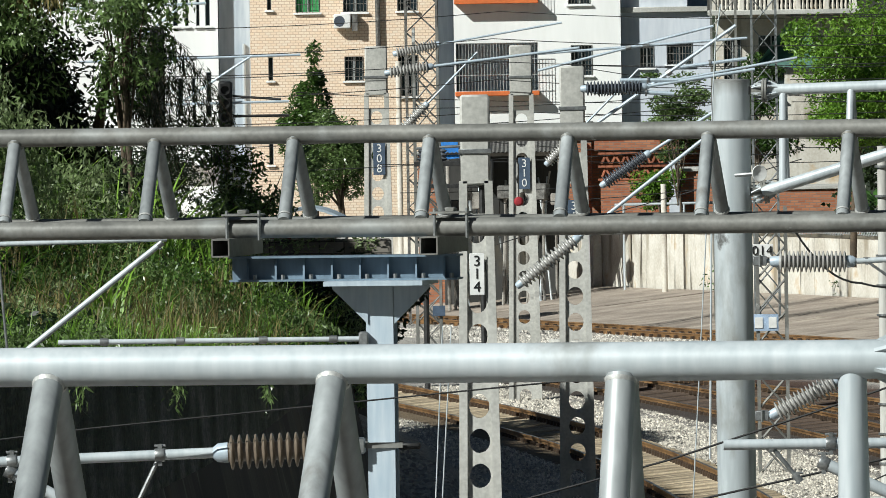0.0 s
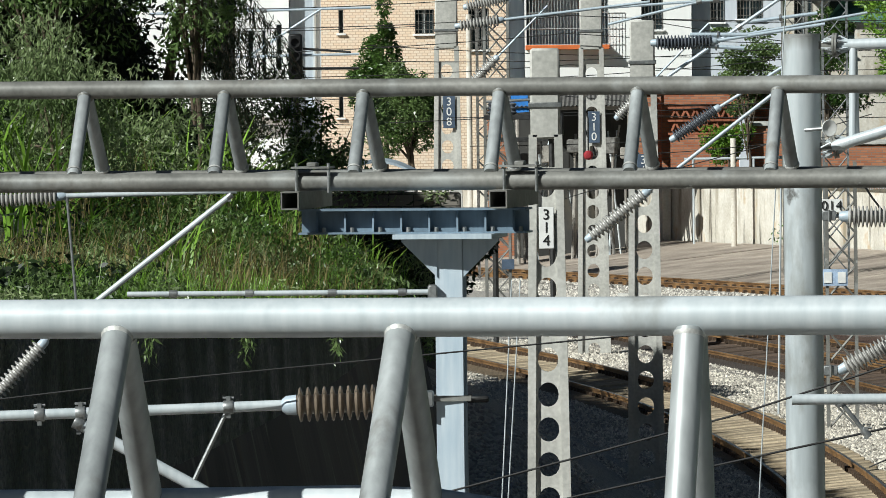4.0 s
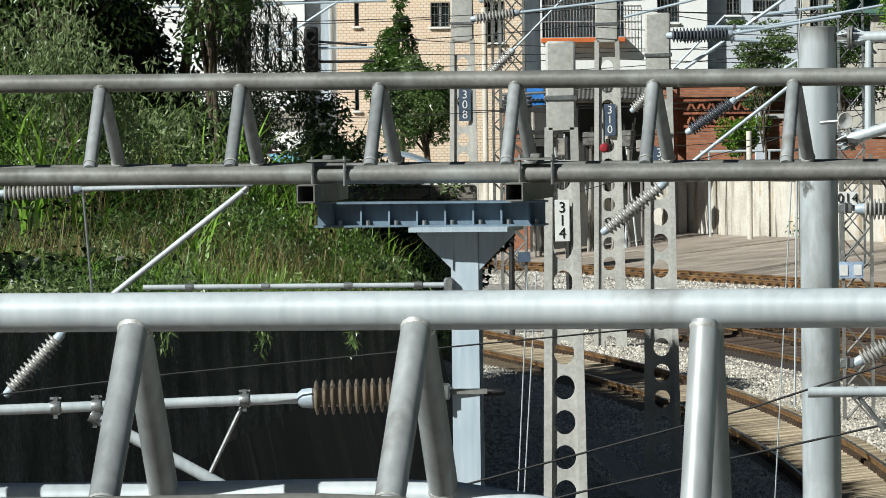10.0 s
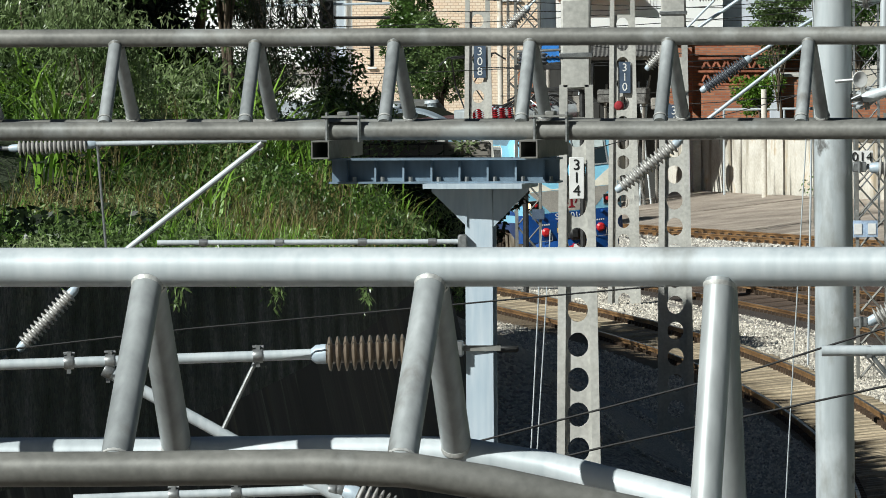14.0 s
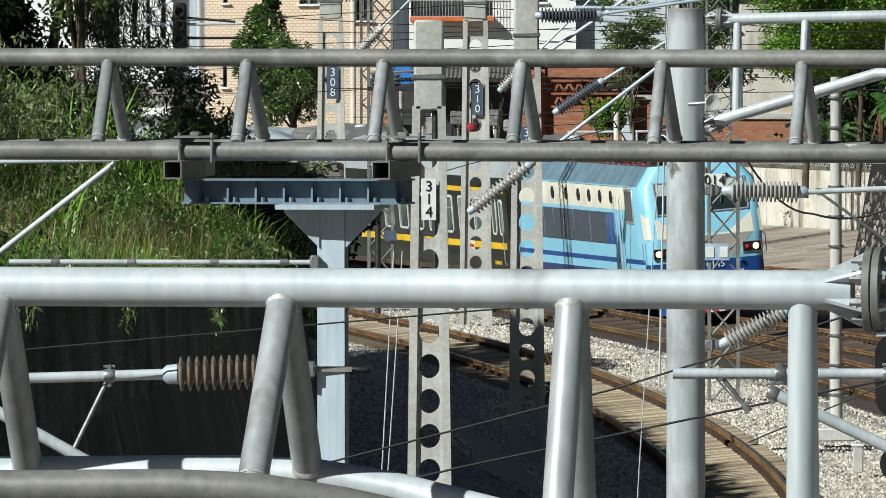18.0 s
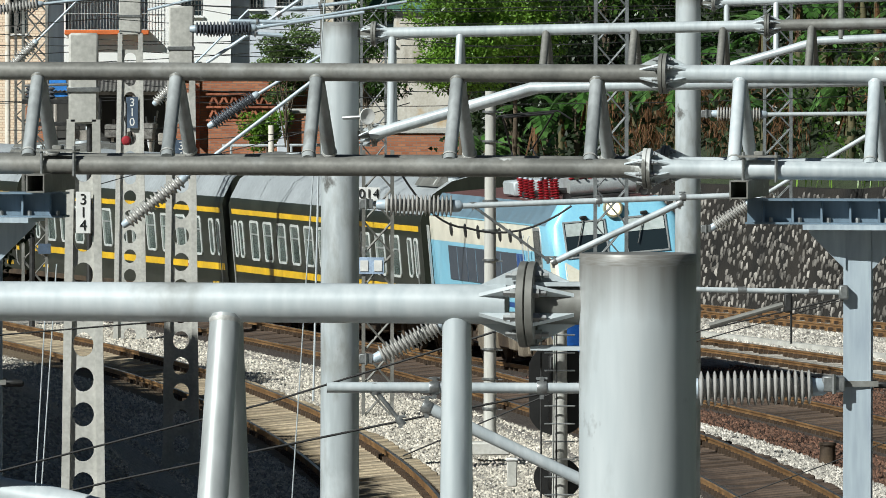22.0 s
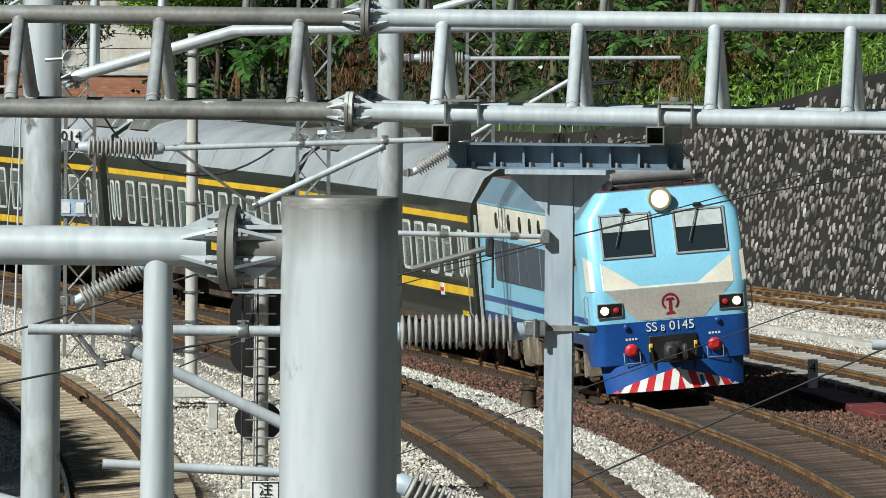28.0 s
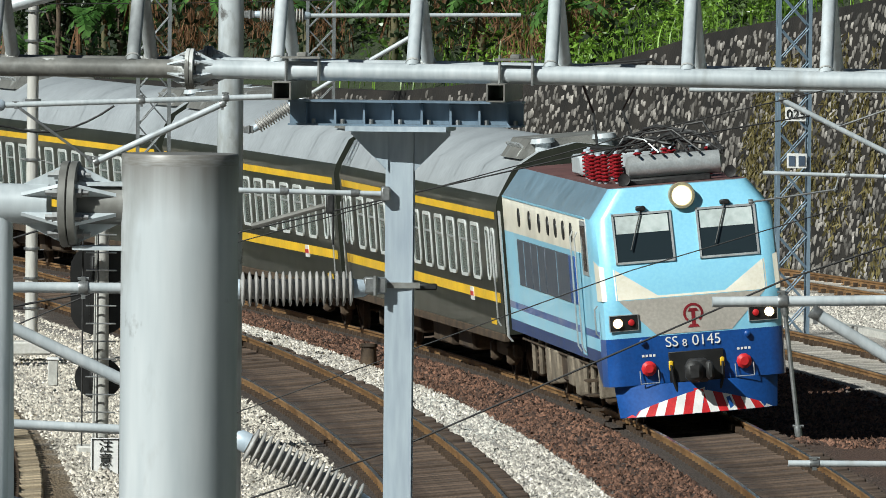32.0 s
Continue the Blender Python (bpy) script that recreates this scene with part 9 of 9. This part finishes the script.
# ---- rubble facing of the stone wall ----
STONEF = mat("grey_rubble_stone", (0.085, 0.077, 0.068), 0.85, 0, col2=(0.30, 0.28, 0.255), scale=1.5, fine=20, var=0.25, bump=0.5, dist=0.01, island=0.7)
STONEP = mat("grey_rubble_stone_piece", (0.085, 0.077, 0.068), 0.85, 0, col2=(0.30, 0.28, 0.255), scale=1.5, fine=20, var=0.25, bump=0.5, dist=0.01, rand=0.7)


def rubble_shape():
    k = 6
    v = []
    for z, f in ((0.0, 1.0), (0.045, 0.72)):
        for i in range(k):
            t = 2 * math.pi * i / k + rng.uniform(-0.25, 0.25)
            q = rng.uniform(0.75, 1.0)
            v.append((math.cos(t) * 0.09 * f * q, math.sin(t) * 0.205 * f * q, z))
    faces = [(i, (i + 1) % k, k + (i + 1) % k, k + i) for i in range(k)] + [(6, 7, 8, 9), (6, 9, 10, 11)]
    return v, faces


forms = [rubble_shape() for _ in range(8)]
meshes = [mesh_of("rubble_stone", v, f, [STONEP], None, False) for v, f in forms]
base_r = R_STONE - 0.9
vs, fs, count, pieces = [], [], 0, 0
s = 62.0
while s < S_STONE_END - 0.3:
    z = -1.0 + rng.uniform(0, 0.3)
    while z < stone_top(s) - 0.25:
        ss_ = s + rng.uniform(-0.11, 0.11)
        zz = z + rng.uniform(-0.11, 0.11)
        z += 0.345
        if rng.uniform() < 0.2:
            continue
        a = ss_ / 698
        r = base_r + 0.2 * (zz + 1.8) - 0.01
        lean = math.atan(0.2)
        m = Matrix.Translation((CX + r * math.cos(a), CY + r * math.sin(a), zz)) @ Matrix.Rotation(a, 4, "Z") @ Matrix.Rotation(lean, 4, "Y") @ Matrix(((0, 0, -1, 0), (1, 0, 0, 0), (0, 1, 0, 0), (0, 0, 0, 1))) @ Matrix.Rotation(rng.uniform(-0.55, 0.2), 4, "Z") @ Matrix.Diagonal((rng.uniform(0.38, 0.88), rng.uniform(0.4, 0.88), 1.0, 1))
        which = int(rng.integers(8))
        if 92 < ss_ < 97 and 0.0 < zz < 5 and pieces < 280:
            ob = new("rubble_stone", meshes[which])
            ob.parent = wall_stone
            ob.matrix_basis = m
            pieces += 1
        else:
            v, f = forms[which]
            vs += [tuple(m @ Vector(q)) for q in v]
            fs += [tuple(i + count for i in q) for q in f]
            count += 12
    s += 0.21
ob = big_mesh("rubble_stones", vs, fs, STONEF, wall_stone)
ob["kind"] = "stuff"


motions()
